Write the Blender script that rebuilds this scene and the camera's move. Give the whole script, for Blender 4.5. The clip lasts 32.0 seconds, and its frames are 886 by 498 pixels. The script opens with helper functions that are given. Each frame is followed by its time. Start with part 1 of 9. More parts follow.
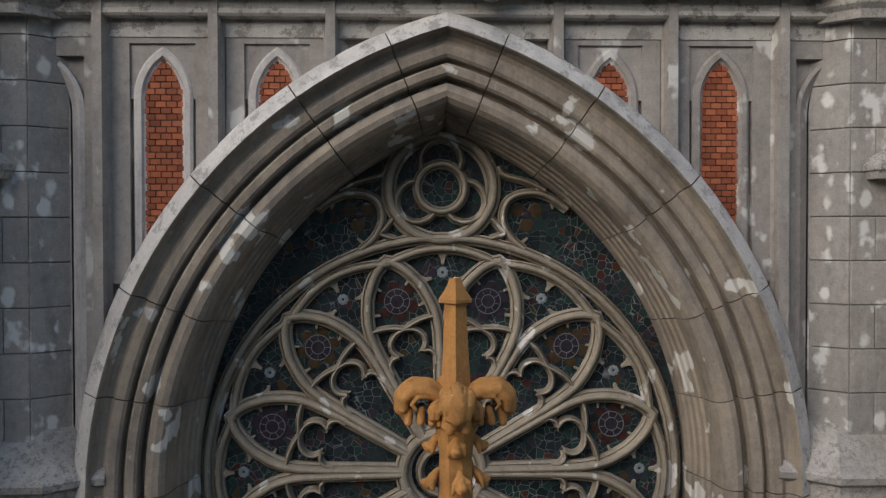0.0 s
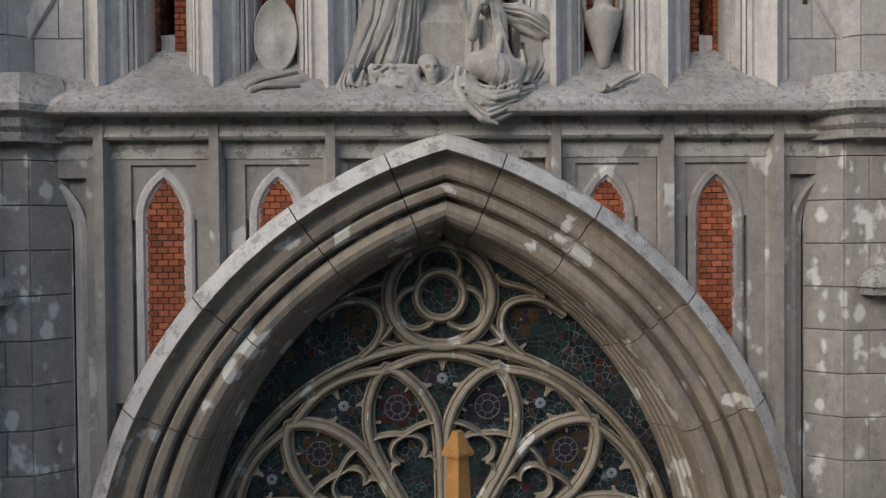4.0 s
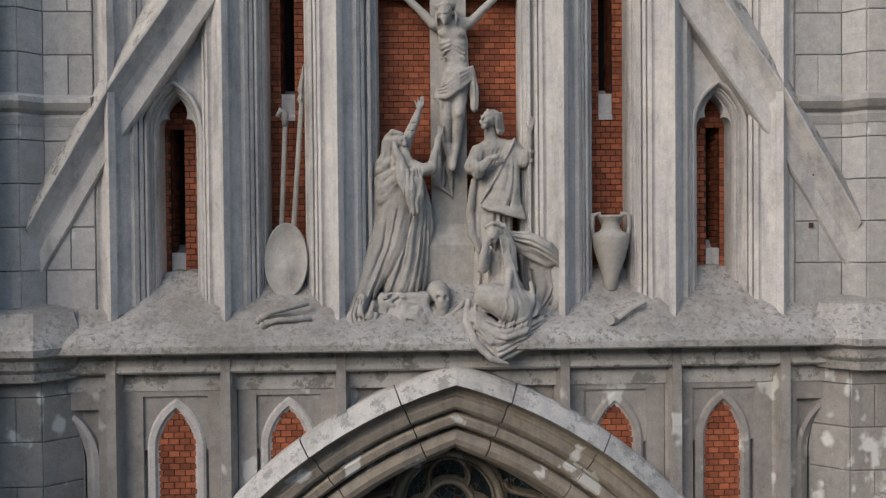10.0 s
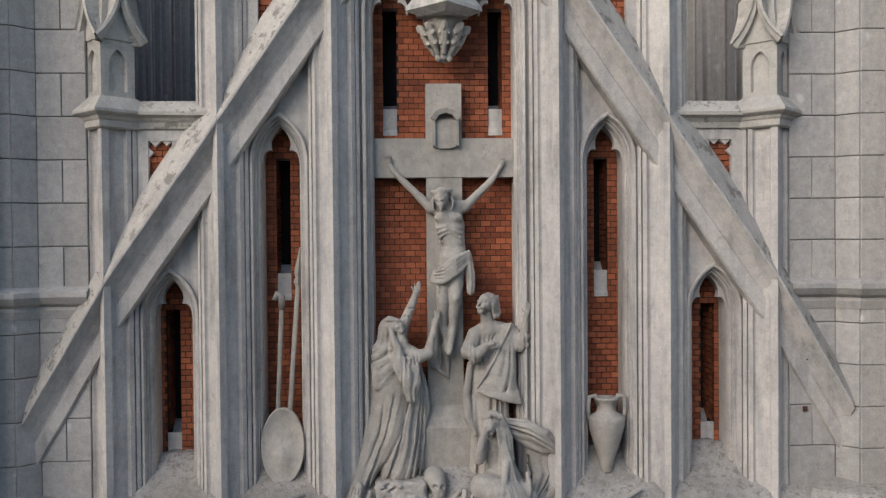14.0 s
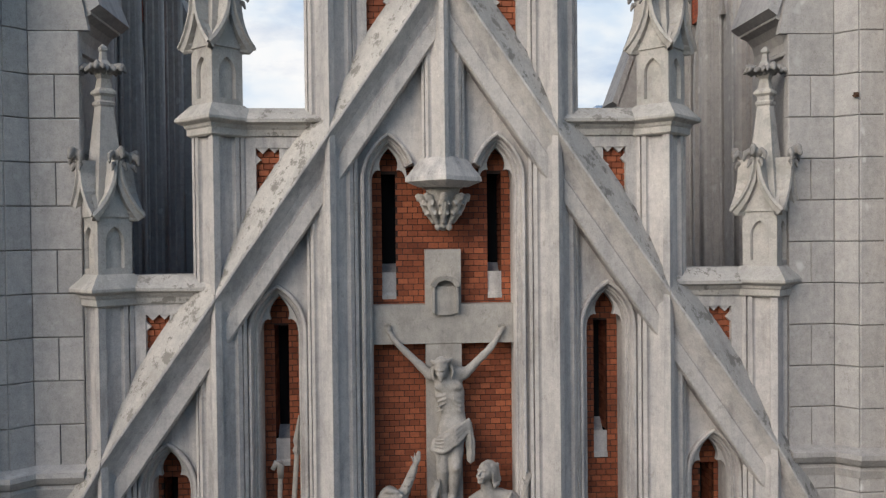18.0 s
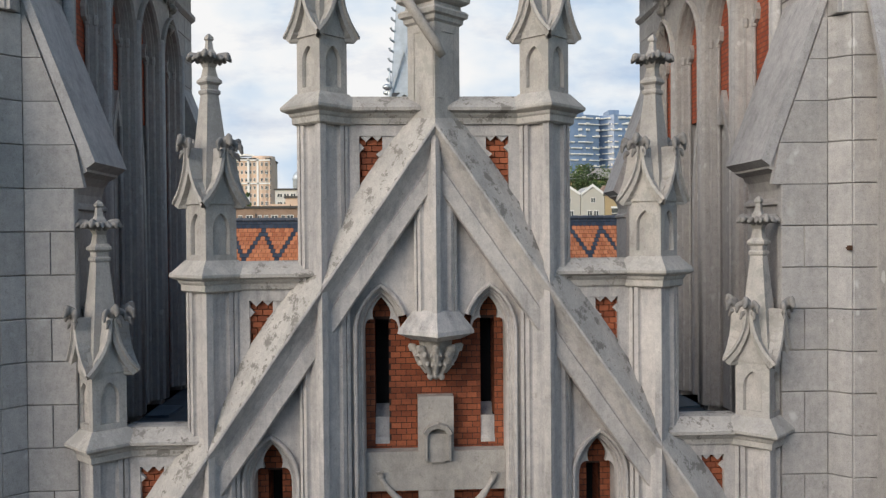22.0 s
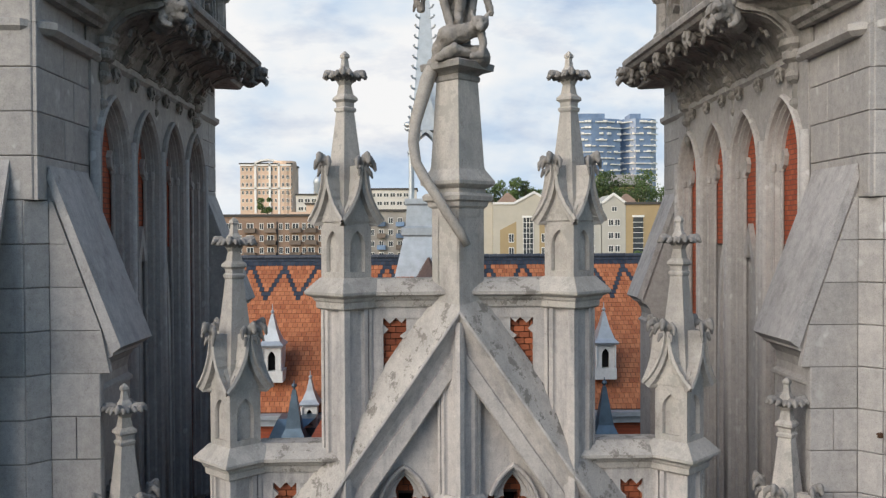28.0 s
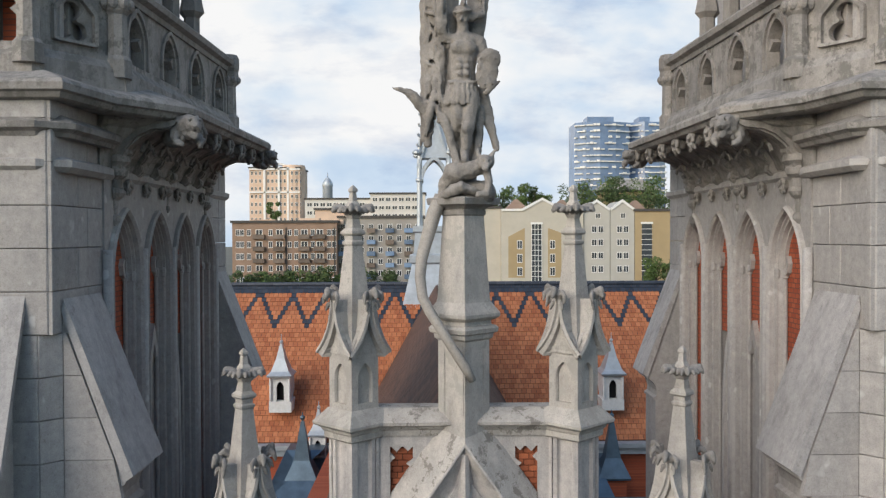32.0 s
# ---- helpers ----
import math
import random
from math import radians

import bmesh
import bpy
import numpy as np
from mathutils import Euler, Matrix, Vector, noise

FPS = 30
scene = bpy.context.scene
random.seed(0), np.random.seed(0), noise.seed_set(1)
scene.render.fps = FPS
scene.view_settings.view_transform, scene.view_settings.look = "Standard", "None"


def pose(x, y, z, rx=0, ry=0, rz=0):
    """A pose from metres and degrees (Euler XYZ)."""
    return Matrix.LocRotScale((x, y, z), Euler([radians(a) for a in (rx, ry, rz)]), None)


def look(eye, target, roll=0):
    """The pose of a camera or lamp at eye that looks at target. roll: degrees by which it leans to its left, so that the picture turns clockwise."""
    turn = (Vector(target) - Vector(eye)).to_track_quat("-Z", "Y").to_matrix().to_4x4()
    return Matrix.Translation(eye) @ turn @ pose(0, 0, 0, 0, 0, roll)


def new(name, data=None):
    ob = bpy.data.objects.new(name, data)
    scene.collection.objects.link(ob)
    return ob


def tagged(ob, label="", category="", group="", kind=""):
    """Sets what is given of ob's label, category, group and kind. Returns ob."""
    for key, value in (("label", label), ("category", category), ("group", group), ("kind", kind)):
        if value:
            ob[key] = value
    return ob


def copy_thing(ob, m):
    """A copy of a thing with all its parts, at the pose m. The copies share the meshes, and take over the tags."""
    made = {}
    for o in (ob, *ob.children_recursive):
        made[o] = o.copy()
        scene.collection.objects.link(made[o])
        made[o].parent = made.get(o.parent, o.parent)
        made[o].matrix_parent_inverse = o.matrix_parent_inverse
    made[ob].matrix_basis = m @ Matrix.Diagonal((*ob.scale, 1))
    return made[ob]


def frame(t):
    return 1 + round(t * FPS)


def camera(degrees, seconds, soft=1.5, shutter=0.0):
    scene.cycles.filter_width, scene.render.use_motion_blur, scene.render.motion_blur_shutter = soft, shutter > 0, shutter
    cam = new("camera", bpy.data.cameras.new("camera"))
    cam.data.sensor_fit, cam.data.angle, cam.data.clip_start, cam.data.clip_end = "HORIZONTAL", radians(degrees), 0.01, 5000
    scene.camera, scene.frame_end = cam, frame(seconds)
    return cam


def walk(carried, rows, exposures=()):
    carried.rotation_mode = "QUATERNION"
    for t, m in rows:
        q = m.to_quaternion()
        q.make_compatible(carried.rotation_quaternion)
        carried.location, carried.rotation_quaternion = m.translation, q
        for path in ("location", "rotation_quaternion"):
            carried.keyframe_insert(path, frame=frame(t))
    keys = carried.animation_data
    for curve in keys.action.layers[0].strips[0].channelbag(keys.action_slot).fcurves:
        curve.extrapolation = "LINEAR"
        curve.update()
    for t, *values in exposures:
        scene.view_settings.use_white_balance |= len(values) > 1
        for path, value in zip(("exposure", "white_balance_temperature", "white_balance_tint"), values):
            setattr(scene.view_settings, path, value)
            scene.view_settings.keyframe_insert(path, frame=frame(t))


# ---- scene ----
cam = camera(55.0, 32.0, soft=1.3)
PATH = [
    (0, (-0.333, -10.038, 14.901), (-0.272, -8.04, 14.866), -0.1),
    (0.5, (-0.341, -10.039, 15.059), (-0.28, -8.04, 15.024), -0.2),
    (1, (-0.4, -10.04, 15.223), (-0.328, -8.042, 15.188), -0.3),
    (1.5, (-0.389, -10.053, 15.395), (-0.316, -8.055, 15.36), -0.2),
    (2, (-0.387, -10.045, 15.577), (-0.314, -8.047, 15.541), -0.3),
    (2.5, (-0.361, -10.057, 15.752), (-0.29, -8.058, 15.717), -0.3),
    (3, (-0.355, -10.084, 15.939), (-0.284, -8.086, 15.904), -0.3),
    (3.5, (-0.393, -10.102, 16.117), (-0.317, -8.104, 16.082), -0.5),
    (5.5, (-0.415, -10.164, 16.926), (-0.336, -8.165, 16.889), -0.4),
    (6, (-0.433, -10.162, 17.133), (-0.349, -8.164, 17.097), -0.4),
    (6.5, (-0.424, -10.152, 17.337), (-0.341, -8.154, 17.301), -0.4),
    (7, (-0.42, -10.131, 17.534), (-0.338, -8.133, 17.499), -0.4),
    (7.5, (-0.437, -10.115, 17.746), (-0.356, -8.117, 17.711), -0.5),
    (8, (-0.413, -10.095, 17.967), (-0.34, -8.097, 17.933), -0.4),
    (8.5, (-0.457, -10.062, 18.222), (-0.379, -8.064, 18.189), -0.5),
    (9, (-0.505, -10.082, 18.518), (-0.425, -8.084, 18.479), -0.5),
    (9.5, (-0.556, -10.118, 18.782), (-0.47, -8.12, 18.747), -0.5),
    (10, (-0.523, -10.152, 19.064), (-0.442, -8.154, 19.028), -0.5),
    (10.5, (-0.48, -10.167, 19.356), (-0.401, -8.169, 19.322), -0.5),
    (11, (-0.489, -10.135, 19.662), (-0.405, -8.137, 19.627), -0.4),
    (11.5, (-0.486, -10.106, 19.966), (-0.403, -8.108, 19.931), -0.4),
    (12, (-0.491, -10.057, 20.266), (-0.406, -8.06, 20.228), -0.4),
    (12.5, (-0.534, -10.047, 20.549), (-0.439, -8.049, 20.511), -0.5),
    (13, (-0.456, -10.07, 20.792), (-0.375, -8.072, 20.759), -0.4),
    (13.5, (-0.452, -10.114, 21.061), (-0.372, -8.116, 21.029), -0.4),
    (14, (-0.581, -10.132, 21.334), (-0.477, -8.135, 21.301), -0.5),
    (14.5, (-0.613, -10.116, 21.599), (-0.5, -8.12, 21.566), -0.6),
    (16.5, (-0.738, -10.129, 22.638), (-0.61, -8.133, 22.603), -0.7),
    (17, (-0.727, -10.121, 22.903), (-0.601, -8.126, 22.869), -0.6),
    (17.5, (-0.704, -10.085, 23.164), (-0.578, -8.089, 23.13), -0.6),
    (18, (-0.669, -10.044, 23.431), (-0.543, -8.048, 23.396), -0.6),
    (18.5, (-0.651, -10.011, 23.667), (-0.523, -8.015, 23.633), -0.6),
    (19, (-0.642, -9.988, 23.929), (-0.512, -7.993, 23.891), -0.6),
    (19.5, (-0.606, -10.012, 24.187), (-0.48, -8.017, 24.143), -0.5),
    (20, (-0.612, -10.052, 24.414), (-0.482, -8.056, 24.374), -0.6),
    (20.5, (-0.551, -10.075, 24.643), (-0.428, -8.079, 24.606), -0.5),
    (21, (-0.495, -10.089, 24.861), (-0.379, -8.093, 24.827), -0.5),
    (21.5, (-0.438, -10.074, 25.039), (-0.334, -8.077, 25.011), -0.5),
    (22, (-0.415, -10.072, 25.265), (-0.317, -8.075, 25.233), -0.5),
    (22.5, (-0.405, -10.065, 25.462), (-0.309, -8.068, 25.431), -0.5),
    (23, (-0.391, -10.056, 25.657), (-0.299, -8.058, 25.624), -0.5),
    (23.5, (-0.391, -10.041, 25.834), (-0.303, -8.044, 25.801), -0.4),
    (24, (-0.398, -10.026, 26.014), (-0.316, -8.028, 25.982), -0.4),
    (24.5, (-0.408, -9.962, 26.188), (-0.331, -7.964, 26.155), -0.4),
    (25, (-0.403, -9.971, 26.365), (-0.329, -7.973, 26.332), -0.4),
    (25.5, (-0.41, -9.968, 26.542), (-0.341, -7.969, 26.508), -0.4),
    (27.5, (-0.443, -9.936, 27.289), (-0.389, -7.937, 27.256), -0.3),
    (28, (-0.446, -9.989, 27.486), (-0.395, -7.989, 27.453), -0.3),
    (28.5, (-0.454, -10.092, 27.686), (-0.407, -8.093, 27.654), -0.3),
    (29, (-0.465, -10.163, 27.892), (-0.421, -8.164, 27.861), -0.3),
    (29.5, (-0.453, -10.163, 28.089), (-0.412, -8.164, 28.058), -0.3),
    (30, (-0.431, -10.17, 28.282), (-0.392, -8.171, 28.251), -0.3),
    (30.5, (-0.406, -10.155, 28.475), (-0.37, -8.156, 28.445), -0.2),
    (31, (-0.395, -10.151, 28.68), (-0.36, -8.151, 28.649), -0.2),
    (31.5, (-0.402, -10.134, 28.883), (-0.369, -8.134, 28.851), -0.2),
    (32, (-0.414, -10.135, 29.09), (-0.383, -8.136, 29.057), -0.2),
]
walk(cam, [(t, look(eye, target, roll)) for t, eye, target, roll in PATH],
     exposures=[(0.0, 0.60), (6.0, 0.60), (11.0, 0.62), (20.0, 0.43), (26.0, 0.40), (32.0, 0.42)])

# ---- world and sun ----
world = bpy.data.worlds.new("sky_world")
scene.world = world
world.use_nodes = True
wn = world.node_tree.nodes
sky = wn.new("ShaderNodeTexSky")
sky.sky_type = "NISHITA"
sky.sun_disc = False
sky.sun_elevation = radians(26)
sky.sun_rotation = radians(228)
sky.air_density, sky.dust_density = 1.3, 0.8
wn["Background"].inputs["Strength"].default_value = 0.147
world.node_tree.links.new(sky.outputs["Color"], wn["Background"].inputs["Color"])

SKY_GLOW = 0.70
SUN_FROM = Vector((-0.66, -0.78, 0.50))
sun_data = bpy.data.lights.new("sun", "SUN")
sun_data.energy, sun_data.angle, sun_data.color = 1.80, radians(50), (1.0, 0.895, 0.775)
sun = new("sun", sun_data)
sun.matrix_world = look(SUN_FROM * 50, (0, 0, 0))


# ---- materials ----
def links(mat):
    return mat.node_tree.nodes, mat.node_tree.links.new


def ramp(n, stops):
    r = n.new("ShaderNodeValToRGB")
    while len(r.color_ramp.elements) > 1:
        r.color_ramp.elements.remove(r.color_ramp.elements[-1])
    r.color_ramp.elements[0].position, r.color_ramp.elements[0].color = stops[0][0], (*stops[0][1], 1)
    for p, c in stops[1:]:
        r.color_ramp.elements.new(p).color = (*c, 1)
    return r


def tex(n, link, co, scale, detail=6.0, rough=0.6, stretch=(1, 1, 1)):
    m = n.new("ShaderNodeMapping")
    m.inputs["Scale"].default_value = stretch
    link(co, m.inputs["Vector"])
    t = n.new("ShaderNodeTexNoise")
    t.inputs["Scale"].default_value, t.inputs["Detail"].default_value = scale, detail
    t.inputs["Roughness"].default_value = rough
    link(m.outputs["Vector"], t.inputs["Vector"])
    return t.outputs["Fac"]


def mix(n, link, fac, a, b, kind="MIX"):
    m = n.new("ShaderNodeMix")
    m.data_type, m.blend_type = "RGBA", kind
    for socket, v in ((m.inputs["Factor"], fac), (m.inputs["A"], a), (m.inputs["B"], b)):
        if isinstance(v, (int, float)):
            socket.default_value = v
        elif isinstance(v, tuple):
            socket.default_value = (*v, 1)
        else:
            link(v, socket)
    return m.outputs["Result"]


def coords(n, random_shift=True):
    """World-like coordinates that do not repeat from copy to copy."""
    geo = n.new("ShaderNodeNewGeometry")
    return geo.outputs["Position"]


def stone(name, light, dark, stain, rough=0.85, bump=0.25, streak=0.5, patch=None, patch_at=(0.60, 0.68), patch_scale=2.6, lichen=None, lichen_scale=4.5, fine=60.0, spread=0.06, light_dabs=None, soot_share=0.8):
    """Plastered or cut stone: two-scale tone, vertical streaks, stains, patches and a fine relief."""
    light, dark = ((c[0] * 1.02, c[1], c[2] * 1.0) for c in (light, dark))
    mat = bpy.data.materials.new(name)
    mat.use_nodes = True
    n, link = links(mat)
    bsdf = n["Principled BSDF"]
    co = coords(n)
    broad = tex(n, link, co, 0.9, 5)
    base = ramp(n, [(0.32, dark), (0.68, light)])
    link(broad, base.inputs["Fac"])
    col = base.outputs["Color"]
    runs = tex(n, link, co, 5.0, 5, 0.65, (1, 1, 0.12))
    r2 = ramp(n, [(0.48, (0, 0, 0)), (0.66, (1, 1, 1))])
    link(runs, r2.inputs["Fac"])
    s = n.new("ShaderNodeMath")
    s.operation = "MULTIPLY"
    s.inputs[1].default_value = streak
    link(r2.outputs["Color"], s.inputs[0])
    col = mix(n, link, s.outputs[0], col, stain)
    grain = tex(n, link, co, fine, 4, 0.7)
    g = ramp(n, [(0.28, (0.82, 0.81, 0.80)), (0.5, (1.0, 1.0, 1.0)), (0.72, (1.09, 1.09, 1.09))])
    link(grain, g.inputs["Fac"])
    col = mix(n, link, 1.0, col, g.outputs["Color"], "MULTIPLY")
    mid = tex(n, link, co, 9.0, 8, 0.7)
    g2 = ramp(n, [(0.3, (0.80, 0.80, 0.81)), (0.7, (1.09, 1.08, 1.07))])
    link(mid, g2.inputs["Fac"])
    col = mix(n, link, 1.0, col, g2.outputs["Color"], "MULTIPLY")
    pits = tex(n, link, co, 38.0, 3, 0.6, (1, 1, 0.7))
    pr0 = ramp(n, [(0.60, (1, 1, 1)), (0.70, (0.62, 0.60, 0.58))])
    link(pits, pr0.inputs["Fac"])
    col = mix(n, link, 0.35, col, pr0.outputs["Color"], "MULTIPLY")
    soot = tex(n, link, co, 2.1, 8, 0.72, (1, 1, 0.45))
    sr = ramp(n, [(0.52, (1, 1, 1)), (0.66, (0.74, 0.73, 0.72))])
    link(soot, sr.inputs["Fac"])
    col = mix(n, link, soot_share, col, sr.outputs["Color"], "MULTIPLY")
    # crisp-edged flaking: darker spots and paler scars
    flake = tex(n, link, co, 5.5, 12, 0.78, (1, 1, 0.7))
    fr = ramp(n, [(0.385, (1.13, 1.13, 1.12)), (0.405, (1, 1, 1)), (0.60, (1, 1, 1)), (0.625, (0.76, 0.75, 0.73))])
    link(flake, fr.inputs["Fac"])
    col = mix(n, link, 0.75, col, fr.outputs["Color"], "MULTIPLY")
    if patch:
        pt = tex(n, link, co, patch_scale, 3.5, 0.5, (1, 1, 0.8))
        pr = ramp(n, [(patch_at[0], (0, 0, 0)), (patch_at[1], (1, 1, 1))])
        link(pt, pr.inputs["Fac"])
        col = mix(n, link, pr.outputs["Color"], col, patch)
    if light_dabs:
        # painted light dapples, soft ovals: spacing in m, radius as share of it, colour
        gap, size, pale = light_dabs
        m = n.new("ShaderNodeMapping")
        m.inputs["Scale"].default_value = (1 / gap, 1 / gap, 0.62 / gap)
        wob = n.new("ShaderNodeTexNoise")
        wob.inputs["Scale"].default_value, wob.inputs["Detail"].default_value = 7.0, 3.0
        link(co, wob.inputs["Vector"])
        off = n.new("ShaderNodeVectorMath")
        off.operation = "MULTIPLY_ADD"
        off.inputs[1].default_value = (0.10, 0.10, 0.14)
        link(wob.outputs["Color"], off.inputs[0])
        link(co, off.inputs[2])
        link(off.outputs[0], m.inputs["Vector"])
        vor = n.new("ShaderNodeTexVoronoi")
        vor.inputs["Scale"].default_value, vor.inputs["Randomness"].default_value = 1.0, 0.75
        link(m.outputs["Vector"], vor.inputs["Vector"])
        cell = n.new("ShaderNodeSeparateColor")
        link(vor.outputs["Color"], cell.inputs["Color"])
        far = n.new("ShaderNodeMath")
        far.operation = "MULTIPLY_ADD"
        far.inputs[1].default_value = size * 1.1
        link(cell.outputs["Red"], far.inputs[0])
        link(vor.outputs["Distance"], far.inputs[2])
        dr = ramp(n, [(size * 0.80, (0.85, 0.85, 0.85)), (size * 1.15, (0, 0, 0))])
        link(far.outputs[0], dr.inputs["Fac"])
        col = mix(n, link, dr.outputs["Color"], col, pale)
    if lichen:
        lt = tex(n, link, co, lichen_scale, 9, 0.75)
        lr = ramp(n, [(0.525, (0, 0, 0)), (0.575, (1, 1, 1))])
        link(lt, lr.inputs["Fac"])
        col = mix(n, link, lr.outputs["Color"], col, lichen)
    info = n.new("ShaderNodeObjectInfo")
    tone = ramp(n, [(0.0, (1 - spread,) * 3), (1.0, (1 + spread,) * 3)])
    link(info.outputs["Random"], tone.inputs["Fac"])
    col = mix(n, link, 1.0, col, tone.outputs["Color"], "MULTIPLY")
    link(col, bsdf.inputs["Base Color"])
    bsdf.inputs["Roughness"].default_value = rough
    bsdf.inputs["Specular IOR Level"].default_value = 0.25
    bp = n.new("ShaderNodeBump")
    bp.inputs["Strength"].default_value, bp.inputs["Distance"].default_value = bump, 0.02
    h = n.new("ShaderNodeMath")
    h.operation = "ADD"
    link(grain, h.inputs[0])
    link(mid, h.inputs[1])
    link(h.outputs[0], bp.inputs["Height"])
    link(bp.outputs["Normal"], bsdf.inputs["Normal"])
    return mat


def plain(name, colour, rough=0.6, metal=0.0, var=0.12, scale=6.0, bump=0.1, obj=0.0, emit=0.0):
    mat = bpy.data.materials.new(name)
    mat.use_nodes = True
    n, link = links(mat)
    bsdf = n["Principled BSDF"]
    co = coords(n)
    a = tex(n, link, co, scale, 6, 0.65)
    lo, hi = tuple(c * (1 - var) for c in colour), tuple(c * (1 + var) for c in colour)
    r = ramp(n, [(0.3, lo), (0.7, hi)])
    link(a, r.inputs["Fac"])
    col = r.outputs["Color"]
    if obj:
        info = n.new("ShaderNodeObjectInfo")
        tone = ramp(n, [(0.0, (1 - obj,) * 3), (1.0, (1 + obj,) * 3)])
        link(info.outputs["Random"], tone.inputs["Fac"])
        col = mix(n, link, 1.0, col, tone.outputs["Color"], "MULTIPLY")
    link(col, bsdf.inputs["Base Color"])
    bsdf.inputs["Roughness"].default_value, bsdf.inputs["Metallic"].default_value = rough, metal
    if bump:
        bp = n.new("ShaderNodeBump")
        bp.inputs["Strength"].default_value, bp.inputs["Distance"].default_value = bump, 0.02
        b = tex(n, link, co, scale * 6, 4, 0.7)
        link(b, bp.inputs["Height"])
        link(bp.outputs["Normal"], bsdf.inputs["Normal"])
    return mat


def island_mat(name, lo, hi, rough=0.8, scale=8.0, bump=0.2):
    """For joined pieces: each piece has its own tone."""
    mat = bpy.data.materials.new(name)
    mat.use_nodes = True
    n, link = links(mat)
    bsdf = n["Principled BSDF"]
    geo = n.new("ShaderNodeNewGeometry")
    r = ramp(n, [(0.0, lo), (1.0, hi)])
    link(geo.outputs["Random Per Island"], r.inputs["Fac"])
    a = tex(n, link, geo.outputs["Position"], scale, 6, 0.7)
    g = ramp(n, [(0.3, (0.8, 0.8, 0.8)), (0.7, (1.12, 1.12, 1.12))])
    link(a, g.inputs["Fac"])
    link(mix(n, link, 1.0, r.outputs["Color"], g.outputs["Color"], "MULTIPLY"), bsdf.inputs["Base Color"])
    bsdf.inputs["Roughness"].default_value = rough
    bp = n.new("ShaderNodeBump")
    bp.inputs["Strength"].default_value, bp.inputs["Distance"].default_value = bump, 0.02
    link(a, bp.inputs["Height"])
    link(bp.outputs["Normal"], bsdf.inputs["Normal"])
    return mat


def brick_mat(name, lo, hi):
    mat = bpy.data.materials.new(name)
    mat.use_nodes = True
    n, link = links(mat)
    bsdf = n["Principled BSDF"]
    info, geo = n.new("ShaderNodeObjectInfo"), n.new("ShaderNodeNewGeometry")
    add = n.new("ShaderNodeMath")
    add.operation = "ADD"
    link(info.outputs["Random"], add.inputs[0])
    link(geo.outputs["Random Per Island"], add.inputs[1])
    fr = n.new("ShaderNodeMath")
    fr.operation = "FRACT"
    link(add.outputs[0], fr.inputs[0])
    r = ramp(n, [(0.0, lo), (0.85, hi), (1.0, tuple(c * 1.15 for c in hi))])
    link(fr.outputs[0], r.inputs["Fac"])
    a = tex(n, link, geo.outputs["Position"], 30, 6, 0.7)
    g = ramp(n, [(0.3, (0.75, 0.72, 0.72)), (0.7, (1.1, 1.1, 1.1))])
    link(a, g.inputs["Fac"])
    col = mix(n, link, 1.0, r.outputs["Color"], g.outputs["Color"], "MULTIPLY")
    b = tex(n, link, geo.outputs["Position"], 1.3, 5, 0.6)
    g2 = ramp(n, [(0.35, (0.72, 0.70, 0.70)), (0.65, (1.1, 1.1, 1.1))])
    link(b, g2.inputs["Fac"])
    col = mix(n, link, 1.0, col, g2.outputs["Color"], "MULTIPLY")
    link(col, bsdf.inputs["Base Color"])
    bsdf.inputs["Roughness"].default_value = 0.85
    bp = n.new("ShaderNodeBump")
    bp.inputs["Strength"].default_value, bp.inputs["Distance"].default_value = 0.3, 0.01
    link(a, bp.inputs["Height"])
    link(bp.outputs["Normal"], bsdf.inputs["Normal"])
    return mat


def glass_mat(name):
    """Leaded stained glass: dark cells of colour between pale leads."""
    mat = bpy.data.materials.new(name)
    mat.use_nodes = True
    n, link = links(mat)
    bsdf = n["Principled BSDF"]
    co = coords(n)
    v = n.new("ShaderNodeTexVoronoi")
    v.inputs["Scale"].default_value = 10.0
    link(co, v.inputs["Vector"])
    sep = n.new("ShaderNodeSeparateColor")
    link(v.outputs["Color"], sep.inputs["Color"])
    r = ramp(n, [(0.0, (0.012, 0.017, 0.020)), (0.5, (0.022, 0.028, 0.032)), (0.74, (0.016, 0.040, 0.034)), (0.90, (0.030, 0.024, 0.035)), (0.96, (0.06, 0.022, 0.016)), (1.0, (0.06, 0.05, 0.02))])
    link(sep.outputs["Red"], r.inputs["Fac"])
    e = n.new("ShaderNodeTexVoronoi")
    e.feature = "DISTANCE_TO_EDGE"
    e.inputs["Scale"].default_value = 10.0
    link(co, e.inputs["Vector"])
    er = ramp(n, [(0.008, (1, 1, 1)), (0.035, (0, 0, 0))])
    link(e.outputs["Distance"], er.inputs["Fac"])
    brk = tex(n, link, co, 3.0, 3)
    bk = ramp(n, [(0.40, (0.10, 0.10, 0.10)), (0.62, (0.9, 0.9, 0.9))])
    link(brk, bk.inputs["Fac"])
    m = mix(n, link, 1.0, er.outputs["Color"], bk.outputs["Color"], "MULTIPLY")
    link(mix(n, link, m, r.outputs["Color"], (0.20, 0.22, 0.225)), bsdf.inputs["Base Color"])
    bsdf.inputs["Roughness"].default_value = 0.22
    bp = n.new("ShaderNodeBump")
    bp.inputs["Strength"].default_value, bp.inputs["Distance"].default_value = 0.3, 0.01
    link(e.outputs["Distance"], bp.inputs["Height"])
    link(bp.outputs["Normal"], bsdf.inputs["Normal"])
    return mat


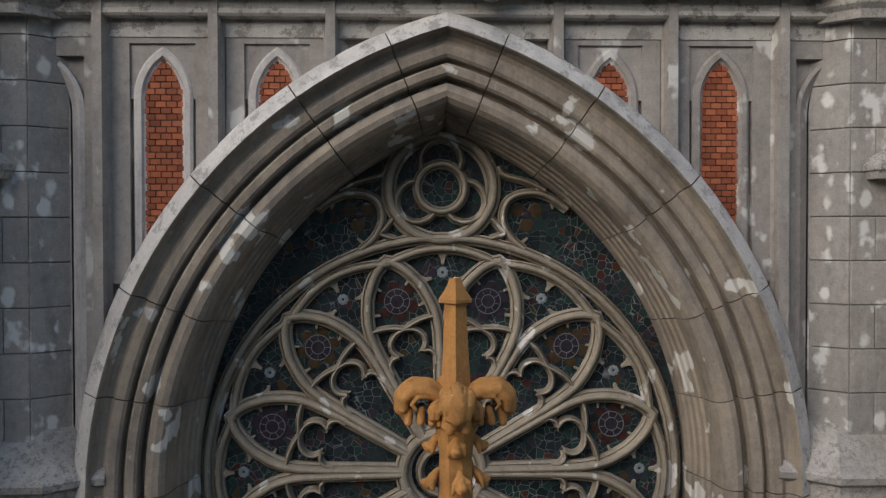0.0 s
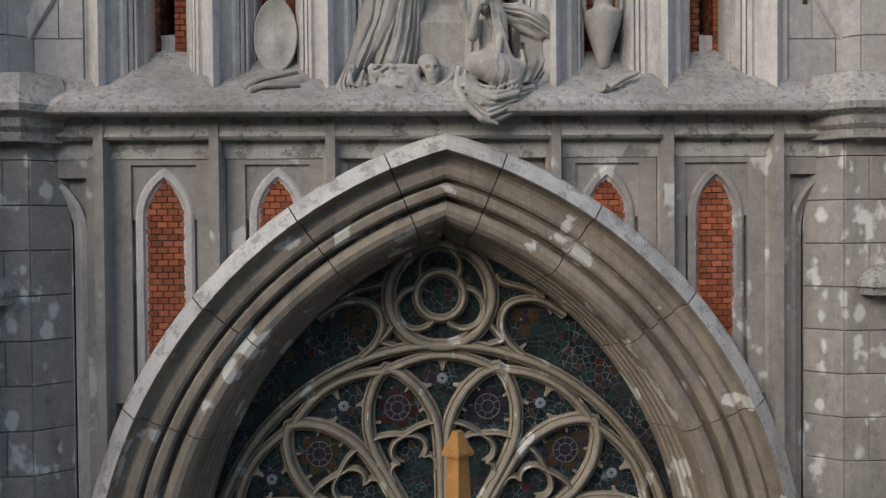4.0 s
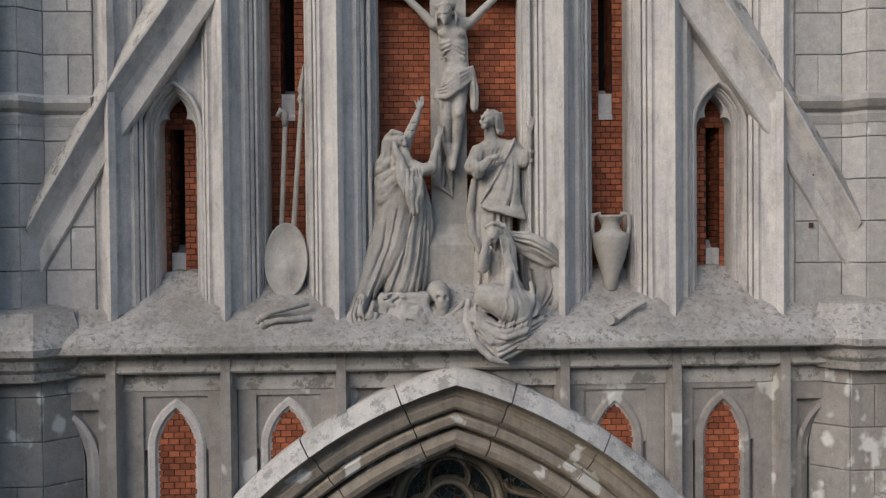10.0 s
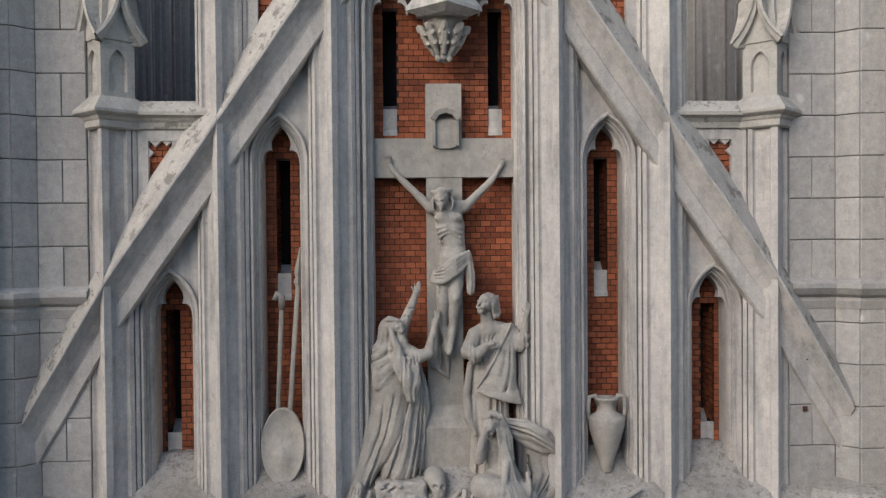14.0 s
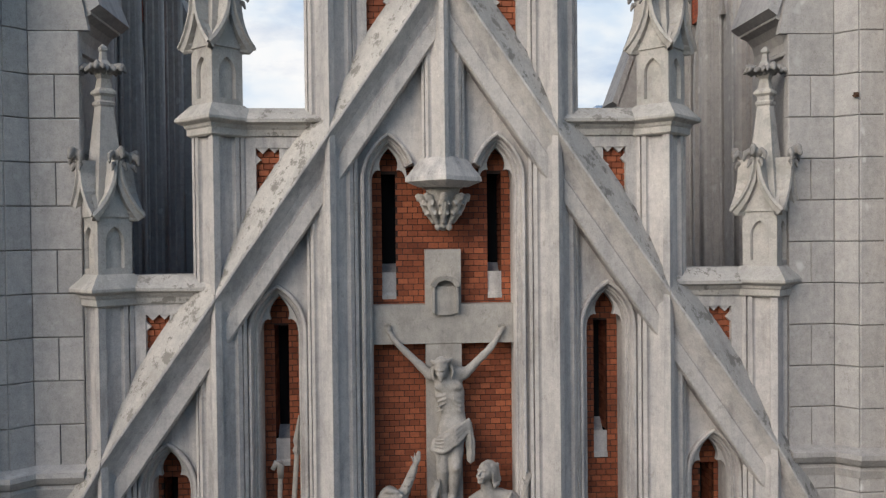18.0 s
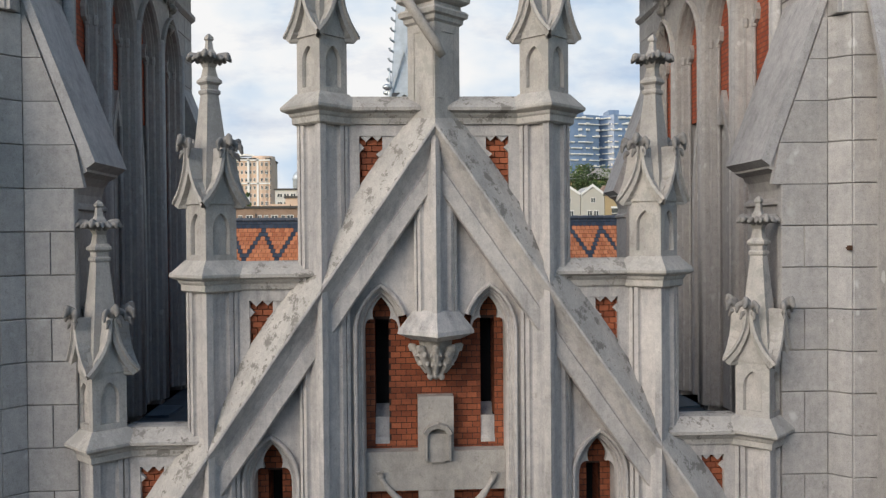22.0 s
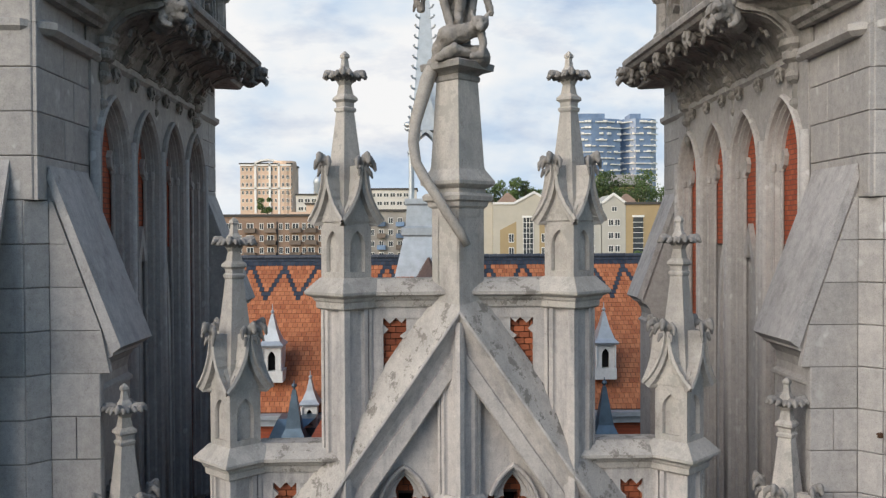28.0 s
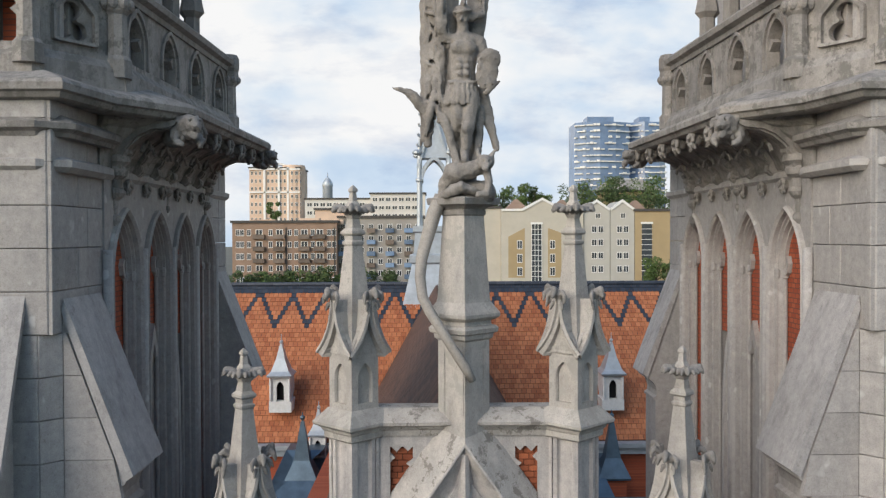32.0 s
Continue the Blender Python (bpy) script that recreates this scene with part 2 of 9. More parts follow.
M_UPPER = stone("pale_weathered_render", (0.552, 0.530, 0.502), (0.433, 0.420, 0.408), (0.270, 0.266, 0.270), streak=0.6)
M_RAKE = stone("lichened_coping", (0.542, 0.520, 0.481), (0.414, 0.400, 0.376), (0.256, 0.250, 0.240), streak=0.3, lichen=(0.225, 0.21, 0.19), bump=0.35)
# its pale patches serve for repairs and for dapples of light on the wall
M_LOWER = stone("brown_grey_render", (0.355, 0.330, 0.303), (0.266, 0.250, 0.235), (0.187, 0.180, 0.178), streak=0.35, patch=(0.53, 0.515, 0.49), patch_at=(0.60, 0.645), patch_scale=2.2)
M_ARCH = stone("archivolt_stone", (0.35, 0.300, 0.238), (0.23, 0.20, 0.165), (0.105, 0.105, 0.112), streak=0.4, patch=(0.56, 0.54, 0.50), patch_at=(0.612, 0.635), patch_scale=2.2, bump=0.25)
M_HOOD = stone("arch_hood_stone", (0.60, 0.59, 0.565), (0.46, 0.45, 0.43), (0.217, 0.210, 0.209), streak=0.3, lichen=(0.295, 0.285, 0.272), bump=0.35)
M_TRACERY = stone("tracery_stone", (0.36, 0.315, 0.245), (0.27, 0.24, 0.19), (0.16, 0.15, 0.135), streak=0.3, patch=(0.55, 0.53, 0.50), patch_at=(0.62, 0.65), patch_scale=3.2)
# pale dapples of light are painted into both tower stones, beside the repair patches
M_TOWER = stone("tower_ashlar", (0.425, 0.412, 0.395), (0.368, 0.360, 0.350), (0.270, 0.266, 0.264), streak=0.30, patch=(0.48, 0.47, 0.46), patch_at=(0.64, 0.76), patch_scale=4.2, spread=0.09, light_dabs=(0.30, 0.17, (0.53, 0.52, 0.51)), soot_share=0.35)
M_PARAPET = stone("sooty_parapet_stone", (0.385, 0.370, 0.348), (0.27, 0.262, 0.25), (0.14, 0.136, 0.134), streak=0.5, lichen=(0.19, 0.182, 0.17), lichen_scale=3.2, bump=0.4)
M_TOWERLOW = stone("low_tower_ashlar", (0.345, 0.325, 0.300), (0.262, 0.250, 0.238), (0.187, 0.183, 0.180), streak=0.3, patch=(0.571, 0.560, 0.543), patch_at=(0.62, 0.68), patch_scale=3.0, spread=0.09, light_dabs=(0.20, 0.42, (0.60, 0.59, 0.57)))
M_JOINT = plain("joint_mortar", (0.20, 0.19, 0.175), 0.95)
M_STATUE = stone("statue_stone", (0.414, 0.395, 0.361), (0.325, 0.310, 0.287), (0.197, 0.190, 0.178), streak=0.35, bump=0.15, fine=70)
M_ANGEL = stone("dark_statue_stone", (0.325, 0.310, 0.287), (0.236, 0.225, 0.209), (0.118, 0.115, 0.115), streak=0.45, bump=0.35, fine=40)
M_PINN = stone("pinnacle_stone", (0.532, 0.510, 0.470), (0.414, 0.400, 0.376), (0.276, 0.270, 0.261), streak=0.4, lichen=(0.355, 0.340, 0.313), bump=0.3)
M_CARVE = stone("dark_carving", (0.335, 0.325, 0.308), (0.236, 0.230, 0.219), (0.128, 0.125, 0.125), streak=0.4, bump=0.4)
M_LEDGE = stone("crumbling_ledge", (0.46, 0.445, 0.425), (0.28, 0.265, 0.245), (0.17, 0.162, 0.155), streak=0.0, lichen=(0.225, 0.210, 0.188), lichen_scale=13.0, bump=0.7, fine=34)
M_SLAB = stone("buttress_slab", (0.453, 0.445, 0.439), (0.374, 0.370, 0.366), (0.246, 0.245, 0.246), streak=0.4, bump=0.2)
M_SAND = stone("orange_sandstone", (0.47, 0.235, 0.075), (0.36, 0.175, 0.055), (0.22, 0.115, 0.05), streak=0.35, bump=0.4, fine=45, patch=(0.66, 0.60, 0.52), patch_at=(0.68, 0.71))
M_BRICK = brick_mat("red_brick", (0.22, 0.058, 0.024), (0.38, 0.115, 0.050))
M_MORTAR = plain("brick_mortar", (0.055, 0.032, 0.025), 0.95)
M_RUST = plain("rusty_iron", (0.09, 0.045, 0.025), 0.8, 0.3, 0.3, 30.0)
# near-black stands in for the shade inside openings
M_DARK = plain("unlit_black", (0.01, 0.01, 0.011), 0.9, bump=0)
M_GLASS = glass_mat("stained_glass")
M_TILE = island_mat("orange_roof_tile", (0.33, 0.105, 0.045), (0.50, 0.19, 0.085))
M_TILEDARK = island_mat("slate_blue_tile", (0.020, 0.028, 0.045), (0.045, 0.055, 0.075), 0.5)
M_TILEOLD = island_mat("weathered_brown_tile", (0.075, 0.042, 0.032), (0.16, 0.080, 0.055))
M_ZINC = plain("zinc_sheet", (0.42, 0.46, 0.50), 0.45, 0.4, 0.15, 2.0)
M_LEADBLUE = plain("blue_grey_metal_roof", (0.10, 0.15, 0.20), 0.4, 0.5, 0.25, 1.5)
M_FLAT = plain("dark_roof_felt", (0.045, 0.06, 0.075), 0.7, 0, 0.4, 2.0)
M_PALEGLASS = plain("pale_blue_glass", (0.20, 0.23, 0.25), 0.25, var=0.3, scale=20)
M_LEAD = plain("dull_lead_came", (0.16, 0.17, 0.18), 0.6, 0.3, 0.3, 20.0, 0)
M_REDGLASS = [plain("dim_red_glass", (0.042, 0.018, 0.015), 0.25, var=0.4, scale=14), plain("amber_glass", (0.055, 0.035, 0.018), 0.25, var=0.4, scale=14), plain("violet_glass", (0.028, 0.022, 0.032), 0.25, var=0.4, scale=14)]


def far_brick(name):
    mat = bpy.data.materials.new(name)
    mat.use_nodes = True
    n, link = links(mat)
    bsdf = n["Principled BSDF"]
    geo = n.new("ShaderNodeNewGeometry")
    sep, com = n.new("ShaderNodeSeparateXYZ"), n.new("ShaderNodeCombineXYZ")
    link(geo.outputs["Position"], sep.inputs[0])
    link(sep.outputs["Y"], com.inputs["X"])
    link(sep.outputs["Z"], com.inputs["Y"])
    b = n.new("ShaderNodeTexBrick")
    b.inputs["Color1"].default_value, b.inputs["Color2"].default_value, b.inputs["Mortar"].default_value = (0.30, 0.06, 0.025, 1), (0.42, 0.10, 0.042, 1), (0.16, 0.06, 0.04, 1)
    b.inputs["Scale"].default_value, b.inputs["Brick Width"].default_value, b.inputs["Row Height"].default_value, b.inputs["Mortar Size"].default_value = 1.0, 0.13, 0.075, 0.008
    link(com.outputs[0], b.inputs["Vector"])
    link(b.outputs["Color"], bsdf.inputs["Base Color"])
    bsdf.inputs["Roughness"].default_value = 0.85
    return mat


M_BRICKFAR = far_brick("distant_red_brick")


# ---- mesh helpers ----
def part(name, bm, material, parent=None, label="", smooth=False):
    """Links a bmesh as one mesh object, under a thing or a part."""
    me = bpy.data.meshes.new(name)
    bmesh.ops.recalc_face_normals(bm, faces=bm.faces)
    if smooth:
        for f in bm.faces:
            f.smooth = True
    bm.to_mesh(me)
    bm.free()
    for m in material if isinstance(material, (list, tuple)) else (material,):
        me.materials.append(m)
    ob = new(name, me)
    if parent:
        ob.parent = parent
        ob.matrix_parent_inverse = parent.matrix_basis.inverted()
    if label:
        ob["label"] = label
    return ob


def thing(name, place, label, category, group="", kind=""):
    ob = new(name)
    ob.empty_display_size = 0.2
    ob.matrix_basis = Matrix.Translation(place)
    return tagged(ob, label, category, group, kind)


def box(bm, x0, x1, y0, y1, z0, z1):
    v = [bm.verts.new((x, y, z)) for z in (z0, z1) for x, y in ((x0, y0), (x1, y0), (x1, y1), (x0, y1))]
    for f in ((3, 2, 1, 0), (4, 5, 6, 7), (0, 1, 5, 4), (1, 2, 6, 5), (2, 3, 7, 6), (3, 0, 4, 7)):
        bm.faces.new([v[i] for i in f])


def stack(bm, rings, close=True):
    """Joins rings of points (all of one length) into a skin, with end caps."""
    made = [[bm.verts.new(p) for p in ring] for ring in rings]
    k = len(made[0])
    for a, b in zip(made, made[1:]):
        for i in range(k):
            try:
                bm.faces.new((a[i], a[(i + 1) % k], b[(i + 1) % k], b[i]))
            except ValueError:
                pass
    if close:
        bm.faces.new(made[0][::-1])
        bm.faces.new(made[-1])
    return made


def prism(bm, poly, z0, z1):
    """A column over a plan of (x, y) points."""
    stack(bm, [[(x, y, z) for x, y in poly] for z in (z0, z1)])


def slab(bm, poly, y0, y1):
    """A plate with an outline of (x, z) points, from y0 to y1."""
    stack(bm, [[(x, y, z) for x, z in poly] for y in (y0, y1)])


def run(bm, path, profile, closed=False, tilt=None):
    """Sweeps a profile of (inward, y) points along a path of (x, z) points in an upright plane."""
    rings = []
    k = len(path)
    for i, (x, z) in enumerate(path):
        ax, az = path[i - 1] if i or closed else path[i]
        bx, bz = path[(i + 1) % k] if i < k - 1 or closed else path[i]
        d1, d2 = Vector((x - ax, z - az)), Vector((bx - x, bz - z))
        d1 = d1.normalized() if d1.length > 1e-6 else d2.normalized()
        d2 = d2.normalized() if d2.length > 1e-6 else d1
        n1, n2 = Vector((d1.y, -d1.x)), Vector((d2.y, -d2.x))
        m = (n1 + n2)
        m = m.normalized() if m.length > 1e-6 else n1
        m = m / max(0.4, m.dot(n1))
        rings.append([(x + m.x * o, y, z + m.y * o) for o, y in profile])
    if closed:
        rings.append(rings[0])
    stack(bm, rings, not closed)
    if closed:
        bmesh.ops.remove_doubles(bm, verts=bm.verts, dist=1e-5)


def tube(bm, points, radii, n=8, flat=1.0):
    pts = [Vector(p) for p in points]
    rings = []
    for i, p in enumerate(pts):
        d = (pts[min(i + 1, len(pts) - 1)] - pts[max(i - 1, 0)]).normalized()
        side = d.cross(Vector((0, 1, 0.01))).normalized()
        up = side.cross(d)
        r = radii[i] if isinstance(radii, (list, tuple)) else radii
        rings.append([p + side * r * math.cos(2 * math.pi * a / n) + up * r * flat * math.sin(2 * math.pi * a / n) for a in range(n)])
    stack(bm, rings)


def blob(bm, c, r, seg=10, rings=7, rot=None):
    """A rounded lump with radii r = (rx, ry, rz)."""
    m = rot or Matrix()
    rows = []
    for i in range(rings + 1):
        a = math.pi * i / rings
        s, h = max(math.sin(a), 0.02), -math.cos(a)
        rows.append([Vector(c) + (m @ Vector((r[0] * s * math.cos(2 * math.pi * k / seg), r[1] * s * math.sin(2 * math.pi * k / seg), r[2] * h))) for k in range(seg)])
    stack(bm, rows)


def diamond(cx, cy, h):
    """A square standing on its corner in plan: the arris looks to the front."""
    return [(cx, cy - h), (cx + h, cy), (cx, cy + h), (cx - h, cy)]


def pointed(cx, zs, w, h, n=10):
    """A pointed arch of half width w and rise h, from the left springing over the apex to the right."""
    big = (w * w + h * h) / (2 * w)
    c = -w + big
    a1 = math.atan2(h, -c)
    left = [(c + big * math.cos(math.pi + (a1 - math.pi) * i / n), big * math.sin(math.pi + (a1 - math.pi) * i / n)) for i in range(n + 1)]
    pts = left + [(-x, z) for x, z in left[-2::-1]]
    return [(cx + x, zs + z) for x, z in pts]


def rough_up(bm, amount, scale=6.0):
    for v in bm.verts:
        v.co += Vector(noise.noise_vector(v.co * scale)) * amount


def soften(bm, width=0.01, segments=1, angle=40):
    edges = [e for e in bm.edges if len(e.link_faces) == 2 and e.calc_face_angle(0) > radians(angle)]
    if edges:
        bmesh.ops.bevel(bm, geom=edges, offset=width, segments=segments, affect="EDGES", clamp_overlap=True)


def wall_with_arch(bm, x0, x1, z0, ztop0, ztop1, arch, y0, y1):
    """A plate from x0 to x1, from z0 to a sloping top, with an opening under the arch (its points from left to right)."""
    left = [(x0, z0), (arch[0][0], z0), *arch, (arch[-1][0], z0), (x1, z0)]
    for (ax, az), (bx, bz) in zip(left, left[1:]):
        if bx - ax < 1e-6:
            continue
        ta = ztop0 + (ztop1 - ztop0) * (ax - x0) / (x1 - x0)
        tb = ztop0 + (ztop1 - ztop0) * (bx - x0) / (x1 - x0)
        slab(bm, [(ax, min(az, ta)), (bx, min(bz, tb)), (bx, tb + 1e-3), (ax, ta + 1e-3)], y0, y1)


# ---- sculpting: a field of distances that is filled, carved and then skinned ----
class Clay:
    def __init__(self, lo, hi, step=0.016):
        self.lo, self.step = np.array(lo, dtype=np.float64), step
        self.size = [int((b - a) / step) + 2 for a, b in zip(lo, hi)]
        self.field = np.full(self.size, 1.0, dtype=np.float32)

    def part_of(self, pts, reach):
        a = np.min(np.array(pts), axis=0) - reach - self.lo
        b = np.max(np.array(pts), axis=0) + reach - self.lo
        cut = tuple(slice(max(0, int(p / self.step)), min(n, int(q / self.step) + 2)) for p, q, n in zip(a, b, self.size))
        axes = [self.lo[i] + self.step * np.arange(cut[i].start, cut[i].stop) for i in range(3)]
        return cut, np.meshgrid(*axes, indexing="ij", sparse=True)

    def join(self, cut, d, k):
        old = self.field[cut]
        h = np.clip(0.5 + 0.5 * (old - d) / k, 0, 1)
        self.field[cut] = old * (1 - h) + d * h - k * h * (1 - h)

    def carve(self, cut, d, k):
        old = self.field[cut]
        h = np.clip(0.5 - 0.5 * (old + d) / k, 0, 1)
        self.field[cut] = old * (1 - h) - d * h + k * h * (1 - h)

    def limb(self, pts, radii, k=0.03, flat=1.0, cut_away=False):
        """A chain of tapering rounded rods; flat < 1 thins it from front to back."""
        radii = radii if isinstance(radii, (list, tuple)) else [radii] * len(pts)
        cut, (X, Y, Z) = self.part_of(pts, max(radii) + k + 0.06)
        best = None
        for (a, ra), (b, rb) in zip(zip(pts, radii), zip(pts[1:], radii[1:])):
            ab = [b[0] - a[0], (b[1] - a[1]) / flat, b[2] - a[2]]
            px, py, pz = X - a[0], (Y - a[1]) / flat, Z - a[2]
            t = np.clip((px * ab[0] + py * ab[1] + pz * ab[2]) / max(1e-9, sum(v * v for v in ab)), 0, 1)
            d = np.sqrt((px - t * ab[0]) ** 2 + (py - t * ab[1]) ** 2 + (pz - t * ab[2]) ** 2) - (ra + (rb - ra) * t)
            best = d if best is None else np.minimum(best, d)
        (self.carve if cut_away else self.join)(cut, best * min(1.0, flat), k)

    def egg(self, c, r, k=0.03, cut_away=False):
        cut, (X, Y, Z) = self.part_of([c], max(r) + k + 0.06)
        d = (np.sqrt(((X - c[0]) / r[0]) ** 2 + ((Y - c[1]) / r[1]) ** 2 + ((Z - c[2]) / r[2]) ** 2) - 1) * min(r)
        (self.carve if cut_away else self.join)(cut, d, k)

    def block(self, c, r, k=0.03, edge=0.01):
        cut, (X, Y, Z) = self.part_of([c], max(r) + k + 0.06)
        q = [np.abs(v - c[i]) - r[i] for i, v in enumerate((X, Y, Z))]
        d = np.sqrt(sum(np.maximum(v, 0) ** 2 for v in q)) + np.minimum(np.maximum(np.maximum(q[0], q[1]), q[2]), 0) - edge
        self.join(cut, d, k)

    def front(self, x, z, last):
        """The depth of the foremost surface."""
        i, j = (int(round((v - o) / self.step)) for v, o in ((x, self.lo[0]), (z, self.lo[2])))
        if not (0 <= i < self.size[0] and 0 <= j < self.size[2]):
            return last
        hit = np.nonzero(self.field[i, :, j] < 0)[0]
        return self.lo[1] + self.step * hit[0] if len(hit) else last

    def fold(self, line, r, k=0.014, sink=0.3, n=7, groove=True, depth=0.3):
        """A soft ridge of cloth laid over the surface along a curve of (x, z) points, with a hollow beside it."""
        pts = []
        for i in range(n + 1):
            t = i / n * (len(line) - 1)
            a = min(int(t), len(line) - 2)
            u = t - a
            p0, p1, p2, p3 = line[max(a - 1, 0)], line[a], line[a + 1], line[min(a + 2, len(line) - 1)]
            pts.append(tuple(0.5 * (2 * p1[c] + (p2[c] - p0[c]) * u + (2 * p0[c] - 5 * p1[c] + 4 * p2[c] - p3[c]) * u * u + (3 * p1[c] - p0[c] - 3 * p2[c] + p3[c]) * u ** 3) for c in (0, 1)))
        ys, last = [], depth
        for x, z in pts:
            last = self.front(x, z, last)
            ys.append(last)
        ys = [sum(ys[max(0, i - 1):i + 2]) / len(ys[max(0, i - 1):i + 2]) for i in range(n + 1)]
        rr = [r * (0.45 + 0.55 * math.sin(math.pi * (0.12 + 0.8 * i / n))) for i in range(n + 1)]
        ridge = [(x, y + r * sink, z) for (x, z), y in zip(pts, ys)]
        if groove:
            dx, dz = line[-1][0] - line[0][0], line[-1][1] - line[0][1]
            s = math.hypot(dx, dz) or 1
            ox, oz = -dz / s * r * 1.7, dx / s * r * 1.7
            self.limb([(x + ox, y + r * 0.12, z + oz) for x, y, z in ridge], [v * 0.95 for v in rr], k * 0.7, cut_away=True)
        self.limb(ridge, rr, k * 0.8)

    def pleats(self, first, second, n, amp, back=0.4, along="z", grow=0.5, seed=0.0, fine=0.3):
        """Sharp-valleyed cloth folds that run between two guide lines of (x, z) points and fan with them."""
        pts = [(x, back, z) for x, z in (*first, *second)]
        cut, (X, Y, Z) = self.part_of(pts, 0.03)
        cut = (cut[0], slice(0, self.size[1]), cut[2])
        Y = (self.lo[1] + self.step * np.arange(self.size[1])).reshape(1, -1, 1)
        run_at, side = (Z, X) if along == "z" else (X, Z)
        m, k = (1, 0) if along == "z" else (0, 1)

        def guide(line):
            line = sorted(line, key=lambda p: p[m])
            return np.interp(run_at.ravel(), [p[m] for p in line], [p[k] for p in line]).reshape(run_at.shape)

        lo, hi = guide(first), guide(second)
        u = (side - lo) / np.where(np.abs(hi - lo) < 1e-4, 1e-4, hi - lo)
        ends = (first[0][m], first[-1][m])
        v = np.clip((run_at - ends[0]) / (ends[1] - ends[0]), -0.2, 1.2)
        soft = lambda w: np.clip(w, 0, 1) ** 2 * (3 - 2 * np.clip(w, 0, 1))
        mask = soft(u / 0.08) * soft((1 - u) / 0.08) * soft(v / 0.10) * soft((1.06 - v) / 0.08) * soft((back - Y) / 0.06)
        phase = n * (u + 0.045 * np.sin(5.0 * v + seed * 7.0) + 0.075 * np.sin(8.0 * u + seed * 6.0)) + seed
        big = np.abs(np.sin(math.pi * phase))
        small = np.abs(np.sin(math.pi * (2.37 * phase + 0.8 * v + 0.3)))
        uneven = 0.62 + 0.38 * np.sin(7.3 * u + 3.4 * v + seed * 11.0) * np.sin(2.9 * u - 4.1 * v + seed * 5.0)
        deep = amp * uneven * (1 - grow + grow * v) * ((1 - fine) * (1 - big) + fine * (1 - small) * 0.6)
        self.field[cut] += (deep * mask).astype(np.float32)

    def shell(self, grit=0.006):
        d, inside = self.field, self.field < 0
        n = [s - 1 for s in d.shape]
        total = np.zeros((*n, 3), dtype=np.float32)
        count = np.zeros(n, dtype=np.int32)

        def corner(a, o):
            return a[o[0]:o[0] + n[0], o[1]:o[1] + n[1], o[2]:o[2] + n[2]]

        corners = [(i, j, k) for i in (0, 1) for j in (0, 1) for k in (0, 1)]
        for a in corners:
            for axis in range(3):
                if a[axis]:
                    continue
                b = tuple(v + (i == axis) for i, v in enumerate(a))
                cross = corner(inside, a) != corner(inside, b)
                da, db = corner(d, a)[cross], corner(d, b)[cross]
                p = np.tile(np.array(a, dtype=np.float32), (len(da), 1))
                p[:, axis] += da / (da - db)
                total[cross] += p
                count[cross] += 1
        at = np.nonzero(count)
        index = np.full(n, -1, dtype=np.int64)
        index[at] = np.arange(len(at[0]))
        verts = self.lo + self.step * (np.stack(at, axis=1) + total[at] / count[at][:, None])
        faces = []
        for axis in range(3):
            u, v = (axis + 1) % 3, (axis + 2) % 3
            lo_cut, hi_cut = [slice(1, -1)] * 3, [slice(1, -1)] * 3
            lo_cut[axis], hi_cut[axis] = slice(0, -1), slice(1, None)
            change = inside[tuple(lo_cut)] != inside[tuple(hi_cut)]
            e = np.stack(np.nonzero(change), axis=1) + 1
            e[:, axis] -= 1
            quad = []
            for du, dv in ((-1, -1), (0, -1), (0, 0), (-1, 0)):
                c = e.copy()
                c[:, u] += du
                c[:, v] += dv
                quad.append(index[c[:, 0], c[:, 1], c[:, 2]])
            faces.append(np.stack(quad, axis=1))
        faces = np.concatenate(faces)
        faces = faces[(faces >= 0).all(axis=1)]
        me = bpy.data.meshes.new("shell")
        me.from_pydata(verts.tolist(), [], faces.tolist())
        bm = bmesh.new()
        bm.from_mesh(me)
        bpy.data.meshes.remove(me)
        for vert in bm.verts:
            vert.co += Vector(noise.noise_vector(vert.co * 9.0)) * grit + Vector(noise.noise_vector(vert.co * 28.0)) * grit * 0.5
        return bm

    def skin(self, name, mat, grit=0.006, parent=None, label=""):
        return part(name, self.shell(grit), mat, parent, label, smooth=True)

    def head(self, c, size=1.0, turn=0.0, nod=0.0):
        """A small carved head; turn in degrees to its side, nod downwards."""
        m = Matrix.Rotation(radians(turn), 3, "Z") @ Matrix.Rotation(radians(nod), 3, "X")

        def at(x, y, z):
            return tuple(Vector(c) + m @ (Vector((x, y, z)) * size))

        s = size
        self.egg(at(0, 0.015, 0.03), (0.085 * s, 0.10 * s, 0.105 * s), 0.02)
        self.limb([at(0, -0.035, -0.01), at(0, -0.05, -0.085)], [0.062 * s, 0.038 * s], 0.02)
        for q in (-1, 1):
            self.limb([at(q * 0.034, -0.10, 0.012), at(q * 0.03, -0.10, 0.004)], [0.017 * s, 0.015 * s], 0.012, cut_away=True)
            self.limb([at(q * 0.012, -0.088, 0.035), at(q * 0.05, -0.078, 0.03)], 0.012 * s, 0.012)
            self.egg(at(q * 0.04, -0.07, -0.035), (0.022 * s, 0.02 * s, 0.02 * s), 0.02)
        self.limb([at(0, -0.09, 0.025), at(0, -0.115, -0.022)], [0.010 * s, 0.017 * s], 0.012)
        self.limb([at(-0.018, -0.093, -0.055), at(0.018, -0.093, -0.055)], 0.010 * s, 0.01)
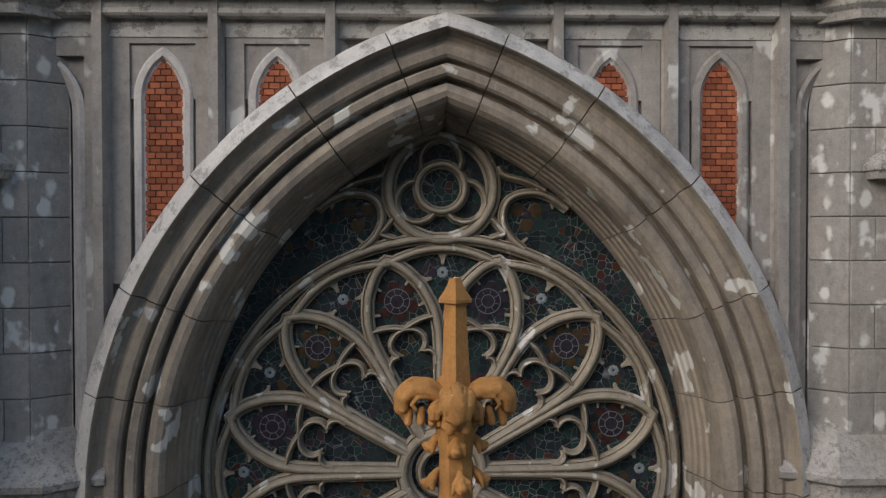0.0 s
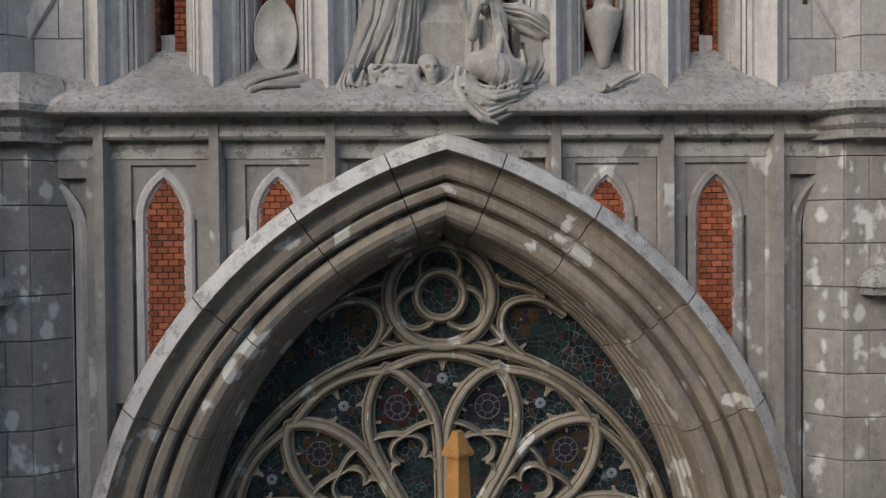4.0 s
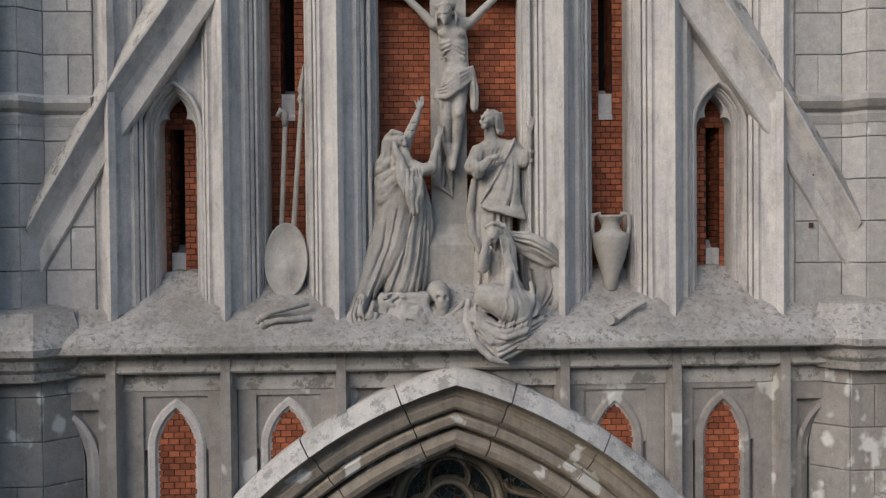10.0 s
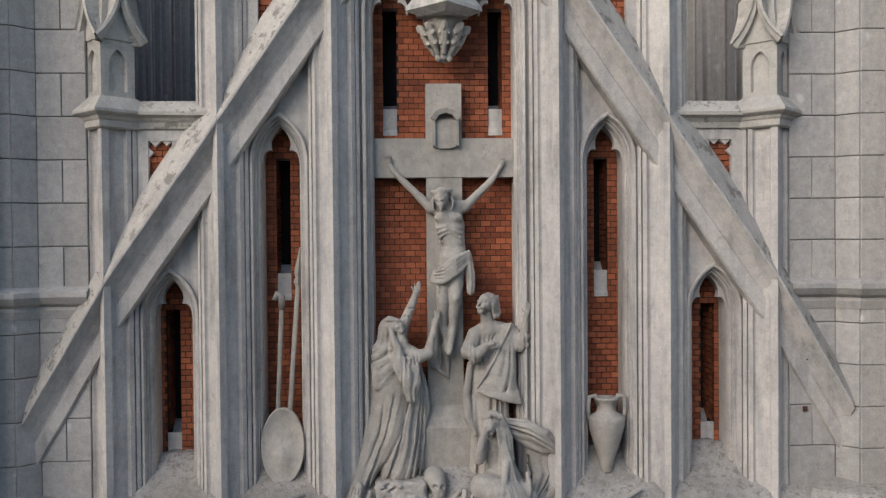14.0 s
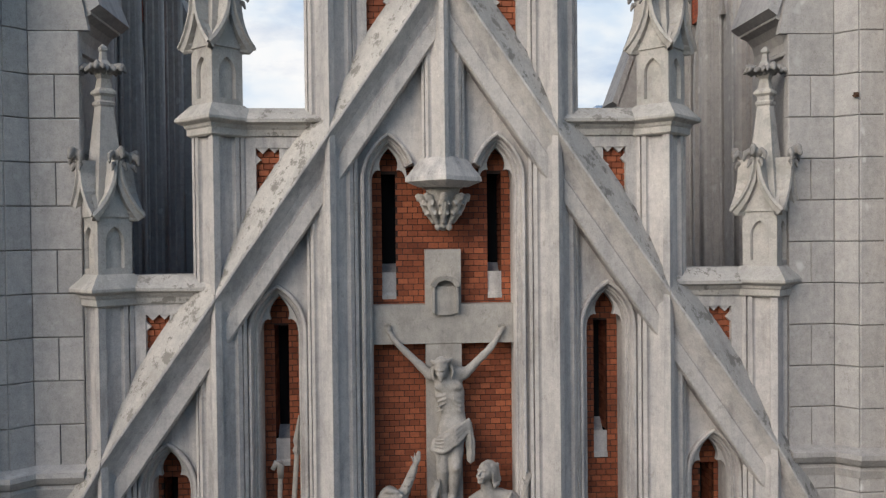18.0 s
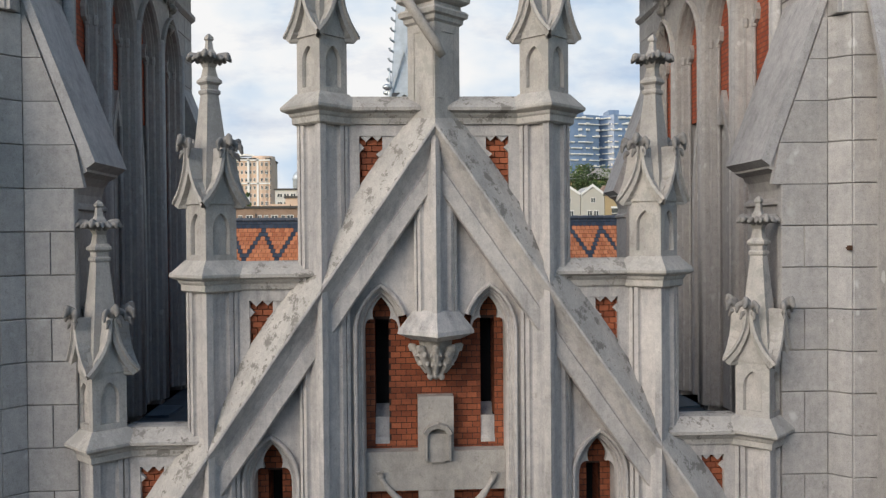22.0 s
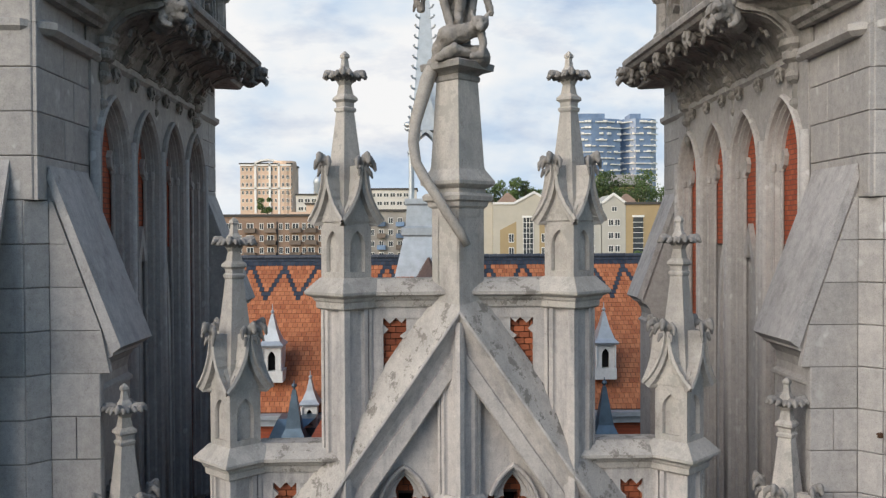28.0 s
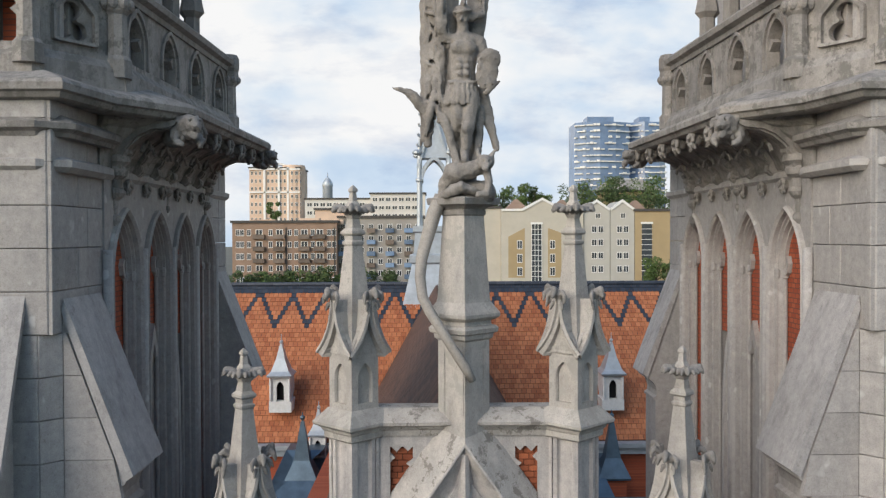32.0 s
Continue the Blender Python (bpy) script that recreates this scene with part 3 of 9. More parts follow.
        self.limb([at(-0.02, -0.105, -0.064), at(0.02, -0.105, -0.064)], 0.006 * s, 0.008, cut_away=True)
        return at


# ---- the gable wall above the ledge ----
upper = thing("wall_upper_facade", (0, 0.8, 18.0), "pale weathered gable wall with piers, niches and raking copings", "wall", kind="structure")
RISE = 1.435
PIERS = (1.353, 2.70, 4.03)


def rake_z(x):
    return 26.6 - RISE * abs(x)


def pier_plan(cx, cy=0.31, h=0.31):
    """A square on its corner whose two front faces carry a sunk panel."""
    pts = []
    for s in (1, -1):
        side = []
        for along, deep in ((0.0, 0), (0.20, 0), (0.22, 0.03), (0.25, 0.045), (0.66, 0.045), (0.69, 0.03), (0.71, 0), (0.84, 0), (0.845, 0.04), (0.885, 0.04), (0.89, 0), (1.0, 0)):
            side.append((s * (h * along - deep * 0.7), -h + h * along + deep * 0.7))
        pts.append(side)
    plan = pts[1][::-1] + pts[0][1:] + [(0.16, 0.45), (-0.16, 0.45)]
    return [(cx + x, cy + y) for x, y in plan]


def stage_top(i):
    return (26.62, 24.63, 22.64)[i]


for i, x in enumerate(PIERS):
    for s in (-1, 1):
        bm = bmesh.new()
        prism(bm, pier_plan(s * x), 17.75, stage_top(i))
        part("pier", bm, M_UPPER, upper, "pale rendered pier with a sharp front arris")

# raking copings
RAKE_PROFILE = [(-0.34, 0.62), (-0.34, 0.36), (-0.29, 0.30), (0.0, -0.02), (0.025, -0.02), (0.07, 0.05), (0.13, 0.12), (0.20, 0.17), (0.23, 0.18), (0.245, 0.15), (0.40, 0.16), (0.42, 0.19), (0.42, 0.62)]


def coping_z(x):
    """The rake turns steeper outside the last pier."""
    return rake_z(x) - 0.27 * max(0.0, abs(x) - 4.03)


for s in (-1, 1):
    for a, b in ((-0.003, 1.353), (1.353, 2.70), (2.70, 4.03), (4.03, 4.98)):
        bm = bmesh.new()
        a2, b2 = a + 0.004, b - 0.004
        n = 8
        path = [(-b2 + (b2 - a2) * i / n, coping_z(b2 - (b2 - a2) * i / n)) for i in range(n + 1)]
        stack(bm, [[(x, y, z - o * 1.749) for o, y in RAKE_PROFILE] for x, z in path])
        # worn arrises
        for v in bm.verts:
            v.co += Vector(noise.noise_vector(v.co * 3.0 + Vector((s * 7, 0, 0)))) * 0.007
        if s > 0:
            for v in bm.verts:
                v.co.x *= -1
        ob = part("raking_coping", bm, (M_UPPER, M_RAKE), upper, "sloping coping with a lichen-stained top")
        for i, f in enumerate(ob.data.polygons):
            f.material_index = 1 if len(f.vertices) == 4 and i % len(RAKE_PROFILE) < 3 else 0

# stepped pier heads with their copings
for i, x in enumerate(PIERS):
    zc = stage_top(i)
    nx = (0.0, 1.353, 2.70)[i]
    for s in (-1, 1):
        cx = s * x
        bm = bmesh.new()
        stack(bm, [[(px, py, z) for px, py in diamond(cx, 0.31, h)] for z, h in ((zc - 0.02, 0.33), (zc, 0.365), (zc + 0.07, 0.37), (zc + 0.09, 0.395), (zc + 0.12, 0.41), (zc + 0.15, 0.49), (zc + 0.165, 0.51), (zc + 0.195, 0.51), (zc + 0.21, 0.495), (zc + 0.36, 0.32))])
        part("pier_cap", bm, M_PINN, upper, "weathered sloping cap on a diagonal pier")
        # coping from the cap to the next pier
        bm = bmesh.new()
        x0, x1 = sorted((s * (x - 0.25), s * nx if i else 0.0))
        prof = [(0.62, zc), (0.30, zc), (0.285, zc + 0.07), (0.255, zc + 0.10), (0.24, zc + 0.125), (0.175, zc + 0.15), (0.17, zc + 0.19), (0.185, zc + 0.205), (0.34, zc + 0.34), (0.62, zc + 0.34)]
        stack(bm, [[(xx, y, z) for y, z in prof] for xx in (x0, x1)])
        rough_up(bm, 0.008, 5)
        part("step_coping", bm, M_RAKE, upper, "mossy horizontal coping stone")
        # the panel below it with a brick trefoil
        bm = bmesh.new()
        xo, xi = s * (x - 0.28), s * (x - 0.44)
        a, b = sorted((xo, xi))
        box(bm, a, b, 0.33, 0.7, rake_z(x - 0.1), zc)
        a, b = sorted((xi, s * nx))
        box(bm, a, b, 0.33, 0.7, zc - 0.14, zc)
        for cxx, r in ((x - 0.52, 0.07), (x - 0.66, 0.06)):
            slab(bm, [(s * (cxx + r), zc - 0.14), (s * cxx, zc - 0.14 - r), (s * (cxx - r), zc - 0.14)], 0.345, 0.40)
        slab(bm, [(s * (x - 0.44), zc - 0.22), (s * (x - 0.50), zc - 0.28), (s * (x - 0.44), zc - 0.34)], 0.345, 0.40)
        a, b = sorted((s * (x - 0.72), s * (x - 1.22)))
        box(bm, a, b, 0.345, 0.7, zc - 0.95, zc - 0.14)
        slab(bm, [(s * (x - 0.72), zc - 0.30), (s * (x - 0.64), zc - 0.36), (s * (x - 0.72), zc - 0.42)], 0.35, 0.40)
        part("trefoil_frame", bm, M_UPPER, upper, "pale stone frame with small cusps")
        bm = bmesh.new()
        a, b = sorted((s * (x - 0.40), s * (nx + 0.05)))
        box(bm, a, b, 0.46, 0.7, zc - 1.35, zc - 0.1)
        part("mortar_backing", bm, M_MORTAR, upper)

# niche frames, cusped heads and spandrels
FRAME = [(-0.02, 0.80), (-0.02, 0.46), (0.0, 0.46), (0.0, 0.345), (0.015, 0.33), (0.04, 0.335), (0.055, 0.37), (0.058, 0.42), (0.08, 0.42), (0.085, 0.455), (0.105, 0.45), (0.12, 0.48), (0.13, 0.54), (0.13, 0.80)]
TREFOIL = [(0.225, 0.0), (0.222, 0.05), (0.205, 0.105), (0.178, 0.14), (0.14, 0.155), (0.108, 0.15), (0.12, 0.195), (0.122, 0.245), (0.105, 0.305), (0.062, 0.375), (0.0, 0.445)]


def cusped_head(bm, cx, zs, y0=0.53, y1=0.62, w=0.25, h=0.50, k=1.0):
    outer = pointed(0, 0, w, h, 10)[:11]
    for s in (-1, 1):
        for j in range(10):
            (ax, az), (bx, bz) = outer[j], outer[j + 1]
            (cx1, cz1), (dx, dz) = TREFOIL[j], TREFOIL[j + 1]
            quad = [(cx - s * ax, zs + az), (cx - s * bx, zs + bz), (cx + s * dx * k, zs + dz * k), (cx + s * cx1 * k, zs + cz1 * k)]
            slab(bm, quad, y0, y1)


def niche(cx, z0, zs, x0, x1):
    fr = pointed(cx, zs, 0.36, 0.60, 10)
    bm = bmesh.new()
    run(bm, [(cx - 0.36, z0), *fr, (cx + 0.36, z0)], FRAME)
    part("niche_frame", bm, M_UPPER, upper, "moulded pointed stone frame of a niche")
    bm = bmesh.new()
    cusped_head(bm, cx, zs + 0.0)
    part("cusped_head", bm, M_UPPER, upper, "trefoil-cusped niche head")
    bm = bmesh.new()
    wall_with_arch(bm, x0, x1, z0, rake_z(x0) - 0.2, rake_z(x1) - 0.2, fr, 0.40, 0.80)
    part("spandrel", bm, M_UPPER, upper)


for s in (-1, 1):
    for cx, apex, xa, xb in ((3.365, 20.96, 2.70, 4.03), (2.03, 22.85, 1.353, 2.70)):
        x0, x1 = sorted((s * xa, s * xb))
        niche(s * cx, 18.15, apex - 0.60, x0, x1)

# the middle bay: two lancets with a hanging pier between them
for s in (-1, 1):
    bm = bmesh.new()
    arch = pointed(-0.67, 24.09, 0.34, 0.60, 10)
    path = [(-1.01, 18.15), *arch[:-3]]
    run(bm, path, FRAME)
    if s > 0:
        for v in bm.verts:
            v.co.x *= -1
    part("niche_frame", bm, M_UPPER, upper, "moulded pointed stone frame of a lancet")
    bm = bmesh.new()
    cusped_head(bm, s * 0.67, 24.09, w=0.23, k=0.93)
    part("cusped_head", bm, M_UPPER, upper, "trefoil-cusped lancet head")
    bm = bmesh.new()
    wall_with_arch(bm, -1.353, 0.0, 24.09, rake_z(1.353) - 0.2, rake_z(0) - 0.3, arch, 0.40, 0.80)
    box(bm, -1.353, -1.01, 0.40, 0.80, 18.15, 24.09)
    if s > 0:
        for v in bm.verts:
            v.co.x *= -1
    part("spandrel", bm, M_UPPER, upper)
bm = bmesh.new()
prism(bm, pier_plan(0, 0.27, 0.26), 24.34, 26.45)
part("hanging_pier", bm, M_UPPER, upper, "hanging pier below the gable apex")
bm = bmesh.new()
stack(bm, [[(px, py, z) for px, py in diamond(0, 0.30, h)] for z, h in ((24.36, 0.27), (24.12, 0.46), (24.07, 0.47), (24.05, 0.42), (24.0, 0.30))])
part("pendant_skirt", bm, M_UPPER, upper, "flared skirt at the foot of the hanging pier")
c = Clay((-0.40, 0.10, 23.42), (0.40, 0.80, 24.08), 0.013)
c.limb([(0.0, 0.46, 24.0), (0.0, 0.47, 23.82), (0.0, 0.48, 23.62), (0.0, 0.48, 23.52)], [0.22, 0.17, 0.09, 0.05], 0.03)
c.block((0.0, 0.46, 24.03), (0.24, 0.22, 0.02), 0.01, 0.012)
for i in range(5):
    w = math.pi * (0.02 + 0.24 * i)
    dx, dy = math.cos(w), -math.sin(w) * 0.85
    c.limb([(0.12 * dx, 0.47 + 0.12 * dy, 23.58), (0.21 * dx, 0.47 + 0.21 * dy, 23.74), (0.27 * dx, 0.47 + 0.27 * dy, 23.88), (0.31 * dx, 0.47 + 0.31 * dy, 23.90), (0.31 * dx, 0.47 + 0.31 * dy, 23.84)], [0.03, 0.05, 0.05, 0.035, 0.02], 0.012)
    for q in (-1, 1):
        tx, ty = -dy * q, dx * q
        c.limb([(0.20 * dx, 0.47 + 0.20 * dy, 23.74), (0.24 * dx + 0.05 * tx, 0.47 + 0.24 * dy + 0.05 * ty, 23.82), (0.27 * dx + 0.075 * tx, 0.47 + 0.27 * dy + 0.075 * ty, 23.79)], [0.03, 0.028, 0.016], 0.008)
        c.limb([(0.15 * dx, 0.47 + 0.15 * dy, 23.64), (0.19 * dx + 0.05 * tx, 0.47 + 0.19 * dy + 0.05 * ty, 23.70), (0.22 * dx + 0.06 * tx, 0.47 + 0.22 * dy + 0.06 * ty, 23.67)], [0.026, 0.024, 0.014], 0.008)
    c.limb([(0.22 * dx, 0.47 + 0.22 * dy, 23.62), (0.31 * dx, 0.47 + 0.31 * dy, 23.84)], [0.008, 0.010], 0.006, 1.0, True)
for i in range(3):
    c.egg((0.07 * (i - 1), 0.42, 23.52 + 0.02 * (i % 2)), (0.04, 0.04, 0.05), 0.015)
c.skin("leaf_corbel", M_STATUE, 0.006, upper, "carved leaf corbel")

# gable infill behind the copings and solid back, near-black for the slits' shade
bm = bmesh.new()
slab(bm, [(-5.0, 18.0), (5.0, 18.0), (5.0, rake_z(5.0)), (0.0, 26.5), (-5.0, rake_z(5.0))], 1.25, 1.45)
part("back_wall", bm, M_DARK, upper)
for s in (-1, 1):
    bm = bmesh.new()
    for x, nx, zc in ((1.353, 0.0, 26.6), (2.70, 1.353, 24.6), (4.03, 2.70, 22.6)):
        a, b = sorted((s * (x + 0.1), s * nx))
        slab(bm, [(s * (x + 0.1), rake_z(x + 0.1) + 0.1), (s * nx, rake_z(nx) + 0.1), (s * nx, zc + 0.28), (s * (x + 0.1), zc + 0.28)], 0.62, 0.95)
    part("parapet_back", bm, M_UPPER, upper)

# ---- the ledge ----
ledge = thing("ledge", (0, 0.2, 17.8), "crumbling sloping stone ledge with mortar debris", "ledge", kind="structure")
bm = bmesh.new()
N = 150
rows = []
LEDGE_PROFILE = [(0.04, 17.70), (-0.24, 17.69), (-0.31, 17.70), (-0.33, 17.72), (-0.33, 17.79), (-0.30, 17.83), (-0.16, 17.93), (0.0, 18.04), (0.18, 18.17), (0.34, 18.30), (0.50, 18.44), (0.66, 18.56), (0.90, 18.62), (0.90, 17.70)]
for i in range(N + 1):
    x = -5.0 + 10.0 * i / N
    row = []
    for j, (y, z) in enumerate(LEDGE_PROFILE):
        d = 0
        if 5 <= j <= 12:
            p = Vector((x * 2.2, y * 3, 0))
            d = 0.07 * noise.noise(p) + 0.045 * noise.noise(p * 4) + 0.02 * noise.noise(p * 11)
            pile = min(abs(abs(x) - c) for c in (0.0, 2.03, 3.365))
            d += 0.05 * max(0, 1 - pile / 0.5) * (j - 5) / 7
        row.append((x, y, z + d))
    rows.append(row)
stack(bm, rows)
stone_ob = part("ledge_stone", bm, M_LEDGE, ledge)
for f in stone_ob.data.polygons:
    f.use_smooth = abs(f.normal.z) > 0.55 and f.center.z > 17.81
bm = bmesh.new()
fas = [(0.2, 17.22), (0.085, 17.22), (0.085, 17.43), (-0.04, 17.44), (-0.07, 17.47), (-0.06, 17.505), (-0.045, 17.53), (-0.045, 17.695), (0.2, 17.695)]
stack(bm, [[(x, y, z) for y, z in fas] for x in (-4.6, 4.6)])
part("fascia_moulding", bm, M_RAKE, ledge, "stained moulded fascia under the ledge")

# ---- the wall round the great arch ----
lower = thing("wall_lower_facade", (0, 0.4, 11.0), "brown-grey stained rendered wall round the great arch", "wall", kind="structure")
SPRING, HW, HH = 11.8, 4.37, 5.71
big_arch = pointed(0, SPRING, HW - 0.15, HH - 0.18, 24)
bm = bmesh.new()
inner = [p for p in big_arch]
wall_with_arch(bm, -4.62, 4.62, SPRING - 0.02, 17.46, 17.46, inner, 0.20, 0.70)
for s in (-1, 1):
    a, b = sorted((s * 4.17, s * 4.62))
    box(bm, a, b, 0.20, 0.70, 9.0, SPRING)
part("wall_field", bm, M_LOWER, lower)


def arch_z(x):
    big = (HW * HW + HH * HH) / (2 * HW)
    c = -HW + big
    return SPRING + math.sqrt(max(0, big * big - (c + abs(x)) ** 2))


for s in (-1, 1):
    for x in (4.02, 2.69, 1.335):
        bm = bmesh.new()
        zb = arch_z(x) - 0.3
        prism(bm, [(s * x - 0.10, 0.22), (s * x - 0.10, 0.10), (s * x - 0.07, 0.06), (s * x - 0.055, -0.08), (s * x + 0.055, -0.08), (s * x + 0.07, 0.06), (s * x + 0.10, 0.10), (s * x + 0.10, 0.22)], zb, 17.70)
        part("rib", bm, M_LOWER, lower, "narrow upright stone rib")
    for cx in (3.32, 1.98):
        # proud field with a square-headed sinking
        bm = bmesh.new()
        for a, b, z0, z1 in ((cx - 0.585, cx - 0.385, arch_z(cx - 0.585) - 0.2, 17.30), (cx + 0.385, cx + 0.60, arch_z(cx + 0.385) - 0.2, 17.30), (cx - 0.385, cx + 0.385, 17.15, 17.30)):
            xa, xb = sorted((s * a, s * b))
            box(bm, xa, xb, 0.10, 0.21, z0, z1 + 0.02)
        part("sunk_panel", bm, M_LOWER, lower)
        bm = bmesh.new()
        fr = pointed(cx, 16.52, 0.345, 0.60, 10)
        ends = (arch_z(cx - 0.345) - 0.25, arch_z(cx + 0.345) - 0.25)
        path = [(cx - 0.345, min(ends[0], 16.5)), *fr, (cx + 0.345, ends[1])]
        run(bm, path, [(0, 0.30), (0, 0.13), (0.03, 0.11), (0.09, 0.11), (0.11, 0.15), (0.14, 0.16), (0.17, 0.22), (0.19, 0.23), (0.19, 0.30)])
        if s < 0:
            for v in bm.verts:
                v.co.x *= -1
        spandrel = bmesh.new()
        wall_with_arch(spandrel, cx - 0.40, cx + 0.40, 16.5, 17.17, 17.17, pointed(cx, 16.52, 0.335, 0.59, 10), 0.135, 0.205)
        if s < 0:
            for v in spandrel.verts:
                v.co.x *= -1
        part("spandrel", spandrel, M_LOWER, lower)
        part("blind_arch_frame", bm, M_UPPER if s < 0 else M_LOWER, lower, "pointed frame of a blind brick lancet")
    # half lancet beside the tower
    bm = bmesh.new()
    xa, xb = sorted((s * 4.12, s * 4.23))
    box(bm, xa, xb, 0.10, 0.21, 12.0, 17.3)
    box(bm, *sorted((s * 4.23, s * 4.55)), 0.10, 0.21, 17.0, 17.3)
    part("sunk_panel", bm, M_LOWER, lower)
    bm = bmesh.new()
    fr = pointed(s * 4.56, 16.35, 0.32, 0.62, 10)
    run(bm, [(s * 4.56 - 0.32, 12.1), *fr, (s * 4.56 + 0.32, 12.1)], [(0, 0.30), (0, 0.13), (0.05, 0.11), (0.10, 0.15), (0.17, 0.20), (0.19, 0.20), (0.19, 0.30)])
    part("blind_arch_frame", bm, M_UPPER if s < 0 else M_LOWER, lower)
    bm = bmesh.new()
    box(bm, *sorted((s * 4.05, s * 4.75)), 0.31, 0.45, 12.0, 17.6)
    box(bm, *sorted((s * 4.234, s * 4.7)), 0.215, 0.31, 16.9, 17.6)
    part("backing_wall", bm, M_LOWER, lower)

# ---- the great arch ----
great = thing("great_arch", (0, 0.2, 9.0), "huge pointed archivolt of moulded stone with cracked joints", "arch", kind="structure")
ARCHIVOLT = [(0.0, 0.30), (0.0, -0.05), (0.03, -0.10), (0.21, -0.24), (0.225, -0.22), (0.245, -0.14), (0.28, -0.08), (0.33, -0.05), (0.355, -0.055), (0.37, -0.085), (0.39, -0.095), (0.48, -0.08), (0.515, -0.05), (0.53, 0.06), (0.56, 0.07), (0.575, -0.02), (0.60, -0.04), (0.68, -0.03), (0.71, 0.0), (0.725, 0.17), (0.765, 0.20), (0.78, 0.08), (0.81, 0.04), (0.88, 0.02), (0.95, 0.045), (1.005, 0.11), (1.035, 0.21), (1.05, 0.34), (1.055, 0.48), (1.085, 0.50), (1.095, 0.61), (1.125, 0.63), (1.135, 0.74), (1.16, 0.76), (1.17, 0.86), (1.195, 0.88), (1.22, 0.98), (1.22, 1.25), (0.6, 1.25)]
full = pointed(0, SPRING, HW, HH, 30)
left = [(-HW, 9.0), (-HW, 10.5)] + full[:31]
cuts = [0, 2, 7, 12, 18, 24, 29, 32]
for s in (-1, 1):
    for a, b in zip(cuts, cuts[1:]):
        seg = [Vector(p) for p in left[a:b + 1]]
        if a:
            seg[0] = seg[0] + (seg[1] - seg[0]).normalized() * 0.008
        if b < 32:
            seg[-1] = seg[-1] + (seg[-2] - seg[-1]).normalized() * 0.008
        bm = bmesh.new()
        # radial ends: offsets measured along the true normal
        big = (HW * HW + HH * HH) / (2 * HW)
        c = Vector((-HW + big, SPRING))
        rings = []
        for p in seg:
            if p.y < SPRING:
                nrm = Vector((1, 0))
            else:
                nrm = (c - p).normalized()
            ring = []
            for o, y in ARCHIVOLT:
                q = p + nrm * o
                if q.x > -0.002:
                    k = (-0.002 - p.x) / (q.x - p.x) if q.x != p.x else 0
                    q = Vector((-0.002, p.y - 1.07 * o if p.x > -0.01 else p.y + (q.y - p.y)))
                ring.append((q.x, y, q.y))
            rings.append(ring)
        if b == 32:
            last = []
            for o, y in ARCHIVOLT:
                last.append((0.0, y, SPRING + math.sqrt((big - o) ** 2 - c.x ** 2)))
            rings[-1] = last
        stack(bm, rings)
        if s > 0:
            for v in bm.verts:
                v.co.x *= -1
        for v in bm.verts:
            v.co.x += 0.025
        ob = part("voussoir", bm, (M_ARCH, M_HOOD), great)
        k = len(ARCHIVOLT)
        for i, f in enumerate(ob.data.polygons):
            f.material_index = 1 if len(f.vertices) == 4 and i % k < 3 else 0


# ---- the rose window ----
rose = thing("rose_window", (0, 1.0, 9.0), "rose window with stone tracery and dark leaded glass", "window", kind="structure")
RC = Vector((0.0, 11.80))
GY = 1.02


def polar(r, deg, c=RC):
    return (c.x + r * math.cos(radians(deg)), c.y + r * math.sin(radians(deg)))


def curve(pts, k=4):
    """A smooth line through points (Catmull-Rom)."""
    p = [Vector(q) for q in (pts[0], *pts, pts[-1])]
    out = []
    for i in range(1, len(p) - 2):
        for j in range(k):
            t = j / k
            out.append(0.5 * ((2 * p[i]) + (p[i + 1] - p[i - 1]) * t + (2 * p[i - 1] - 5 * p[i] + 4 * p[i + 1] - p[i + 2]) * t * t + (3 * p[i] - p[i - 1] - 3 * p[i + 1] + p[i + 2]) * t ** 3))
    return [tuple(q) for q in out] + [tuple(p[-1])]


BAR = [(-0.085, GY + 0.10), (-0.085, GY + 0.0), (-0.062, GY - 0.035), (-0.05, GY - 0.012), (-0.042, GY - 0.055), (-0.026, GY - 0.092), (0.0, GY - 0.105), (0.026, GY - 0.092), (0.042, GY - 0.055), (0.05, GY - 0.012), (0.062, GY - 0.035), (0.085, GY + 0.0), (0.085, GY + 0.10)]


def scaled(k, dy=0.0):
    return [(o * k, y + dy) for o, y in BAR]


def ring(name, c, r, k, n=48, mat=None, dy=0.0):
    bm = bmesh.new()
    run(bm, [(c[0] + r * math.cos(2 * math.pi * i / n), c[1] + r * math.sin(2 * math.pi * i / n)) for i in range(n)], scaled(k, dy), closed=True)
    return part(name, bm, M_TRACERY, rose)


def spike(bm, p, q, w, dy=0.05):
    """A small pointed cusp from the bar at p towards q, with a swollen tip."""
    p, q = Vector(p), Vector(q)
    d = q - p
    n = Vector((-d.y, d.x)).normalized() * w
    root = p - d * 0.25
    slab(bm, [tuple(root + n), tuple(p + d * 0.45 + n * 0.35), tuple(q + n * 0.22), tuple(q - n * 0.22), tuple(p + d * 0.45 - n * 0.35), tuple(root - n)], GY - 0.03 + dy, GY + 0.08)
    blob(bm, (q.x, GY - 0.02 + dy, q.y), (w * 0.30, 0.025, w * 0.30), 7, 5)


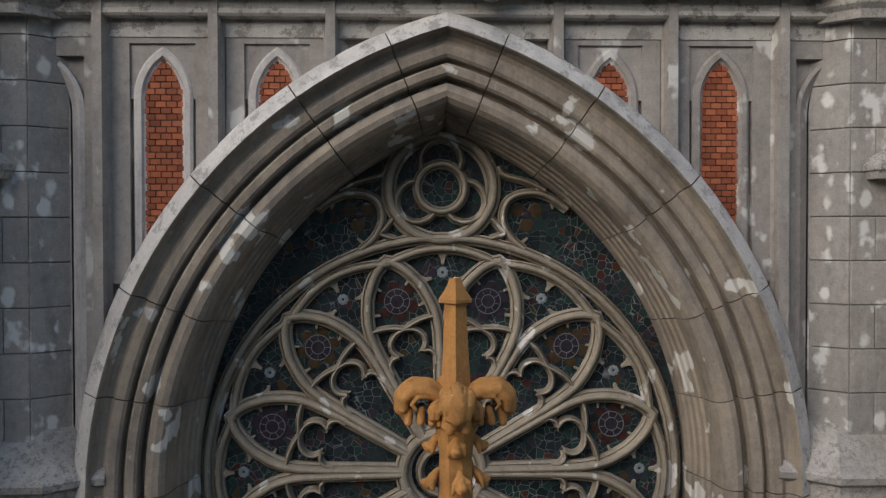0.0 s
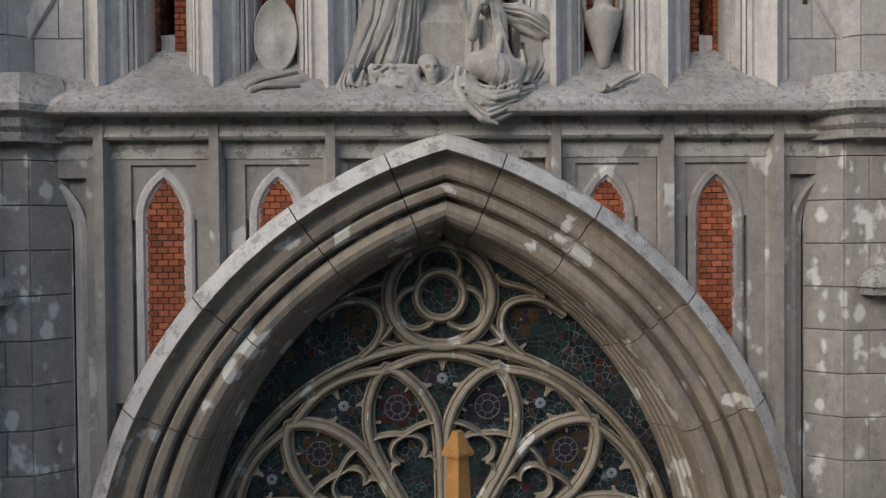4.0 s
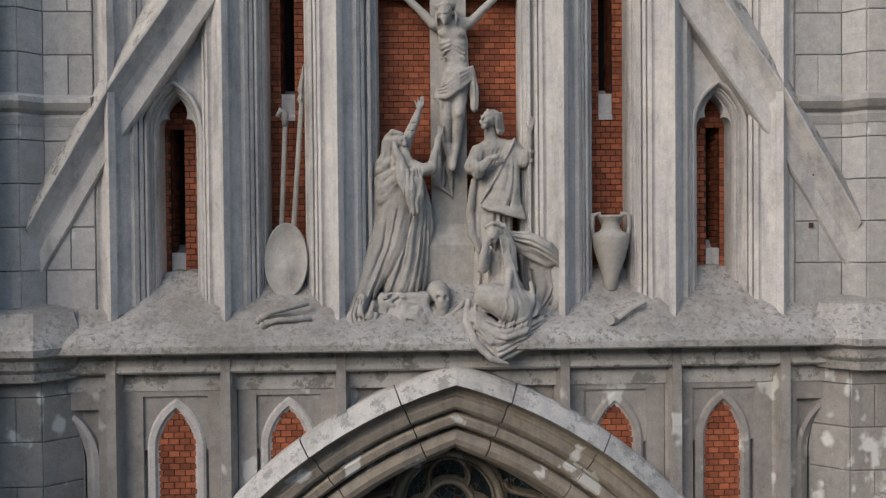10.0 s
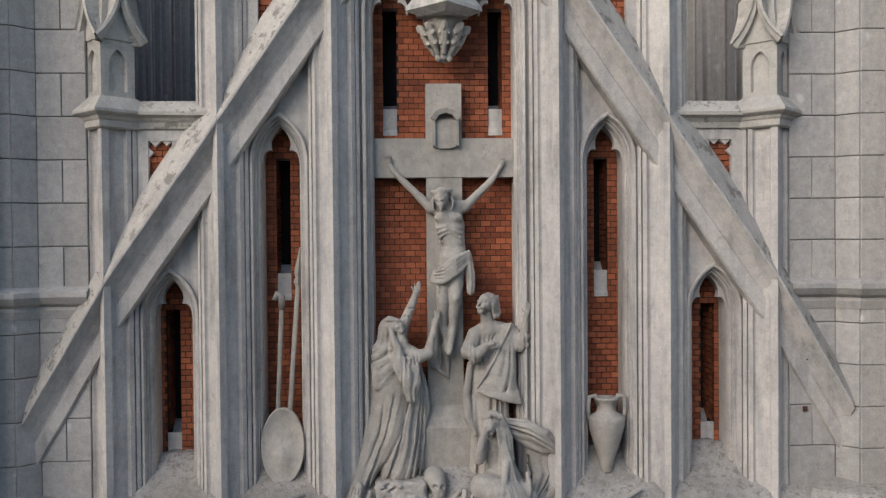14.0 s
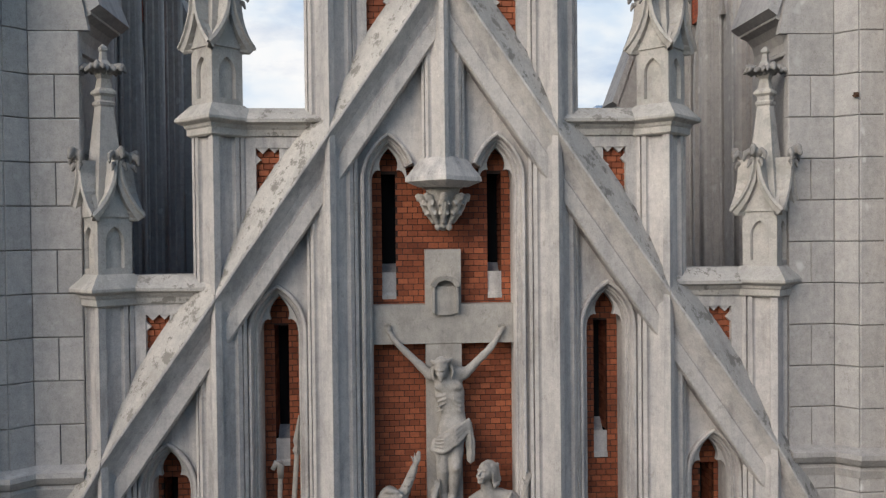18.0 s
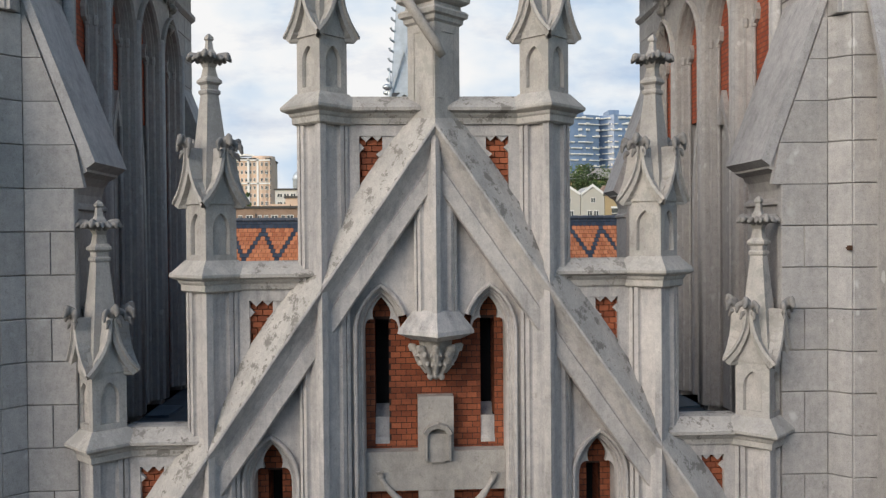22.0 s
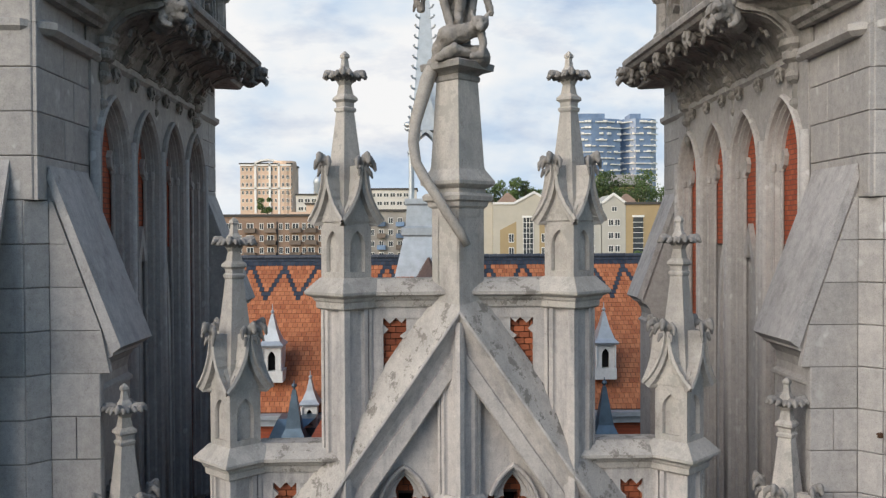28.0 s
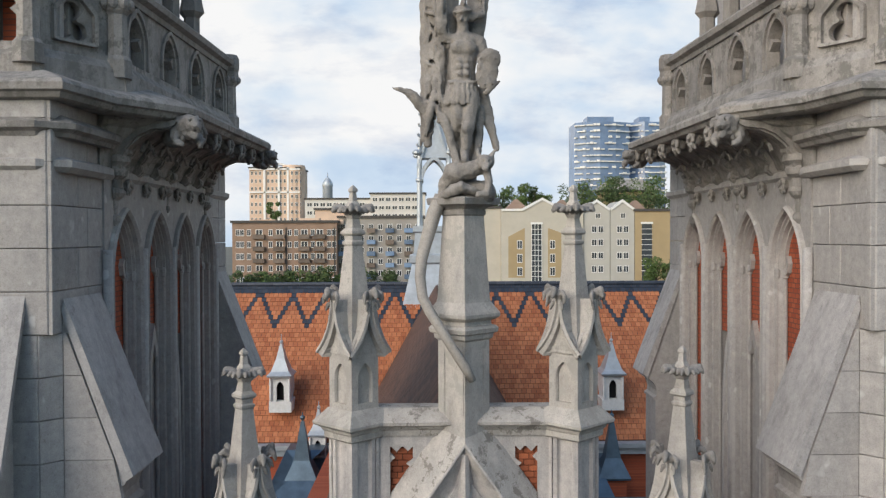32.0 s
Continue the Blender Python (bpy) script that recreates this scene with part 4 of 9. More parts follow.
ring("outer_ring", RC, 3.05, 0.95, 84)
ring("hub_ring", RC, 0.52, 1.3, 32)
ring("hub_heart", RC, 0.30, 0.7, 24, dy=0.03)
HALF = [(0.50, 0.11), (1.0, 0.235), (1.5, 0.36), (1.8, 0.425), (2.0, 0.44), (2.15, 0.43), (2.3, 0.395), (2.45, 0.345), (2.6, 0.26), (2.72, 0.17), (2.80, 0.075), (2.84, 0.0)]
for k in range(12):
    a = 15 + 30 * k
    ca, sa = math.cos(radians(a)), math.sin(radians(a))

    def put(u, v):
        """u out along the petal, v across it."""
        return (RC.x + u * ca - v * sa, RC.y + u * sa + v * ca)

    bm = bmesh.new()
    hc = curve(HALF, 3)
    run(bm, [put(u, v) for u, v in hc] + [put(u, -v) for u, v in hc[-2::-1]], scaled(1.05, 0.008 * (k % 2)))
    part("petal", bm, M_TRACERY, rose)
    # a bar across the petal, a trefoil arch below it and cusps round the medallion above it
    bm = bmesh.new()
    for s in (-1, 1):
        run(bm, curve([put(u, s * v) for u, v in ((1.99, 0.47), (2.0, 0.30), (1.98, 0.15), (1.93, 0.0))]), scaled(0.5, 0.03))
        run(bm, curve([put(u, s * v) for u, v in ((1.93, 0.0), (1.89, 0.13), (1.80, 0.215), (1.69, 0.225), (1.60, 0.165))]), scaled(0.5, 0.03))
        run(bm, curve([put(u, s * v) for u, v in ((1.60, 0.165), (1.585, 0.25), (1.50, 0.305), (1.40, 0.29), (1.33, 0.345))]), scaled(0.5, 0.03))
        spike(bm, put(2.22, s * 0.40), put(2.18, s * 0.27), 0.06)
        spike(bm, put(2.58, s * 0.26), put(2.49, s * 0.17), 0.055)
        spike(bm, put(1.62, s * 0.20), put(1.60, s * 0.11), 0.04)
    part("petal_cusps", bm, M_TRACERY, rose)
    # spandrel between two petals: an arc from tip to tip inside the ring, with three cusps
    b = a + 15

    def put2(u, v, b=b):
        return (RC.x + u * math.cos(radians(b)) - v * math.sin(radians(b)), RC.y + u * math.sin(radians(b)) + v * math.cos(radians(b)))

    bm = bmesh.new()
    run(bm, [polar(2.80 + 0.115 * math.cos(radians(6 * q)), b + q) for q in range(15, -16, -3)], scaled(0.85, 0.012))
    part("spandrel_arc", bm, M_TRACERY, rose)
    bm = bmesh.new()
    spike(bm, put2(2.84, 0.0), put2(2.73, 0.0), 0.085)
    for s in (-1, 1):
        spike(bm, put2(2.50, s * 0.27), put2(2.52, s * 0.16), 0.085)
    part("spandrel_cusps", bm, M_TRACERY, rose)
    bm = bmesh.new()
    p = put2(2.60, 0)
    for j in range(8):
        q = (p[0] + 0.045 * math.cos(j * math.pi / 4 + k), p[1] + 0.045 * math.sin(j * math.pi / 4 + k))
        blob(bm, (q[0], GY + 0.065, q[1]), (0.03, 0.012, 0.03), 6, 4)
    part("glass_flower", bm, M_PALEGLASS, rose, "pale glass flower")
    # round medallion in the petal head: petals of dim glass behind a dark leaded disc
    p = put(2.30, 0)
    bm = bmesh.new()
    for j in range(6):
        w = j * math.pi / 3 + radians(a)
        blob(bm, (p[0] + 0.20 * math.cos(w), GY + 0.068, p[1] + 0.20 * math.sin(w)), (0.085, 0.008, 0.085), 8, 4)
    part("glass_flower", bm, M_REDGLASS[k % 3], rose, "dim red and amber glass flower")
    bm = bmesh.new()
    blob(bm, (p[0], GY + 0.062, p[1]), (0.17, 0.010, 0.17), 20, 4)
    part("glass_disc", bm, M_REDGLASS[2], rose, "dark round glass")
    bm = bmesh.new()
    for r in (0.165, 0.085):
        run(bm, [(p[0] + r * math.cos(2 * math.pi * i / 20), p[1] + r * math.sin(2 * math.pi * i / 20)) for i in range(20)], [(-0.004, GY + 0.07), (-0.004, GY + 0.044), (0.004, GY + 0.044), (0.004, GY + 0.07)], closed=True)
    for j in range(8):
        w = j * math.pi / 4 + radians(a)
        run(bm, [(p[0] + 0.085 * math.cos(w), p[1] + 0.085 * math.sin(w)), (p[0] + 0.165 * math.cos(w), p[1] + 0.165 * math.sin(w))], [(-0.003, GY + 0.07), (-0.003, GY + 0.044), (0.003, GY + 0.044), (0.003, GY + 0.07)])
    part("lead_came", bm, M_LEAD, rose, "grey lead came")
# oculus over the rose
OC = (-0.02, 15.50)
ring("oculus_ring", OC, 0.68, 1.2, 40)
ring("oculus_heart", OC, 0.31, 0.75, 28, dy=0.0)
bm = bmesh.new()
for d in (90, 210, 330):
    c = (OC[0] + 0.36 * math.cos(radians(d)), OC[1] + 0.36 * math.sin(radians(d)))
    run(bm, [(c[0] + 0.27 * math.cos(radians(d + q)), c[1] + 0.27 * math.sin(radians(d + q))) for q in range(-115, 116, 23)], scaled(0.6, 0.03))
part("oculus_lobes", bm, M_TRACERY, rose)
# side eyelets between rose and arch: a curled bar, small cusps and a dim flower
for s in (-1, 1):
    bm = bmesh.new()
    run(bm, [(s * x, z) for x, z in curve(((1.06, 14.70), (0.90, 14.84), (0.80, 15.02), (0.785, 15.18), (0.85, 15.33), (1.0, 15.415), (1.22, 15.43), (1.42, 15.36), (1.62, 15.22)))], scaled(0.72, 0.01))
    spike(bm, (s * 1.40, 15.37), (s * 1.44, 15.24), 0.06)
    spike(bm, (s * 1.00, 14.76), (s * 1.10, 14.84), 0.06)
    part("eyelet", bm, M_TRACERY, rose)
    bm = bmesh.new()
    run(bm, [(s * x, z) for x, z in curve(((0.72, 15.78), (0.80, 15.66), (1.10, 15.58), (1.34, 15.46)))], scaled(0.6, 0.03))
    run(bm, [(s * x, z) for x, z in curve(((0.64, 15.10), (0.74, 14.98), (0.80, 14.90), (0.62, 14.84)))], scaled(0.6, 0.03))
    part("tracery_bar", bm, M_TRACERY, rose)
    bm = bmesh.new()
    for j in range(3):
        w = 2 * math.pi * j / 3 + 0.5
        q = (s * 1.10 + 0.13 * math.cos(w), 15.15 + 0.13 * math.sin(w))
        blob(bm, (q[0], GY + 0.066, q[1]), (0.10, 0.008, 0.10), 10, 4)
    part("glass_flower", bm, M_REDGLASS[1], rose, "dim amber glass flower")
    bm = bmesh.new()
    blob(bm, (s * 1.10, GY + 0.060, 15.15), (0.06, 0.010, 0.06), 12, 4)
    part("glass_disc", bm, M_REDGLASS[2], rose, "dark round glass")
bm = bmesh.new()
pane = pointed(0, SPRING, HW - 1.0, HH - 1.05, 20)
slab(bm, [(-3.32, 8.6), *pane, (3.32, 8.6)], GY + 0.07, GY + 0.10)
part("pane", bm, M_GLASS, rose, "dark leaded stained glass")
# near-black sheet for the unlit depth behind the glass
bm = bmesh.new()
slab(bm, [(-4.6, 8.4), (4.6, 8.4), (4.6, 17.4), (-4.6, 17.4)], 1.45, 1.6)
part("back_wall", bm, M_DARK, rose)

# ---- the orange finial of the portal gable, close to the camera ----
fin = thing("portal_finial", (0.0, -2.39, 10.8), "orange sandstone finial with curled crocket leaves", "finial")
FX, FY = 0.01, -2.39
bm = bmesh.new()
stack(bm, [[(px, py, z) for px, py in diamond(FX, FY, h)] for z, h in ((14.28, 0.05), (14.285, 0.15), (14.315, 0.15), (14.335, 0.138), (14.385, 0.105), (14.46, 0.064), (14.505, 0.052))])
soften(bm, 0.008)
part("cap", bm, M_SAND, fin)
bm = bmesh.new()
oct1 = lambda r, z: [(FX + r * math.cos(math.pi * (k + 0.5) / 4), FY + r * math.sin(math.pi * (k + 0.5) / 4), z) for k in range(8)]
stack(bm, [[(px, py, z) for px, py in diamond(FX, FY, r)] for z, r in ((13.30, 0.150), (13.6, 0.130), (13.9, 0.112), (14.295, 0.098))])
soften(bm, 0.02)
rough_up(bm, 0.008, 9)
part("shaft", bm, M_SAND, fin)
bm = bmesh.new()
stack(bm, [oct1(r, z) for z, r in ((11.0, 0.24), (11.8, 0.20), (12.3, 0.17), (12.9, 0.16), (13.2, 0.20), (13.36, 0.17))])
rough_up(bm, 0.02, 7)
part("stem", bm, M_SAND, fin)
c = Clay((-0.02, -0.24, -0.30), (0.66, 0.24, 0.36), 0.014)
c.limb([(0.06, 0, -0.06), (0.13, 0, 0.08), (0.25, 0, 0.16), (0.38, 0, 0.17), (0.47, 0, 0.09), (0.485, 0, -0.02), (0.43, 0, -0.09)], [0.07, 0.085, 0.09, 0.09, 0.085, 0.07, 0.05], 0.02)
for q in (-1, 1):
    c.limb([(0.08, 0.05 * q, -0.04), (0.15, 0.08 * q, 0.08), (0.26, 0.10 * q, 0.15), (0.38, 0.10 * q, 0.15), (0.46, 0.09 * q, 0.07), (0.46, 0.08 * q, -0.02)], [0.05, 0.055, 0.055, 0.055, 0.05, 0.04], 0.015)
    c.limb([(0.22, 0.15 * q, 0.04), (0.33, 0.16 * q, 0.07), (0.37, 0.15 * q, 0.0), (0.31, 0.14 * q, -0.03)], [0.035, 0.045, 0.035, 0.03], 0.010, 1.0, True)
    c.limb([(0.25, 0.13 * q, 0.09), (0.34, 0.14 * q, 0.10), (0.39, 0.13 * q, 0.03), (0.35, 0.13 * q, -0.02)], [0.016, 0.02, 0.02, 0.016], 0.008)
    c.limb([(0.12, 0.045 * q, 0.16), (0.28, 0.05 * q, 0.27), (0.46, 0.045 * q, 0.20)], [0.012, 0.014, 0.012], 0.010, 1.0, True)
    for r, w, z0, z1 in ((0.30, 0.08, -0.02, -0.13), (0.20, 0.09, -0.03, -0.14), (0.41, 0.06, -0.05, -0.14)):
        c.limb([(r, w * q, z0), (r + 0.015, w * q * 1.15, z1)], [0.03, 0.038], 0.012)
        c.limb([(r + 0.03, w * q * 1.5, z0), (r + 0.03, w * q * 1.5, z1)], 0.010, 0.008, 1.0, True)
c.limb([(0.10, 0.0, -0.05), (0.17, 0, -0.12), (0.15, 0, -0.2)], [0.06, 0.05, 0.02], 0.02)
CURL = c.shell(0.008)
c = Clay((-0.04, -0.12, -0.16), (0.22, 0.12, 0.14), 0.014)
c.limb([(0.0, 0, 0.08), (0.05, 0, 0.02), (0.10, 0, -0.04), (0.13, 0, -0.02)], [0.03, 0.04, 0.05, 0.035], 0.015)
for q in (-1, 1):
    c.limb([(0.03, 0.02 * q, 0.04), (0.06, 0.06 * q, 0.0), (0.07, 0.07 * q, -0.07)], [0.03, 0.03, 0.02], 0.012)
SPRIG = c.shell(0.008)


# curled leaf clump, the head of a cornice bracket
c = Clay((-0.15, -0.20, -0.20), (0.22, 0.20, 0.18), 0.017)
c.egg((0.02, 0, 0.02), (0.10, 0.10, 0.11), 0.02)
c.limb([(0.0, 0, 0.10), (0.10, 0, 0.11), (0.15, 0, 0.03)], [0.04, 0.045, 0.03], 0.014)
for q in (-1, 1):
    c.limb([(0.02, 0.04 * q, 0.06), (0.10, 0.10 * q, 0.06), (0.11, 0.13 * q, -0.02)], [0.035, 0.045, 0.03], 0.012)
    c.limb([(0.02, 0.03 * q, -0.04), (0.09, 0.08 * q, -0.07), (0.07, 0.09 * q, -0.13)], [0.03, 0.04, 0.025], 0.012)
    c.egg((0.11, 0.055 * q, 0.0), (0.03, 0.028, 0.03), 0.01, True)
c.limb([(0.04, 0, -0.04), (0.12, 0, -0.08), (0.09, 0, -0.15)], [0.03, 0.04, 0.02], 0.012)
LEAFHEAD = c.shell(0.008)


def leaf_round(mesh, name, a, z, k=1.0, r0=0.0):
    bm = mesh.copy()
    for v in bm.verts:
        r, w, h = v.co * k
        r += r0
        v.co = (FX + r * math.cos(a) - w * math.sin(a), FY + r * math.sin(a) + w * math.cos(a), z + h)
    part(name, bm, M_SAND, fin, smooth=True)


for k in range(4):
    leaf_round(CURL, "crocket_leaf", math.pi / 2 * k, 13.36)
    leaf_round(CURL, "crocket_leaf", math.pi / 2 * (k + 0.5), 13.30, 0.55, 0.02)
    for j, z in enumerate((13.02, 12.70, 12.36, 12.02)):
        leaf_round(SPRIG, "stem_leaf", math.pi / 2 * (k + 0.12 * (j % 2)), z, 1.0, 0.14 + 0.02 * j)
porch = thing("portal_gable", (0, -1.2, 0.0), "steep stone portal gable below the finial", "gable", kind="structure")
bm = bmesh.new()
slab(bm, [(-4.0, 4.0), (4.0, 4.0), (0.18, 11.02), (-0.18, 11.02)], -2.62, -2.15)
part("gable_wall", bm, M_ARCH, porch)
bm = bmesh.new()
slab(bm, [(-4.0, 0.0), (4.0, 0.0), (4.0, 4.0), (-4.0, 4.0)], -2.60, 0.3)
part("porch_block", bm, M_ARCH, porch)


# ---- the two towers ----
def unit_block():
    """A cut stone of 1 x 1 x 1 with a chamfered face at y = 0."""
    bm = bmesh.new()
    c = 0.02
    stack(bm, [[(x, y, z) for x, z in sq] for y, sq in (
        (1.0, ((-0.5, 0), (0.5, 0), (0.5, 1), (-0.5, 1))),
        (0.08, ((-0.5, 0), (0.5, 0), (0.5, 1), (-0.5, 1))),
        (0.0, ((-0.5 + c, c), (0.5 - c, c), (0.5 - c, 1 - c), (-0.5 + c, 1 - c))))])
    bmesh.ops.recalc_face_normals(bm, faces=bm.faces)
    return bm


BLOCK = {}
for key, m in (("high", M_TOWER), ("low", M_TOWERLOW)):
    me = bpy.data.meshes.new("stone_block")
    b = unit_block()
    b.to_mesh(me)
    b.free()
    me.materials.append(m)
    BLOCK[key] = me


def block(parent, a, b, z0, z1, key="high", thick=0.12):
    """One stone with its face between the plan points a and b; the face looks to the right of b - a ... outwards."""
    a, b = Vector((*a, 0)), Vector((*b, 0))
    d = b - a
    g = 0.004
    ob = new("stone_block", BLOCK[key])
    u = d.normalized()
    inward = Vector((-u.y, u.x, 0))
    mid = (a + b) / 2 + Vector((0, 0, z0 + g)) - inward * 0.012
    m = Matrix(((u.x, inward.x, 0, mid.x), (u.y, inward.y, 0, mid.y), (0, 0, 1, mid.z), (0, 0, 0, 1)))
    ob.parent = parent
    ob.matrix_parent_inverse = parent.matrix_basis.inverted()
    ob.matrix_basis = m @ Matrix.Diagonal((d.length - 2 * g, thick, z1 - z0 - 2 * g, 1))
    return ob


def to_side(bm, s, x0=4.85):
    """From a wall drawn in x-z with depth y to the inner side of a tower."""
    for v in bm.verts:
        lx, ly, lz = v.co
        v.co = (s * (x0 + ly), lx, lz)


LANCETS = (2.27, 3.73, 5.18, 6.62)
rng = random.Random(4)
for s, side in ((-1, "left"), (1, "right")):
    tower = thing("tower_wall", (s * 9.0, 4.3, 0.0), "tall grey ashlar church tower with pale repair patches and painted light dapples", "tower", kind="structure")
    # core behind the stones
    bm = bmesh.new()
    box(bm, *sorted((s * 5.35, s * 13.5)), 0.1, 8.5, 0.0, 31.0)
    box(bm, *sorted((s * 4.45, s * 5.4)), 0.36, 0.72, 0.0, 17.6)
    part("core", bm, M_JOINT, tower)
    # side wall with four lancets
    bm = bmesh.new()
    edges = [1.55] + [(a + b) / 2 for a, b in zip(LANCETS, LANCETS[1:])] + [7.35]
    for c, x0, x1 in zip(LANCETS, edges, edges[1:]):
        wall_with_arch(bm, x0, x1, 22.2, 30.4, 30.4, pointed(c, 28.55, 0.60, 0.92, 10), 0.0, 0.5)
    box(bm, 0.25, 7.9, 0.0, 0.5, 0.0, 22.2)
    to_side(bm, s)
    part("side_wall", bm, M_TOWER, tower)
    # the shade deep in the lancets is a near-black sheet
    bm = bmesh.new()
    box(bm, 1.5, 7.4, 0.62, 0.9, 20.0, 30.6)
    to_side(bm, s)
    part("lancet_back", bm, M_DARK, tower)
    for j, c in enumerate(LANCETS):
        bm = bmesh.new()
        run(bm, [(c - 0.60, 22.3), *pointed(c, 28.55, 0.60, 0.92, 10), (c + 0.60, 22.3)],
            [(-0.03, 0.3), (-0.03, -0.06), (0.0, -0.09), (0.035, -0.05), (0.04, 0.02), (0.065, 0.02), (0.075, 0.06), (0.095, 0.06), (0.105, 0.13), (0.13, 0.13), (0.13, 0.3)])
        to_side(bm, s)
        part("lancet_frame", bm, M_TOWER, tower, "deep moulded lancet frame")
        bm = bmesh.new()
        for q in (-1, 1):
            run(bm, [(c + q * x, z) for x, z in ((0.47, 28.45), (0.36, 28.52), (0.33, 28.64), (0.38, 28.74))], [(-0.03, 0.3), (-0.03, 0.12), (0.03, 0.12), (0.03, 0.3)])
        to_side(bm, s)
        part("cusps", bm, M_TOWER, tower)
        # brick filling above, stone mullions below in the middle pair before the near-black back
        low = 27.3 if j in (1, 2) else 22.3
        bm = bmesh.new()
        box(bm, c - 0.50, c + 0.50, 0.19, 0.5, low, 29.45)
        to_side(bm, s)
        part("brick_filling", bm, M_BRICKFAR, tower, "red brick filling of a lancet")
        if j in (1, 2):
            bm = bmesh.new()
            q = -1 if j == 1 else 1
            path = [(c - q * 0.34, 27.1), (c - q * 0.20, 27.5), (c, 27.0), (c + q * 0.12, 26.3), (c + q * 0.16, 25.0), (c + q * 0.16, 22.3)]
            run(bm, path if q > 0 else path[::-1], [(-0.06, 0.45), (-0.06, 0.10), (0.06, 0.10), (0.06, 0.45)])
            box(bm, c - 0.44, c - 0.10, 0.2, 0.5, 22.3, 27.2) if q > 0 else box(bm, c + 0.10, c + 0.44, 0.2, 0.5, 22.3, 27.2)
            to_side(bm, s)
            part("inner_mullion", bm, M_TOWER, tower)
        for off, dep, rad in ((-0.645, -0.03, 0.03), (0.645, -0.03, 0.03), (-0.53, 0.05, 0.028), (0.53, 0.05, 0.028), (-0.455, 0.15, 0.03), (0.455, 0.15, 0.03)):
            bm = bmesh.new()
            stack(bm, [[(c + off + r * math.cos(math.pi * k / 4), dep + r * math.sin(math.pi * k / 4), z) for k in range(8)] for z, r in ((22.3, rad), (28.40, rad), (28.42, rad * 1.6), (28.52, rad * 1.8), (28.56, rad * 1.1))])
            to_side(bm, s)
            part("slender_shaft", bm, M_TOWER, tower)
        for off in (-0.72, 0.72) if j == 0 else (0.72,):
            bm = bmesh.new()
            n = 10
            stack(bm, [[(c + off + 0.07 * math.cos(2 * math.pi * k / n), -0.04 + 0.07 * math.sin(2 * math.pi * k / n), z) for k in range(n)] for z in (22.3, 28.9)])
            to_side(bm, s)
            part("colonnette", bm, M_TOWER, tower, smooth=True)
    # stones: flank, chamfer, front, and the ends of the side wall
    h = 0.514
    z = 18.15
    row = 0
    while z < 30.6:
        z1 = min(z + h, 30.80)
        flank = (4.25, 4.88) if z < 28.0 else (4.80, 4.88)
        j = 0.18 if row % 2 else 0.40
        P = lambda x, y: (s * x, y)
        faces = []
        if flank[1] - flank[0] > 0.3 and z < 27.9:
            inner_x = 4.27
            if z1 > 26.1:
                # stones cut to the slope of the slab
                cut_x = [4.16 + max(0.0, q - 26.10) * 0.3617 for q in (z + 0.004, z1 - 0.004)]
                bm = bmesh.new()
                slab(bm, [(s * cut_x[0], z + 0.004), (s * 4.85, z + 0.004), (s * max(4.85, cut_x[1] + 0.02), z1 - 0.004), (s * cut_x[1], z1 - 0.004)], 0.208, 0.30)
                soften(bm, 0.008)
                part("stone_block", bm, M_TOWER, tower)
            elif row % 2 and inner_x < 4.5:
                faces += [(inner_x, 0.22, 4.56, 0.22), (4.56, 0.22, 4.86, 0.22)]
            else:
                faces += [(inner_x, 0.22, 4.86, 0.22)]
        corner = 5.06 if z < 27.9 else 4.93
        if z < 27.9:
            faces += [(4.86, 0.22, 5.06, 0.0)]
        faces += [(corner, 0.0, 5.45 + j, 0.0), (5.45 + j, 0.0, 6.6, 0.0)]
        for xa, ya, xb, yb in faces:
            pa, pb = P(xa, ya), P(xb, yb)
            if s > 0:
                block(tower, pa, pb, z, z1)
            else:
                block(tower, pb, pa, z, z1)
        # inner faces, looking to the nave
        if z > 21.5:
            joint = 0.75 + 0.3 * (row % 2)
            for ya, yb in ((0.30 if z < 27.9 else 0.0, joint), (joint, 1.56), (7.36, 7.95), (7.95, 8.55)):
                xw = 4.83 if z < 27.9 else 4.89
                pa, pb = (s * xw, ya), (s * xw, yb)
                if s > 0:
                    block(tower, pb, pa, z, z1)
                else:
                    block(tower, pa, pb, z, z1)
        row += 1
        z += h
    z, row = 11.95, 0
    while z < 17.4:
        z1 = min(z + 0.525, 17.45)
        j = 0.3 if row % 2 else 0.62
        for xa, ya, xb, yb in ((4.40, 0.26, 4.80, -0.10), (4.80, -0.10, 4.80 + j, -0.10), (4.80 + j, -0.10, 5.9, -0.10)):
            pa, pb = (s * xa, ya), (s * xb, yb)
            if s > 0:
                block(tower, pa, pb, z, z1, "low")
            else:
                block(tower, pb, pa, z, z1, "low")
        row += 1
        z += 0.525
    # string course, lower ledge and plinth wrap round the tower foot
    def wrap(name, plan, prof, mat, label=""):
        bm = bmesh.new()
        rings = []
        for i, (x, y) in enumerate(plan):
            p = Vector((x, y))
            q0, q1 = Vector(plan[max(i - 1, 0)]), Vector(plan[min(i + 1, len(plan) - 1)])
            d1 = (p - q0).normalized() if i else (q1 - p).normalized()
            d2 = (q1 - p).normalized() if i < len(plan) - 1 else d1
            m = (Vector((d1.y, -d1.x)) + Vector((d2.y, -d2.x))).normalized()
            m = m / max(0.5, m.dot(Vector((d1.y, -d1.x))))
            rings.append([(s * (p.x + m.x * o), p.y + m.y * o, zz) for o, zz in prof])
        stack(bm, rings)
        return part(name, bm, mat, tower, label)

    front = [(4.25, 0.22), (4.86, 0.22), (5.06, 0.0), (6.6, 0.0)]
